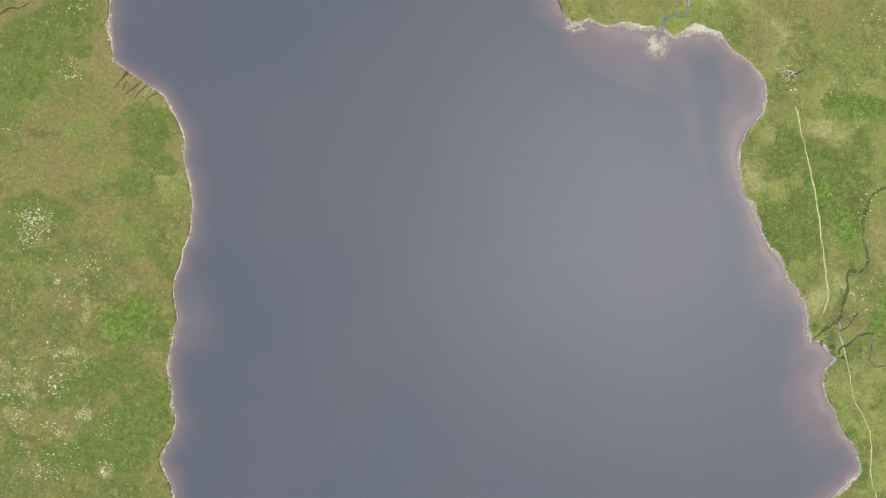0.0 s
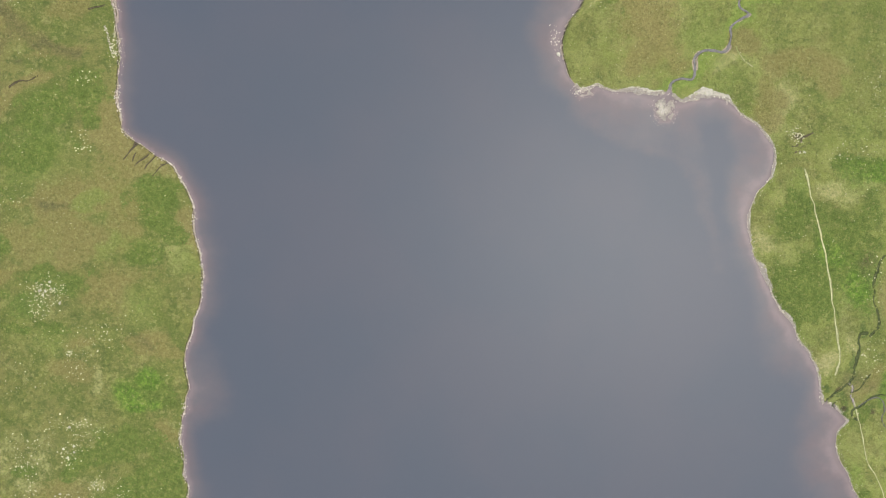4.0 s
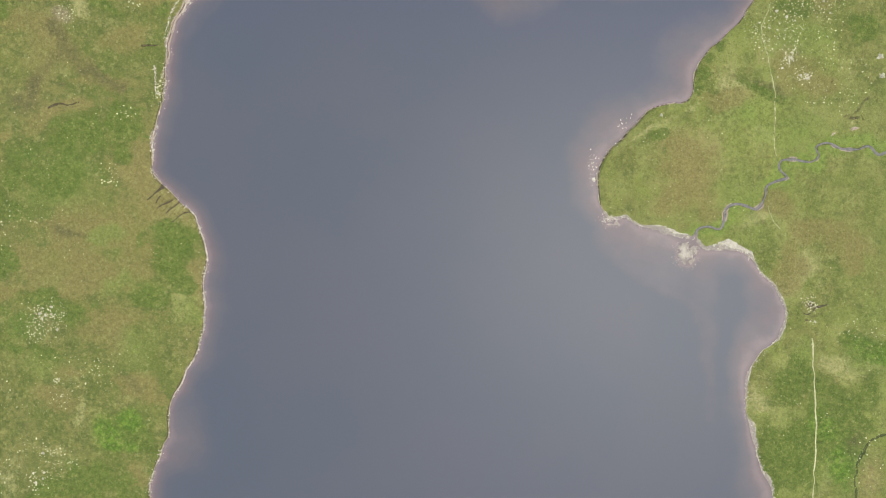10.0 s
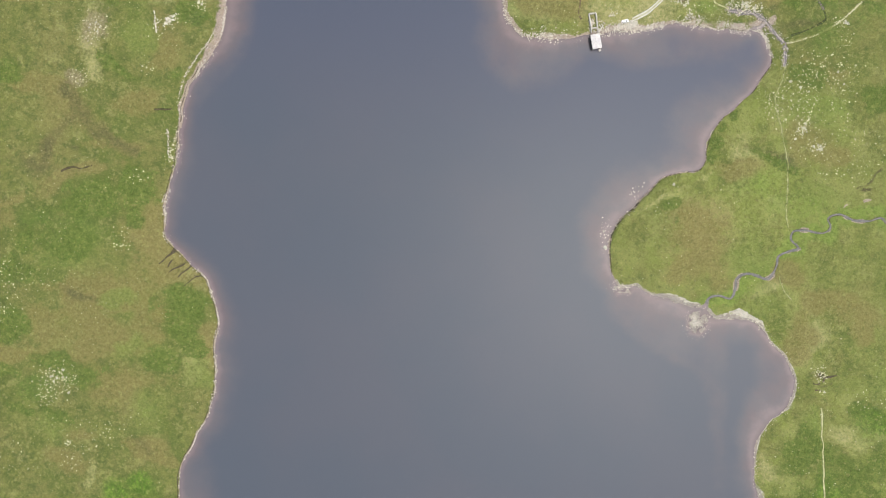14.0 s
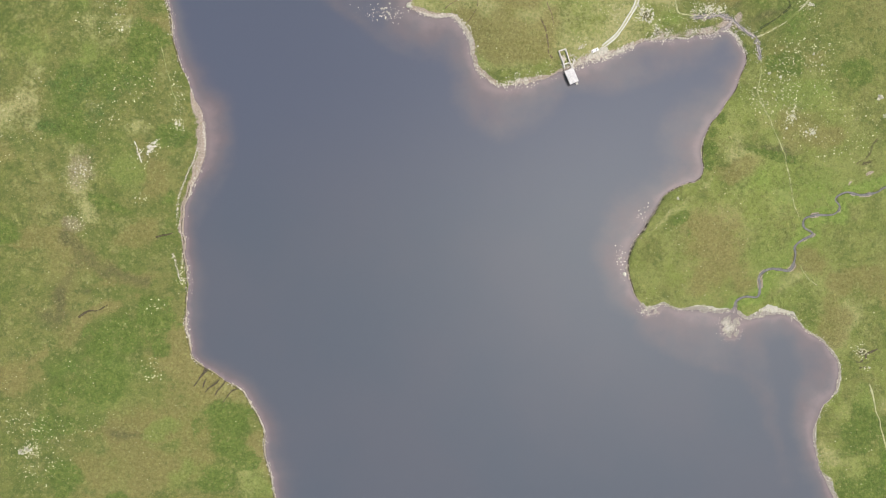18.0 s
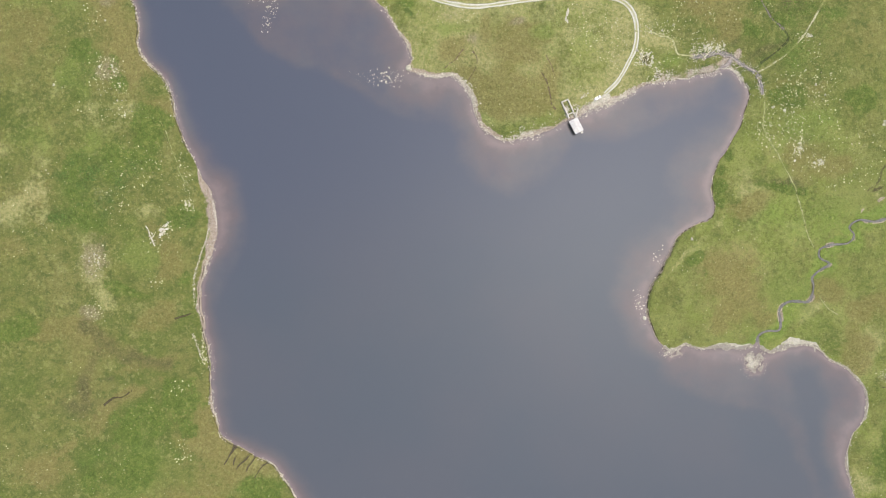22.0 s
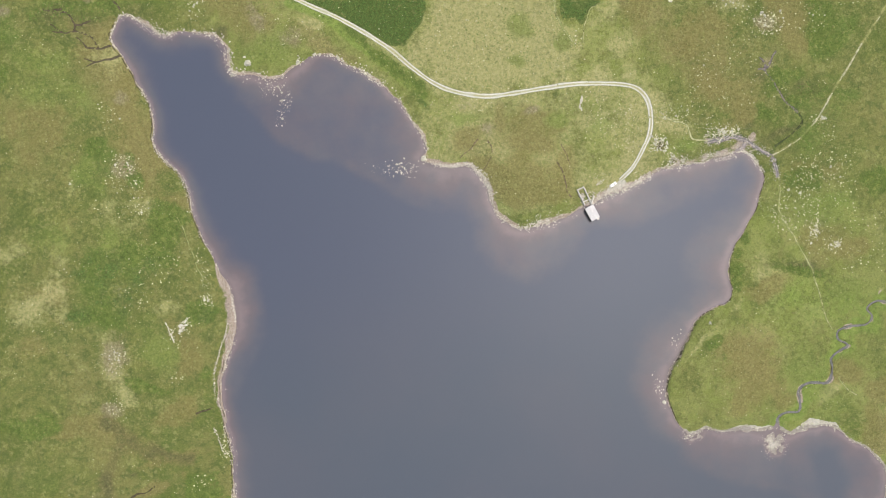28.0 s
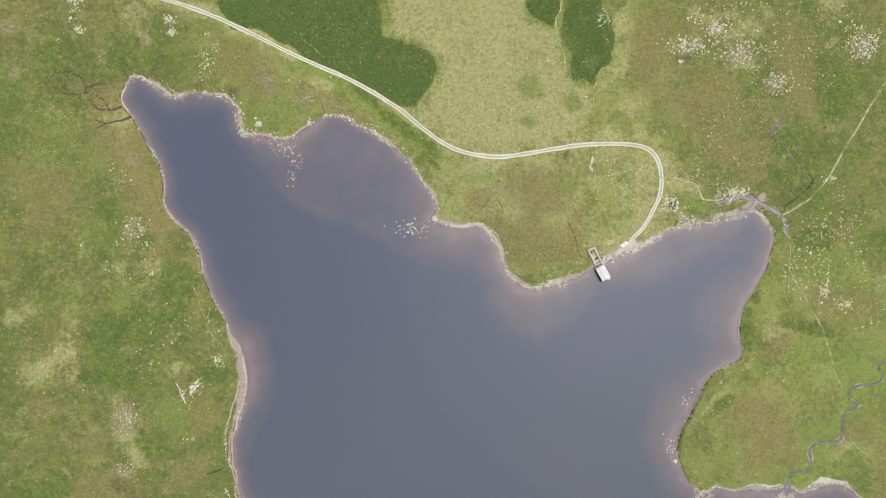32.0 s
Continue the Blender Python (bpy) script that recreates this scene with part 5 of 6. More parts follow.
    cover["peat"] = np.maximum(cover["peat"], patches(x, y, DARK_SPOTS, 0.5) * (0.25 + 0.6 * rough_field(x, y, 3, 3)))
    cover["pale"] = np.maximum(patches(wx, wy, PALE_PATCHES + PALE_PATCHES_2 + PALE_PATCHES_3 + PALE_PATCHES_4, 0.6) * (0.05 + rough_field(x, y + 200, 14, 4)), blob(x, y, MEADOW, 7))
    cover["dry"] = np.clip((x + 30 + 0.25 * (y - 200)) / 110, 0, 1) * (0.55 + 0.6 * rough_field(x, y, 60, 4)) * (1 - 0.95 * np.clip((y - 262) / 40, 0, 1) * np.clip((x - 78) / 25, 0, 1))
    cover["dry"] *= 1 - 0.5 * np.clip((x - 175) / 40, 0, 1) * np.clip((y - 90) / 30, 0, 1)
    cover["dry"] = np.maximum(cover["dry"], 0.75 * np.clip((y - 272) / 10, 0, 1) * np.clip((x + 95) / 40, 0, 1) * np.clip((115 - x) / 40, 0, 1))
    cover["dry"] = np.maximum(cover["dry"], 0.85 * np.clip((y - 285) / 20, 0, 1) * np.clip((x + 215) / 40, 0, 1) * np.clip((115 - x) / 40, 0, 1))
    deep_turf = patches(wx, wy, DARK_EAST, 0.5)
    cover["dry"] *= 1 - 0.75 * deep_turf
    cover["pale"] = np.maximum(cover["pale"], 0.52 * np.clip((y - 275) / 12, 0, 1) * np.clip((375 - y) / 25, 0, 1) * np.clip((x + 110) / 30, 0, 1) * np.clip((92 - x) / 14, 0, 1) * (0.5 + rough_field(x, y + 90, 20, 3)))
    cover["pale"] = np.maximum(cover["pale"], patches(x + 0.15 * (wx - x), y + 0.15 * (wy - y), SPLASH, 0.5))
    cover["pale"] = np.maximum(cover["pale"], np.clip(1.25 - near(x, y, ROAD, 24, 4.0) / (8 + 9 * np.clip((x + 75) / 30, 0, 1)), 0, 1) * (0.25 + 0.85 * rough_field(x, y, 9, 3)))
    cover["pale"] = np.maximum(cover["pale"], np.clip(1.1 - near(x, y, WALL, 6) / 1.6, 0, 1) * 0.7)
    cover["lush"] = patches(wx, wy, LUSH_PATCHES + LUSH_PATCHES_2 + LUSH_PATCHES_3 + DARK_GREEN, 0.5) * 0.6 * (0.45 + 0.9 * rough_field(x + 150, y, 16, 4))
    vivid = np.clip(1.4 - near(wx, wy, BURN, 14, 4.0) / 7, 0, 1) * (0.5 + 0.7 * rough_field(x, y, 10, 3))
    cover["lush"] = np.maximum(cover["lush"], np.clip(1.5 - near(x, y, LUSH_STRIP, 12) / 3.2, 0, 1) * (0.7 + 0.5 * rough_field(x, y, 5, 2)))
    cover["lush"] = np.maximum(cover["lush"], deep_turf * (0.45 + 0.5 * rough_field(x, y, 12, 3)))
    cover["vivid"] = patches(x + 0.3 * (wx - x), y + 0.3 * (wy - y), VIVID, 0.6) * (0.45 + 0.75 * rough_field(x, y, 6, 4))
    cover["vivid"] = np.maximum(cover["vivid"], 0.55 * deep_turf * (0.5 + rough_field(x, y, 5, 3)))
    bright_turf = patches(wx, wy, YELLOW, 0.6) * np.where(x < 0, 0.7, 1.0) * (0.3 + 0.6 * rough_field(x, y + 13, 15, 3))
    vivid = np.maximum(vivid, bright_turf)
    cover["lush"] = np.maximum(cover["lush"], np.clip(vivid, 0, 1))
    cover["dry"] = np.maximum(cover["dry"], np.clip(vivid, 0, 1))
    cover["fern"] = np.maximum(np.maximum(blob(ex, ey, FERN_NORTH, 2.5), np.maximum(0.62 * blob(ex, ey, FERN_EAST, 1.5), 0.75 * blob(ex, ey, FERN_MID, 1.5))), np.maximum(patches(wx, wy, FERN_PATCHES, 0.5) * (0.10 + 0.75 * rough_field(x, y + 70, 9, 4)), patches(jx, jy, CLUMPS, 0.5) * (0.2 + 0.9 * rough_field(x, y, 4, 3))))
    cover["bare"] = np.maximum(patches(ex, ey, [r for rows in STONY for r in rows], 0.6) * 0.32, np.clip(1.2 - near(x, y, EAST_PATH, 6) / 2.5, 0, 1) * 0.4)
    edge = np.clip(1.3 - np.maximum(sd, 0) / np.maximum(margin, 0.3), 0, 1) * np.clip(0.25 + 1.3 * rough_field(x, y + 31, 8, 3), 0, 1)
    edge = np.where(SANDY[who] > 0.5, np.clip(1.4 - np.maximum(sd, 0) / np.maximum(margin, 0.3), 0, 1) * (0.55 + 0.8 * rough_field(x, y, 9, 2)), edge)
    cover["gravel"] = edge * (1 - SANDY[who])
    cover["sand"] = np.maximum(edge * SANDY[who], bar)
    bed_r = near(jx, jy, NE_BED, 12) + 2.5 * (rough_field(x, y, 5, 3) - 0.5)
    cover["gravel"] = np.maximum(cover["gravel"], patches(jx, jy, [r[:5] for r in FAN_STONES[:4]], 0.5) * (0.15 + 0.75 * rough_field(x, y, 4, 3)))
    cover["gravel"] = np.maximum(cover["gravel"], np.clip(1.1 - bed_r / 2.6, 0, 1) * 0.6)
    cover["sand"] = np.maximum(cover["sand"], patches(x, y, [(55, 294, 4.5, 2.6, 25), (49.5, 292, 3, 2, 25), (37.4, 348.5, 0.9, 3.2, -12), (36.2, 343.5, 0.8, 2.4, 25)], 0.5) * 0.9)
    mottle, blotch = (np.clip((rough_field(x + 40, y + 11, w, 4) - 0.5) * 3.2 + 0.5, 0, 1) for w in (9, 17))
    ex, ey = ex + 0.35 * (wx - x), ey + 0.35 * (wy - y)
    def stand(rows, soft, ragged):
        inner = patches(ex, ey, rows, soft)
        return np.clip(1.15 * inner + (ragged - 0.5) * 0.75 * (inner > 0), 0, 1)

    cover["rush"] = 0.95 * stand(RUSH_NORTH + RUSH_ROADSIDE + RUSH_EAST + RUSH_WEST + RUSH_SOUTH + RUSH_SOUTHEAST, 0.5, mottle)
    cover["umber"] = 0.9 * stand(UMBER_NORTH + UMBER_HEAD + UMBER_WEST + UMBER_SOUTH, 0.6, 1 - blotch)
    for line, half in ((SWALE, 8.0), (SWALE_BRANCH, 5.5)):
        low = np.clip(1.25 - near(ex, ey, line, 16, 4.0) / half, 0, 1)
        z -= np.where(wet, 0, low * 0.8)
        cover["umber"] = np.maximum(cover["umber"], low * (0.6 + 0.5 * mottle))
        cover["damp"] = np.maximum(cover["damp"], low * (0.55 + 0.45 * mottle))
    cover["damp"] = np.maximum(cover["damp"], patches(ex, ey, DAMP_HOLLOWS, 0.8) * (0.45 + 0.5 * mottle))
    cover["heath"] = np.maximum(cover["heath"], np.clip(1.2 - near(ex, ey, TAN_RUN, 16, 4.0) / 5.0, 0, 1) * (0.4 + 0.6 * mottle))
    cover["pale"] = np.maximum(cover["pale"], 0.62 * stand(BLEACHED + BLEACHED_HEAD + BLEACHED_HILL + BLEACHED_SOUTH, 0.9, mottle))
    cover["pale"] = np.maximum(cover["pale"], np.clip(1.15 - near(jx, jy, HEAD_TRACE, 10) / 2.8, 0, 1) * (0.3 + 0.4 * mottle))
    cover["earth"] = patches(jx, jy, STONY_EARTH, 0.6) * (0.3 + 1.0 * rough_field(x, y, 5, 3))
    cover["bright"] = 0.85 * stand(BRIGHT + BRIGHT_SOUTH, 0.6, blotch)
    cover["gravel"] = np.maximum(cover["gravel"], np.clip(1.5 - near(x, y, BURN, 8) / 1.7, 0, 1) * np.clip(4.0 * rough_field(x, y + 5, 8, 2) - 2.1, 0, 1))
    cover["gravel"] = np.maximum(cover["gravel"], 0.9 * stand(FAN_GRAVEL + [(204, 208, 1.4, 2.8, -17), (212, 212, 2.1, 1, 18)], 0.6, mottle))
    cover["bed"] = np.where(wet, np.clip((-z - 0.01) / 0.08, 0, 1), 0)
    return z, cover, sd


def axis(lo, hi, step):
    inner = np.arange(lo, hi + step, step)
    grow = step * np.cumsum(1.27 ** np.arange(1, 27))
    grow = grow[grow < 2600]
    return np.concatenate([lo - grow[::-1], inner, inner[-1] + grow])


def grid_faces(nx, ny):
    i = np.arange(nx * ny).reshape(ny, nx)
    return np.stack([i[:-1, :-1], i[:-1, 1:], i[1:, 1:], i[1:, :-1]], -1).reshape(-1, 4)


GX, GY = axis(-352, 300, 1.15), axis(-195, 528, 1.15)
XX, YY = np.meshgrid(GX, GY)
ZZ, COVER, SHORE_D = survey(XX.ravel(), YY.ravel())
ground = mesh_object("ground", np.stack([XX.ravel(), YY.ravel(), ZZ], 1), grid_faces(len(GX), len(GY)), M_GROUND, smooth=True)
for key, values in COVER.items():
    give(ground, key, values)
give(ground, "tuft", np.zeros(len(ZZ)))
tagged(ground, "rough moorland of grass, heath and stones round a lake", "ground", kind="structure")
HEIGHT, SHORE_GRID = ZZ.reshape(XX.shape), SHORE_D.reshape(XX.shape)


def sample(grid, x, y):
    """Value of a ground grid at plan points."""
    i = np.clip(np.searchsorted(GX, x) - 1, 0, len(GX) - 2)
    j = np.clip(np.searchsorted(GY, y) - 1, 0, len(GY) - 2)
    a, b = (x - GX[i]) / (GX[i + 1] - GX[i]), (y - GY[j]) / (GY[j + 1] - GY[j])
    return (grid[j, i] * (1 - a) + grid[j, i + 1] * a) * (1 - b) + (grid[j + 1, i] * (1 - a) + grid[j + 1, i + 1] * a) * b


def height(x, y):
    return float(sample(HEIGHT, np.array([x]), np.array([y]))[0])


# ---- the lake ----
LX, LY = np.arange(-262, 276, 2.6), np.arange(-245, 446, 2.6)
lx, ly = np.meshgrid(LX, LY)
shore_here = sample(SHORE_GRID, lx.ravel(), ly.ravel())
deep_here = np.maximum(-sample(HEIGHT, lx.ravel(), ly.ravel()), 0)
quads = grid_faces(len(LX), len(LY))
quads = quads[(shore_here[quads] < 2.0).any(1)]
used = np.unique(quads)
renumber = np.zeros(len(lx.ravel()), int)
renumber[used] = np.arange(len(used))
lake = mesh_object("water", np.stack([lx.ravel(), ly.ravel(), 0 * lx.ravel()], 1)[used], renumber[quads], M_LAKE, smooth=True)
give(lake, "depth", deep_here[used])
tagged(lake, "calm slate-grey lake water with brown shallows", "lake", kind="structure")


# ---- tracks, paths and burns ----
def strip(points, half, wander, rag, lift=0.06, sink=None, taper=0.0, step=1.2):
    """Corners, faces and across values of one strip laid along a line."""
    line = spline(points, step)
    line = line + (np.stack([rough_field(line[:, 0], line[:, 1], 6, 2), rough_field(line[:, 1], line[:, 0], 6, 2)], 1) - 0.5) * wander * 2
    way = np.gradient(line, axis=0)
    side = np.stack([-way[:, 1], way[:, 0]], 1) / np.linalg.norm(way, axis=1)[:, None]
    wide = half * (1 + rag * (rough_field(line[:, 0], line[:, 1], 7, 3) - 0.5) * 2) * (1 - taper * np.linspace(0, 1, len(line)))
    across = np.linspace(-1, 1, 7)
    xy = line[:, None] + side[:, None] * (across[None, :, None] * wide[:, None, None])
    x, y = xy[..., 0].ravel(), xy[..., 1].ravel()
    z = sample(HEIGHT, x, y) + lift if sink is None else np.repeat(sample(HEIGHT, line[:, 0], line[:, 1]), 7) + sink
    return np.stack([x, y, z], 1), grid_faces(7, len(line))[:, ::-1], np.tile(across, len(line))


def strips(name, lines, material, label, category, half=0.5, wander=0.7, rag=0.8, **how):
    """Strips that run together, as one piece of the setting."""
    made = [strip(p, half, wander, rag, lift=0.05 + 0.012 * k, **how) for k, p in enumerate(lines)]
    start = np.cumsum([0] + [len(m[0]) for m in made])
    ob = mesh_object(name, np.concatenate([m[0] for m in made]), np.concatenate([m[1] + s for m, s in zip(made, start)]), material, smooth=True)
    give(ob, "across", np.concatenate([m[2] for m in made]))
    return tagged(ob, label, category, kind="structure")


strips("road", [ROAD], M_ROAD, "pale gravel vehicle track with a worn grassy crown", "road", 1.75, 0.15, 0.3)
for points, half, label in ((EAST_PATH, 0.65, "narrow trodden footpath through wet grass"), (SE_PATH, 0.7, "straight pale footpath through rushes"), (S_PATH, 0.65, "worn earthen footpath beside the lake"), (NE_PATH, 0.7, "pale stony footpath leading to the stream"), (W_PATH, 0.5, "faint trodden path along the lake shore"), (BOAT_PATH, 0.6, "short pale path to the boathouse"), (FERN_GAP, 0.7, "pale sheep path between bracken stands"), (FERN_EDGE, 0.6, "faint sheep path round the bracken"), (MEADOW_TRACE, 0.5, "faint sheep path across pale meadow"), (BRACKEN_TRACE, 0.6, "faint sheep path through bracken"), (BED_PATH, 0.55, "pale path along the burn")):
    strips("footpath", [points], M_PATH if points in (SE_PATH, NE_PATH, S_PATH) else M_TRACE, label, "path", half, 0.8, 0.8)
for lines, half, label in (([BURN], 0.85, "winding grey burn running into the lake"), ([SE_BURN], 0.36, "narrow dark burn in peat")):
    strips("stream", lines, M_BURN, label, "stream", half, 0.5, 0.8, sink=0.22)
strips("stream_bed", [SE_STREAM], M_GRIT, "shallow grey stream over stones", "stream bed", 1.1, 0.6, 0.9)
strips("stream_bed", [NE_BED, NE_FORK], M_GRIT, "stony bed of a shallow stream beside the bay", "stream bed", 2.6, 1.0, 0.7, taper=0.35)
strips("stream_bed", [NE_BURN[3:], NE_FORK1, NE_FORK2, NE_FORK3], M_SILT, "branching grey gully of a small burn", "stream bed", 1.15, 0.7, 0.8, taper=0.55)
strips("stream", [NE_BED], M_BURN, "shallow stream trickling over a stony bed", "stream", 0.55, 1.6, 1.2, sink=0.12, taper=0.4)
strips("gully", NW_GULLIES, M_PEAT, "dark branching peat gullies at the lake's head", "gully", 0.85, 1.0, 0.6, taper=0.5)
strips("gully", W_GULLIES, M_PEAT, "short dark peat gullies cut into the shore", "gully", 0.75, 0.9, 0.8, taper=0.6)
strips("ditch", [NE_BURN[:4]], M_DITCH, "dark wet channel of a small burn", "ditch", 0.8, 0.9, 0.9)
strips("ditch", SE_GULLIES, M_DITCH, "dark overgrown ditches tangled with rushes", "ditch", 1.0, 1.6, 1.0)
for lines, half, label in (([HEAD_GULLY], 0.5, "narrow brown drain cut through turf"), ([HEAD_GULLY2, HEAD_GULLY3, RED_DRAIN], 0.38, "brown eroded drains running to the shore")):
    strips("drain", lines, M_DRAIN, label, "ditch", half, 0.9, 0.9)
for lines, half, label in (([W_SCAR], 0.9, "short dark peat scar"), ([W_SCAR3], 1.0, "dark peat scar in western grass"), ([KNOT_CUT, KNOT_CUT2, KNOT_CUT3, KNOT_CUT4], 0.7, "dark peat hollows between boulders")):
    strips("hollow", lines, M_PEAT if lines[0] is KNOT_CUT else M_SCAR, label, "ditch", half, 0.7, 0.9, taper=0.4)
# eroded peat edge of the turf above the beach, its undercut shade painted as a dark strip
edge_way = np.roll(LINE, -1, 0) - np.roll(LINE, 1, 0)
inward = np.stack([-edge_way[:, 1], edge_way[:, 0]], 1) / np.linalg.norm(edge_way, axis=1)[:, None]
BRINK = LINE + inward * np.where(OWNER == 6, 0.25, MARGIN[OWNER] * 0.75 + 0.5)[:, None] * np.sign(np.median(sample(SHORE_GRID, *(LINE + 2 * inward).T)))
turfy = np.flatnonzero((OWNER < 4) & (LINE[:, 1] > -170))
runs = [BRINK[np.flatnonzero(OWNER == 6)][::2], BRINK[turfy[(LINE[turfy, 1] < 222) & (OWNER[turfy] < 4)]][::2], BRINK[turfy[(LINE[turfy, 1] > 288)]][::2]]
strips("bank", runs, M_BANK, "eroded peat edge with painted shade along the shore", "bank", 0.45, 0.3, 0.8)


# ---- stones, grass and bracken ----
rng = np.random.RandomState(11)
CUBE = np.array([(a, b, c) for c in (-1, 1) for b in (-1, 1) for a in (-1, 1)], float)
CUBE_F = np.array([(0, 2, 3, 1), (4, 5, 7, 6), (0, 1, 5, 4), (2, 6, 7, 3), (0, 4, 6, 2), (1, 3, 7, 5)])


def stones(name, x, y, size, label, rest=0.25, parent=None, paint=None):
    """Many irregular stones as one piece of stuff, bedded in the ground."""
    n = len(x)
    v = CUBE[None] * (0.62 + 0.38 * rng.rand(n, 8, 1)) * (1 + 0.25 * (rng.rand(n, 8, 3) - 0.5))
    v[:, 4:, :2] *= 0.72
    v *= (size[:, None] * np.stack([0.42 + 0.3 * rng.rand(n), 0.36 + 0.2 * rng.rand(n), 0.22 + 0.14 * rng.rand(n)], 1))[:, None]
    a = rng.rand(n) * 6.283
    c, s = np.cos(a)[:, None], np.sin(a)[:, None]
    px, py = v[..., 0] * c - v[..., 1] * s + x[:, None], v[..., 0] * s + v[..., 1] * c + y[:, None]
    base = sample(HEIGHT, x, y)
    base = np.where(base < -0.1, np.maximum(base, -0.16 * size), base)
    pz = v[..., 2] + (base + size * rest * 0.4)[:, None]
    faces = (CUBE_F[None] + 8 * np.arange(n)[:, None, None]).reshape(-1, 4)
    ob = mesh_object(name, np.stack([px, py, pz], -1).reshape(-1, 3), faces, paint or M_STONE, parent)
    return tagged(ob, label, "" if parent else "stones", kind="stuff")


# along the water's edge
seg = np.roll(LINE, -1, 0) - LINE
length = np.linalg.norm(seg, axis=1)
PER_METRE = np.array([7.0, 8.0, 9.0, 7.0, 12.0, 20.0, 1.2, 3.0, 3.5])
REACH = np.array([0.6, 0.5, 1.1, 0.6, 1.5, 1.7, 0.5, 0.5, 0.5])
stony_bay = np.where((OWNER == 6) & (LINE[:, 1] > 292), 22.0, PER_METRE[OWNER])
beach = np.where((OWNER == 3) & (LINE[:, 1] < 285), 26.0, stony_bay)
patchy = np.clip(4.5 * rough_field(LINE[:, 0], LINE[:, 1], 12, 3) - 1.35, 0.08, 2)
count = rng.poisson(length * beach * patchy)
count = np.where(LINE[:, 1] < -190, 0, count)
k = np.repeat(np.arange(len(LINE)), count)
out_way = np.stack([seg[:, 1], -seg[:, 0]], 1) / length[:, None]
spread = REACH[OWNER[k]] * np.clip(2.9 * rough_field(LINE[k, 0] + 60, LINE[k, 1], 17, 3) - 0.55, 0.3, 2.2)
p = LINE[k] + seg[k] * rng.rand(len(k), 1) - out_way[k] * ((rng.randn(len(k)) * spread) + 0.5 * spread)[:, None]
stones("shore_stones", p[:, 0], p[:, 1], 0.18 + np.where(np.isin(OWNER[k], (4, 5)), 1.0 * rng.rand(len(k)) ** 4.0, 0.75 * rng.rand(len(k)) ** 4), "pale stones and cobbles along the water's edge")


def scatter(rows, more=1.0, clumps=True):
    """Plan points inside ovals, thinning towards their edges."""
    xs, ys = [], []
    for cx, cy, rx, ry, turn, n in rows:
        m = int(n * more)
        r, a = np.sqrt(rng.rand(m)) * (1.1 + 0.28 * rng.randn(m)), rng.rand(m) * 6.283
        u, v = r * np.cos(a) * rx, r * np.sin(a) * ry
        c, s = math.cos(radians(turn)), math.sin(radians(turn))
        xs.append(cx + u * c - v * s)
        ys.append(cy + u * s + v * c)
    x, y = np.concatenate(xs), np.concatenate(ys)
    clumped = (rough_field(x, y, 7, 3) + 0.22 * rng.rand(len(x)) > 0.56) | (not clumps)
    return x[clumped], y[clumped]


for rows, label in zip(STONY, ("pale stones in wet north-western grass", "pale stones above the western beach", "pale stones and rubble on the north-eastern hillside", "pale stones in grass by the eastern bay", "pale stones strewn over the eastern slope", "small pale stones beside the gravel track", "pale stones on the western moor", "scattered pale stones in southern moorland", "pale stones at the moor's southern edge")):
    x, y = scatter([(a, b, u * 1.2, v * 1.2, w, m) for a, b, u, v, w, m in rows], 1.35, False)
    dry = sample(SHORE_GRID, x, y) > 1.5
    x, y = x[dry], y[dry]
    stones("field_stones", x, y, 0.16 + 0.4 * rng.rand(len(x)) ** 2 if rows is STONES_TRACKSIDE else 0.2 + (1.15 if rows is STONES_NORTHEAST else 0.85) * rng.rand(len(x)) ** 2.6, label, paint=M_FIELD)
x, y = scatter(STONE_FIELDS_MEADOW, 12.0)
stones("field_stones", x, y, 0.18 + 0.75 * rng.rand(len(x)) ** 3.5, "small pale stones sprinkled over the meadow", paint=M_FIELD)
# rows of stones left along the old beach line
for points in (W_BANK, W_BANK2):
    line = np.repeat(spline(points, 0.3), 2, 0)
    line = line + 0.45 * rng.randn(*line.shape) * (0.3 + 1.4 * rough_field(line[:, 0], line[:, 1], 9, 2))[:, None]
    stones("beach_stones", line[:, 0], line[:, 1], 0.22 + 0.6 * rng.rand(len(line)) ** 2.2, "line of pale stones above the western beach")
x, y = scatter(FAN_STONES, 2.6)
stones("fan_stones", x, y, 0.16 + 0.6 * rng.rand(len(x)) ** 3, "pinkish pebbles and cobbles between stream and bay", 0.5)
x, y = scatter(WATER_STONES, 2.6, False)
stones("lake_stones", x, y, 0.16 + 0.85 * rng.rand(len(x)) ** 4, "pale stones breaking the shallow water", 0.6)
# cobbles in and beside the stream at the head of the bay
line = np.repeat(spline(NE_BED, 0.5), 5, 0)
line = line + 1.7 * rng.randn(*line.shape)
stones("stream_cobbles", line[:, 0], line[:, 1], 0.16 + 0.55 * rng.rand(len(line)) ** 3, "grey-pink cobbles along a shallow stream", 0.5)
# pebbles on the bar where the burn runs out and along the top of the sandy beaches
x, y = scatter([(131, 119, 6, 6, 0, 420), (127, 126, 4, 3, 20, 160), (135, 123, 1.5, 5, -30, 90), (80, 131.5, 5, 2.4, 5, 160)], 1.0)
stones("delta_pebbles", x, y, 0.14 + 0.4 * rng.rand(len(x)) ** 2.5, "white pebbles on a wet gravel bar", 0.6)
sandy = np.flatnonzero(OWNER >= 7)
sandy = sandy[LINE[sandy, 1] > -150]
k = np.repeat(sandy, 7)
p = LINE[k] + seg[k] * rng.rand(len(k), 1) - out_way[k] * (MARGIN[OWNER[k]] * 0.8 + 0.5 * rng.randn(len(k)))[:, None]
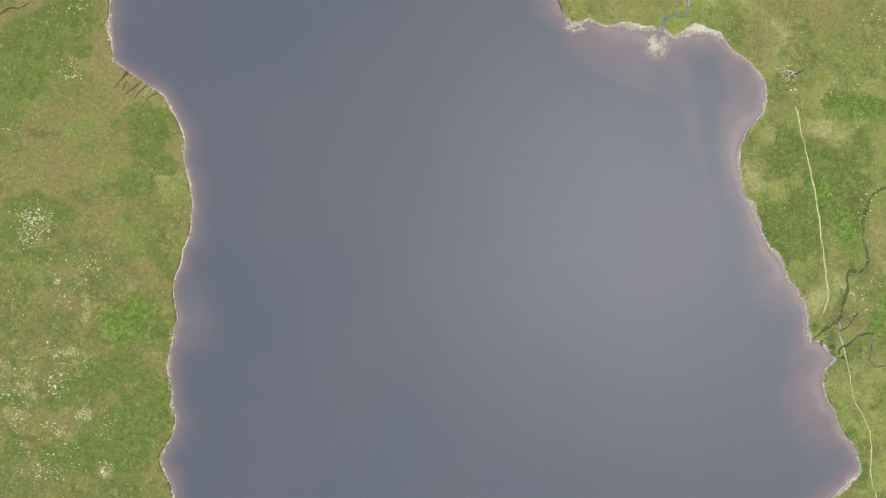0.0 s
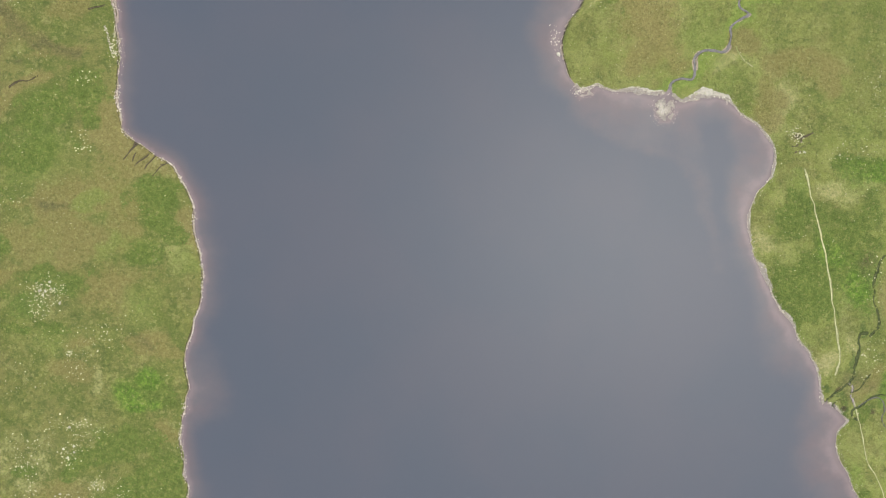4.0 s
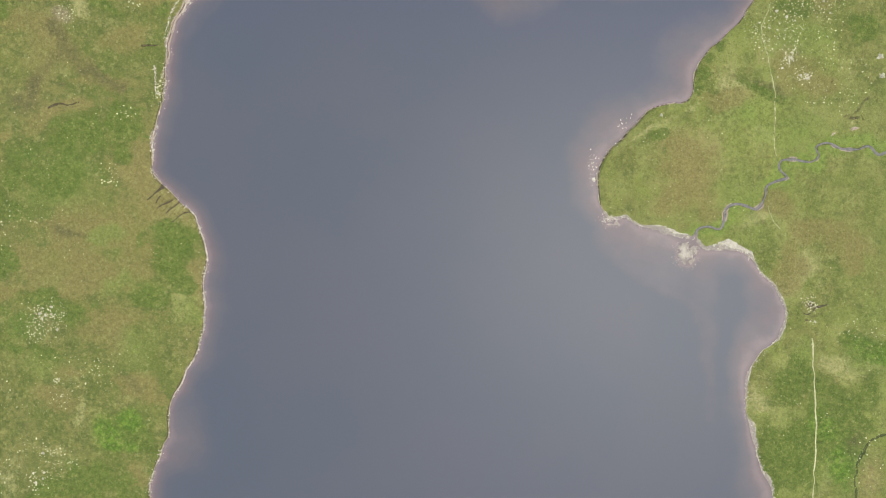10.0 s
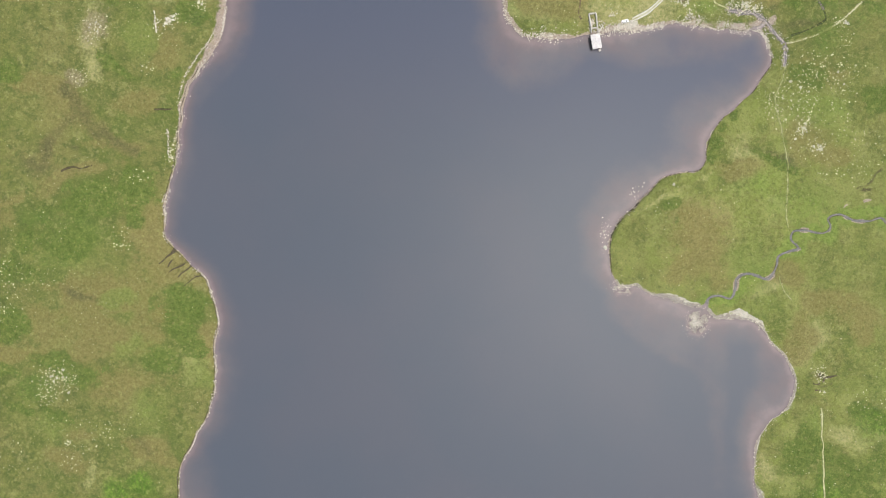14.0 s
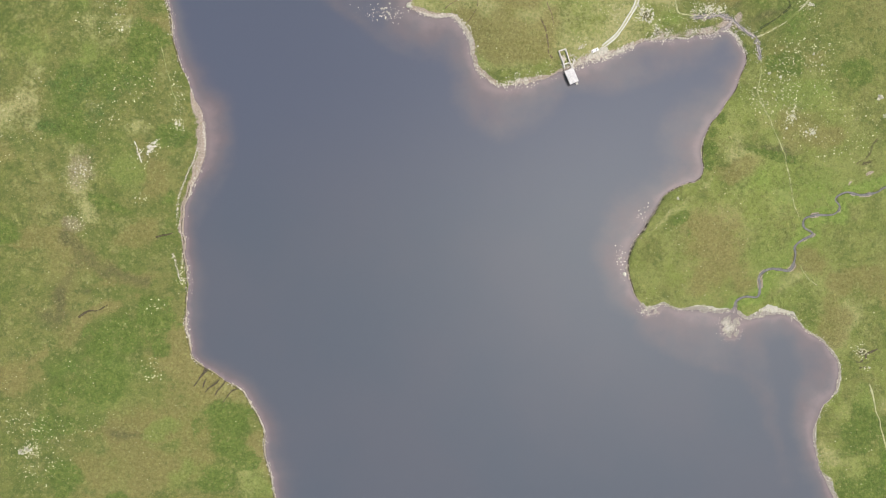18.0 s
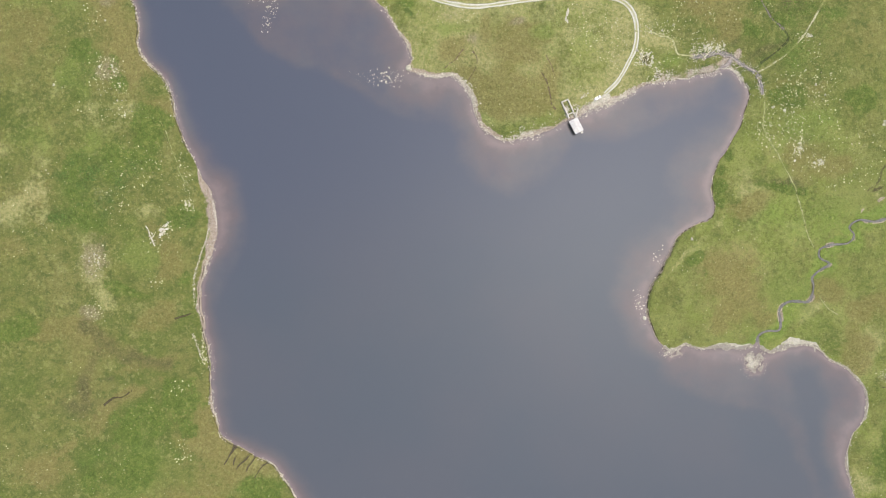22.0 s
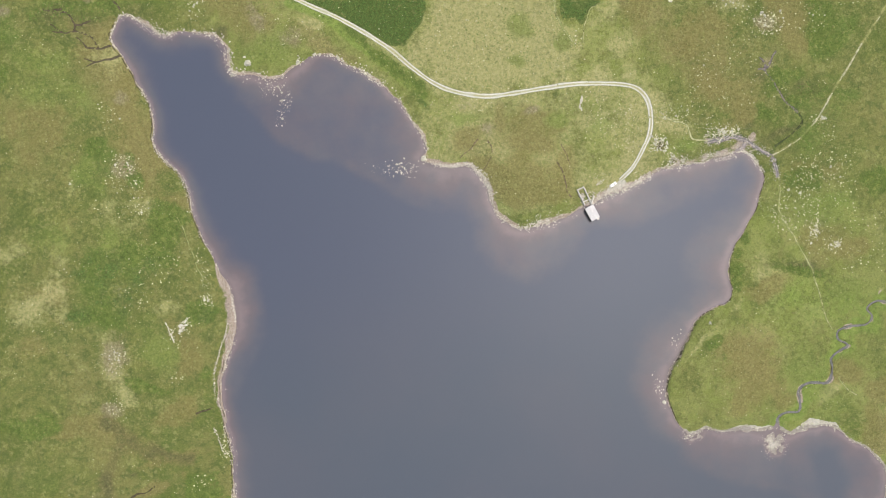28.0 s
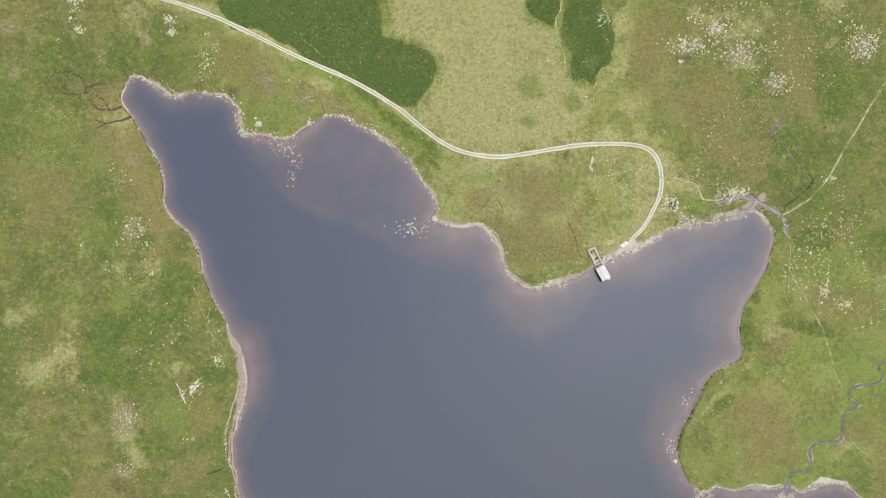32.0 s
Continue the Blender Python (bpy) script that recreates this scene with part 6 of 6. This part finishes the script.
stones("beach_stones", p[:, 0], p[:, 1], 0.14 + 0.35 * rng.rand(len(k)) ** 3, "pale cobbles along the top of a narrow beach")
# loose stones all over the moor
x, y = rng.uniform(-345, 295, 18000), rng.uniform(-190, 520, 18000)
keep = (sample(SHORE_GRID, x, y) > 2) & (rough_field(x, y, 45, 3) + 0.25 * rng.rand(len(x)) > 0.64)
stones("loose_stones", x[keep], y[keep], 0.16 + 0.55 * rng.rand(keep.sum()) ** 3, "loose pale stones lying in grass", paint=M_FIELD)

# grass tussocks and rushes, tinted by the ground they grow on
RING = np.linspace(0, 6.283, 6, endpoint=False)
TUFT_F = np.array([(i, (i + 1) % 6, 6 + i) for i in range(6)] + [((i + 1) % 6, 6 + (i + 1) % 6, 6 + i) for i in range(6)] + [(6 + i, 6 + (i + 1) % 6, 12) for i in range(6)])


def tufts(name, x, y, wide, material, label, category, tall=1.0):
    """Low rounded tufts with ragged skirts, as one piece of stuff."""
    n, r = len(x), wide[:, None]
    lean = rng.rand(n, 6) * 0.6 + 0.6
    low = np.stack([np.cos(RING) * r * lean, np.sin(RING) * r * lean, 0 * lean - 0.08], -1)
    mid = np.stack([np.cos(RING + 0.4) * r * 0.6 * lean, np.sin(RING + 0.4) * r * 0.6 * lean, tall * r * (0.16 + 0.2 * rng.rand(n, 6))], -1)
    top = np.stack([0.2 * wide * rng.randn(n), 0.2 * wide * rng.randn(n), tall * wide * (0.24 + 0.24 * rng.rand(n))], -1)[:, None]
    v = np.concatenate([low, mid, top], 1) + np.stack([x, y, sample(HEIGHT, x, y)], 1)[:, None]
    ob = mesh_object(name, v.reshape(-1, 3), (TUFT_F[None] + 13 * np.arange(n)[:, None, None]).reshape(-1, 3), material, smooth=True)
    return tagged(ob, label, category, kind="stuff")


def clear_of_paths(x, y):
    return (near(x, y, ROAD, 6, 4.0) > 2.4) & (near(x, y, SE_PATH, 6, 4.0) > 1.5) & (near(x, y, EAST_PATH, 6, 4.0) > 1.2) & (near(x, y, BURN, 6, 4.0) > 2.0)


x, y = rng.uniform(-350, 298, 76000), rng.uniform(-192, 525, 76000)
keep = (sample(SHORE_GRID, x, y) > 2.0) & (rough_field(x, y, 20, 3) > 0.36) & clear_of_paths(x, y)
x, y = x[keep], y[keep]
sward = tufts("grass_tussocks", x, y, 0.3 + 1.0 * rng.rand(len(x)) ** 2.2, M_GROUND, "grass tussocks on rough moorland", "grass")
for key in COVER:
    give(sward, key, np.repeat(sample(COVER[key].reshape(XX.shape), x, y), 13))
give(sward, "tuft", np.ones(13 * len(x)))
# beds of rushes in the wet ground
x, y = rng.uniform(-350, 298, 240000), rng.uniform(-192, 525, 240000)
keep = (sample(COVER["rush"].reshape(XX.shape), x, y) > 0.3 + 0.5 * rough_field(x, y, 3.5, 2)) & (sample(SHORE_GRID, x, y) > 1.5) & clear_of_paths(x, y)
x, y = x[keep][:32000], y[keep][:32000]
tufts("rushes", x, y, 0.28 + 0.5 * rng.rand(len(x)) ** 1.8, M_RUSH, "dark green clumps of rushes in wet ground", "rushes", 1.5)
# dark tufts standing singly in the bleached meadow
x, y = scatter([(-5, 405, 34, 26, -8, 420), (20, 385, 26, 16, -8, 160), (-40, 385, 30, 18, -8, 200), (50, 350, 30, 8, -8, 80)], 1.0)
tufts("meadow_tufts", x, y, 0.2 + 0.25 * rng.rand(len(x)), M_RUSH, "dark rush tufts dotted over bleached meadow", "rushes", 1.5)

# bracken: low crowns of arching fronds
x, y = rng.uniform(-350, 120, 200000), rng.uniform(180, 525, 200000)
fern_here = sample(COVER["fern"].reshape(XX.shape), x, y)
keep = (fern_here > 0.35 + 0.5 * rough_field(x, y, 9, 3)) & (sample(SHORE_GRID, x, y) > 2) & (near(x, y, ROAD, 6, 4.0) > 2.2)
x, y = x[keep][:30000], y[keep][:30000]
n = len(x)
size = (0.45 + 0.4 * rng.rand(n))[:, None]
turn = rng.rand(n, 1) * 6.283 + np.linspace(0, 6.283, 5, endpoint=False)
root = np.stack([0 * turn, 0 * turn, 0 * turn + 0.05], -1)
bend = np.stack([np.cos(turn) * size * 0.5, np.sin(turn) * size * 0.5, size * 0.38 + 0 * turn], -1)
wing = np.stack([-np.sin(turn) * size * 0.30, np.cos(turn) * size * 0.30, -0.05 * size + 0 * turn], -1)
tip = np.stack([np.cos(turn) * size, np.sin(turn) * size, size * (0.22 + 0.14 * rng.rand(n, 5))], -1)
v = np.stack([root, bend + wing, tip, bend - wing], 2)
v[..., 0] += x[:, None, None]
v[..., 1] += y[:, None, None]
v[..., 2] += sample(HEIGHT, x, y)[:, None, None]
quad = np.arange(n * 20).reshape(-1, 4)
ferns = mesh_object("bracken", v.reshape(-1, 3), np.concatenate([quad[:, [0, 1, 2]], quad[:, [0, 2, 3]]]), M_FERN)
tagged(ferns, "dense dark green bracken on the hillside", "bracken", kind="stuff")


# ---- single boulders ----
def boulder_mesh(seed, flat):
    bm = bmesh.new()
    bmesh.ops.create_icosphere(bm, subdivisions=2, radius=0.5)
    for v in bm.verts:
        q = v.co * 2.2 + Vector((seed * 7.1, 0, 0))
        v.co *= 0.8 + 0.55 * noise.noise(q) + 0.2 * noise.noise(q * 2.7)
        v.co.z *= flat
    me = bpy.data.meshes.new("boulder")
    bm.to_mesh(me)
    bm.free()
    me.materials.append(M_BOULDER)
    return me


BOULDERS = [boulder_mesh(s, f) for s, f in ((1, 0.6), (2, 0.45), (3, 0.7), (4, 0.5), (5, 0.6))]


def boulder(x, y, size, label, group=""):
    ob = new("boulder", BOULDERS[rng.randint(5)])
    z = height(x, y)
    ob.matrix_world = Matrix.LocRotScale((x, y, max(z, -0.3) + size * 0.08), Euler((0, 0, rng.rand() * 6.28)), (size * (0.85 + 0.5 * rng.rand()), size, size * (0.8 + 0.4 * rng.rand())))
    return tagged(ob, label, "boulder", group)


for x, y, size, label in ((-63.2, 325.8, 4.2, "big pale boulder at the water's edge"), (-174.6, 395.2, 2.2, "pale boulder at the water's edge"), (-173.6, 391.9, 2.6, "pale boulder at the water's edge"), (-176.0, 398.6, 1.6, "pale boulder at the water's edge"), (-162.9, 397.4, 4.4, "big cream boulder in shore grass"), (-163.8, 401.2, 1.8, "small cream boulder in shore grass"), (65.6, 156.3, 3.0, "white boulder standing in the shallows"), (62.8, 165.7, 1.7, "white boulder standing in the shallows"), (99.0, 202.0, 2.4, "pale boulder on the grassy headland"), (223.0, 260.0, 3.4, "large pale boulder on the hillside"), (226.0, 248.4, 3.0, "large pale boulder on the hillside"), (-279.5, 338.0, 1.9, "lone white boulder in grass"), (164.3, 386.1, 2.2, "pale boulder on the stony hillside"), (153.9, 378.7, 1.8, "pale boulder on the stony hillside")):
    boulder(x, y, size, label)
for rows, many, group, label in ((STONES_NORTHEAST, 120, "boulders on the northern hillside", "pale lichened boulder among hillside grass"), (STONES_NORTHWEST, 40, "boulders in the western grass", "pale boulder half sunk in grass"), (STONES_EAST, 50, "boulders by the eastern bay", "pale boulder lying in wet grass"), (STONES_SOUTH, 35, "boulders on the southern moor", "pale boulder lying on rough grass"), (WATER_STONES, 34, "boulders in the shallows", "pale boulder breaking the water")):
    x, y = scatter(rows, 1.0)
    for q in rng.permutation(len(x))[:many]:
        if group.endswith("shallows") or sample(SHORE_GRID, x[q : q + 1], y[q : q + 1])[0] > 2:
            boulder(x[q], y[q], 0.9 + 1.3 * rng.rand() ** 2, label, group)


def outcrop(x, y, rx, ry, turn, many, big):
    """Bare rock breaking through the turf as a heap of joined blocks."""
    root = new("rock_outcrop")
    c, s = math.cos(radians(turn)), math.sin(radians(turn))
    for q in range(int(many)):
        r, a = math.sqrt(rng.rand()), rng.rand() * 6.28
        u, v = r * rx * math.cos(a), r * ry * math.sin(a)
        px, py = x + u * c - v * s, y + u * s + v * c
        size = big * (0.6 + 0.8 * rng.rand())
        ob = new("rock", BOULDERS[rng.randint(5)])
        ob.parent = root
        ob.matrix_world = Matrix.LocRotScale((px, py, height(px, py) + 0.02 * size), Euler((0, 0, rng.rand() * 6.28)), (size * 1.2, size, size * 0.7))
    return tagged(root, "bare pale rock outcrop breaking through turf", "rock", "rock outcrops")


for row in OUTCROPS:
    outcrop(*row)
for row in CRAGS:
    outcrop(*row, 12, 1.3)


# ---- the boathouse ----
def boathouse(x, y, turn):
    """Stone boat shed over the water with a low sheet-metal roof; its length runs along local y."""
    root = new("boathouse")
    root.matrix_world = pose(x, y, 0, 0, 0, turn)
    wide, long, eaves, ridge = 5.5, 8.8, 2.6, 2.95
    for sx in (-1, 1):
        bm = bmesh.new()
        box(bm, (0.4, long - 0.6, eaves + 0.6), (sx * (wide / 2 - 0.4), 0, eaves / 2 - 0.3), bevel=0.03)
        side = part("side_wall", bm, M_WALL, root, "rough pale stone wall")
        bm = bmesh.new()
        box(bm, (0.06, 0.9, 0.7), (sx * (wide / 2 - 0.19), 0.6, 1.55), bevel=0.01)
        part("window", bm, M_DARK, side, "small dark window")
    bm = bmesh.new()
    loop = [bm.verts.new(q) for q in ((-1.8, 0, -0.6), (1.8, 0, -0.6), (1.8, 0, eaves), (0, 0, ridge - 0.1), (-1.8, 0, eaves))]
    solid = bmesh.ops.extrude_face_region(bm, geom=[bm.faces.new(loop)])["geom"]
    bmesh.ops.translate(bm, verts=[g for g in solid if isinstance(g, bmesh.types.BMVert)], vec=(0, 0.35, 0))
    bmesh.ops.translate(bm, verts=bm.verts, vec=(0, long / 2 - 0.65, 0))
    bmesh.ops.recalc_face_normals(bm, faces=bm.faces)
    gable = part("gable_wall", bm, M_WALL, root, "rough pale stone gable")
    bm = bmesh.new()
    box(bm, (0.95, 0.08, 1.9), (0, long / 2 - 0.27, 1.0), bevel=0.01)
    part("door", bm, M_TIMBER, gable, "weathered plank door")
    for sx in (-1, 1):
        bm = bmesh.new()
        box(bm, (0.22, 0.22, eaves + 1.2), (sx * 1.75, -long / 2 + 0.35, eaves / 2 - 0.6), bevel=0.02)
        part("post", bm, M_TIMBER, root, "dark timber post standing in water")
        for d in (-2.6, 0.2):
            bm = bmesh.new()
            box(bm, (0.25, 0.25, 3.2), (sx * (wide / 2 - 0.1), d, 0.2), bevel=0.02)
            part("pile", bm, M_TIMBER, root, "dark timber pile")
    bm = bmesh.new()
    box(bm, (3.7, 0.2, 0.25), (0, -long / 2 + 0.35, eaves - 0.1), bevel=0.02)
    part("lintel", bm, M_TIMBER, root)
    # dark slab added in place of the shadow west of the wall
    bm = bmesh.new()
    box(bm, (1.25, 7.8, 0.12), (-wide / 2 - 0.52, -0.5, 0.75), bevel=0.02)
    part("walkway", bm, M_DARK, root, "dark slab standing in for shadow along the wall")
    bm = bmesh.new()
    box(bm, (1.3, 1.2, 1.5), (wide / 2 - 0.9, -long / 2 - 0.75, -0.1), bevel=0.08)
    part("landing_block", bm, M_WALL, root, "pale stone landing block at the waterside")
    slope = math.atan2(ridge - eaves, wide / 2)
    run = math.hypot(wide / 2 + 0.12, ridge - eaves)
    # sheets with rolled corrugations
    for sx in (-1, 1):
        for s in range(6):
            w = long / 6
            us, vs = np.linspace(0, w + 0.06, 19), np.linspace(0, run, 4)
            uu, vv = np.meshgrid(us, vs)
            wave = 0.022 * np.sin(uu / w * 6.283 * 6)
            cx = sx * (vv * math.cos(slope))
            cz = ridge - vv * math.sin(slope) + wave + 0.02 * (s % 2)
            cy = -long / 2 + s * w + uu
            sheet = mesh_object("roof_sheet", np.stack([cx.ravel(), cy.ravel(), cz.ravel()], 1), grid_faces(19, 4), M_SHEET, root)
            thick = sheet.modifiers.new("thick", "SOLIDIFY")
            thick.thickness = 0.02
    bm = bmesh.new()
    box(bm, (0.36, long + 0.1, 0.06), (0, 0, ridge + 0.04), bevel=0.02)
    part("ridge_cap", bm, M_SHEET, root, "folded metal ridge cap")
    for sx in (-1, 1):
        bm = bmesh.new()
        m = Matrix.Translation((sx * run / 2 * math.cos(slope), -long / 2 - 0.03, ridge - run / 2 * math.sin(slope) - 0.06)) @ Matrix.Rotation(sx * slope, 4, "Y") @ Matrix.Diagonal((run, 0.06, 0.18, 1))
        bmesh.ops.create_cube(bm, size=1, matrix=m)
        part("bargeboard", bm, M_TIMBER, root)
    return tagged(root, "stone boathouse with a pale corrugated metal roof over water", "boathouse")


BOAT_X, BOAT_Y, BOAT_TURN = 35.4, 278.85, 21.5
boathouse(BOAT_X, BOAT_Y, BOAT_TURN)


def stone_run(bm, a, b, wide, high, block=0.55):
    """A length of rubble wall from a to b made of rough courses."""
    a, b = Vector((*a, 0)), Vector((*b, 0))
    span, along = (b - a).length, (b - a).normalized()
    n = max(2, int(span / block))
    for course in range(2):
        for i in range(n):
            q = a + along * (span * (i + 0.5) / n)
            h = high * (0.42 + 0.16 * rng.rand())
            z = height(q.x, q.y)
            box(bm, (span / n * 0.96, wide * (0.85 + 0.3 * rng.rand()) * (1 - 0.1 * course), h), (q.x + 0.05 * rng.randn(), q.y + 0.05 * rng.randn(), z + course * high * 0.46 + h / 2 - 0.12), math.atan2(along.y, along.x) + 0.35 * rng.randn())


def walled_yard():
    """Roofless walled slip behind the boathouse."""
    root = new("walled_yard")
    for name, a, b in (("long_wall", (27.6, 293.9), (31.6, 284.2)), ("end_wall", (27.6, 293.9), (31.7, 295.2)), ("long_wall", (31.7, 295.2), (34.6, 287.4)), ("cross_wall", (31.0, 286.4), (34.6, 287.4)), ("ramp_wall", (34.8, 287.2), (36.2, 284.0)), ("ramp_wall", (36.0, 284.4), (37.6, 289.4))):
        bm = bmesh.new()
        stone_run(bm, a, b, 0.75, 1.5)
        part(name, bm, M_WALL, root)
    return tagged(root, "roofless pale stone walls of a yard behind the boathouse", "ruin")


walled_yard()
x, y = scatter([(30.6, 289.2, 1.5, 2.2, 0, 60), (36.5, 291, 2, 2, 0, 14), (41.5, 296.5, 3, 1.2, 20, 16)], 1.6, False)
stones("rubble", x, y, 0.3 + 0.6 * rng.rand(len(x)), "fallen pale rubble inside the yard")


def ruin():
    root = new("ruined_hut")
    for a, b in (((-233.7, 246.6), (-232.3, 242.9)), ((-232.3, 242.9), (-230.8, 237.2)), ((-230.8, 237.2), (-229.8, 233.5)), ((-226.2, 238.1), (-224.4, 244.2)), ((-224.6, 243.2), (-219.9, 243.1)), ((-222.0, 244.4), (-220.0, 247.3)), ((-224.9, 239.0), (-223.3, 241.6))):
        a, b = Vector((*a, 0)), Vector((*b, 0))
        span, turn = (b - a).length, math.atan2(b.y - a.y, b.x - a.x)
        wide = 0.75 if a.x < -228 else 1.3
        n = max(2, int(span / 0.55))
        # each standing stone of the two lowest courses; about half are gone
        for course, i in [(c, k) for c in range(2) for k in range(n)]:
            if rng.rand() < 0.5:
                continue
            q = a.lerp(b, (i + 0.5) / n)
            h = 0.21 + 0.08 * rng.rand()
            bm = bmesh.new()
            box(bm, (span / n * 0.96, wide * (0.85 + 0.3 * rng.rand()) * (1 - 0.1 * course), h), (q.x + 0.05 * rng.randn(), q.y + 0.05 * rng.randn(), height(q.x, q.y) + course * 0.2 + h / 2 - 0.12), turn + 0.35 * rng.randn(), 0.04)
            part("stone", bm, M_WALL, root)
    return tagged(root, "tumbled pale stone stumps of a ruined hut", "ruin")


ruin()
x, y = scatter([(-222.8, 242.5, 2.4, 3, 30, 60), (-231, 239, 1.6, 5, 12, 40)])
stones("rubble", x, y, 0.4 + 0.7 * rng.rand(len(x)), "fallen stones round the ruined hut")

# tumbled boundary wall
line = spline(WALL, 0.46)
dyke = new("drystone_wall")
way = np.gradient(line, axis=0)
way /= np.linalg.norm(way, axis=1)[:, None]
rows = [line + np.stack([-way[:, 1], way[:, 0]], 1) * off + 0.10 * rng.randn(len(line), 2) for off in (-0.24, 0.24, 0.0)]
x, y = np.concatenate(rows).T
whole = rough_field(x, y, 11, 3) > np.repeat((0.36, 0.44, 0.6), len(line))
stones("wall_stones", x[whole], y[whole], 0.3 + 0.42 * rng.rand(whole.sum()), "grey-white stones of a low tumbled wall", 0.9, dyke, M_FIELD)
tagged(dyke, "low tumbled drystone boundary wall of pale stones", "wall")


# ---- the parked car ----
def car(x, y, turn):
    root = new("car")
    z = height(x, y) + 0.07
    root.matrix_world = pose(x, y, z, 0, 0, turn)
    bm = bmesh.new()
    # side outline of the shell, nose towards +x
    prof = [(-2.2, 0.35), (-2.25, 0.75), (-2.15, 0.98), (1.0, 0.98), (2.0, 0.82), (2.22, 0.6), (2.2, 0.35)]
    rows = []
    for yy, pinch in ((-0.90, 0.97), (-0.86, 1.0), (0.86, 1.0), (0.90, 0.97)):
        rows.append([bm.verts.new((px * pinch, yy, pz)) for px, pz in prof])
    for r0, r1 in zip(rows, rows[1:]):
        for i in range(len(prof)):
            bm.faces.new((r0[i], r0[(i + 1) % len(prof)], r1[(i + 1) % len(prof)], r1[i]))
    bm.faces.new(rows[0][::-1])
    bm.faces.new(rows[-1])
    bmesh.ops.recalc_face_normals(bm, faces=bm.faces)
    bmesh.ops.bevel(bm, geom=[e for e in bm.edges if e.calc_face_angle(0) > 0.5], offset=0.05, segments=2, affect="EDGES")
    body = part("body", bm, M_PAINT, root)
    bm = bmesh.new()
    c = [bm.verts.new(q) for q in ((-2.1, -0.78, 0.97), (1.05, -0.78, 0.97), (1.05, 0.78, 0.97), (-2.1, 0.78, 0.97), (-1.8, -0.62, 1.46), (0.2, -0.62, 1.48), (0.2, 0.62, 1.48), (-1.8, 0.62, 1.46))]
    for f in ((0, 1, 5, 4), (1, 2, 6, 5), (2, 3, 7, 6), (3, 0, 4, 7), (4, 5, 6, 7)):
        bm.faces.new([c[i] for i in f])
    part("windows", bm, M_GLASS, root, "dark tinted windows")
    bm = bmesh.new()
    box(bm, (2.25, 1.36, 0.06), (-0.82, 0, 1.50), bevel=0.025)
    part("roof", bm, M_PAINT, root)
    for sx in (-1.75, -0.75, 0.22):
        for sy in (-1, 1):
            bm = bmesh.new()
            a, b = Vector((sx + (0.55 if sx > 0 else -0.2 if sx < -1 else 0.0), sy * 0.79, 0.97)), Vector((sx, sy * 0.63, 1.5))
            d = b - a
            bmesh.ops.create_cone(bm, segments=6, radius1=0.05, radius2=0.05, depth=d.length, cap_ends=True, matrix=Matrix.Translation((a + b) / 2) @ d.to_track_quat("Z", "Y").to_matrix().to_4x4())
            part("pillar", bm, M_PAINT, root)
    for sx in (-1.35, 1.38):
        for sy in (-1, 1):
            m = Matrix.Translation((sx, sy * 0.80, 0.31)) @ Matrix.Rotation(radians(90), 4, "X")
            bm = bmesh.new()
            bmesh.ops.create_cone(bm, segments=20, radius1=0.32, radius2=0.32, depth=0.22, cap_ends=True, matrix=m)
            bmesh.ops.bevel(bm, geom=[e for e in bm.edges if e.calc_face_angle(0) > 1], offset=0.03, segments=2, affect="EDGES")
            tyre = part("wheel", bm, M_RUBBER, root, "black rubber tyre")
            bm = bmesh.new()
            bmesh.ops.create_cone(bm, segments=16, radius1=0.2, radius2=0.2, depth=0.235, cap_ends=True, matrix=m)
            part("rim", bm, M_STEEL, tyre)
    for sy in (-1, 1):
        for name, sx, mat in (("headlight", 2.13, M_LENS), ("tail_light", -2.2, M_RED)):
            bm = bmesh.new()
            box(bm, (0.12, 0.34, 0.16), (sx, sy * 0.62, 0.68 if sx > 0 else 0.82), bevel=0.02)
            part(name, bm, mat, root)
        bm = bmesh.new()
        box(bm, (0.12, 0.18, 0.12), (0.72, sy * 0.98, 1.02), bevel=0.03)
        part("mirror", bm, M_PAINT, root)
    for sx, name in ((2.22, "front_bumper"), (-2.24, "rear_bumper")):
        bm = bmesh.new()
        box(bm, (0.14, 1.66, 0.2), (sx, 0, 0.42), bevel=0.04)
        part(name, bm, M_PAINT, root)
    return tagged(root, "white estate car parked on gravel beside the lake", "car")


car(50.4, 294.5, 25.5)
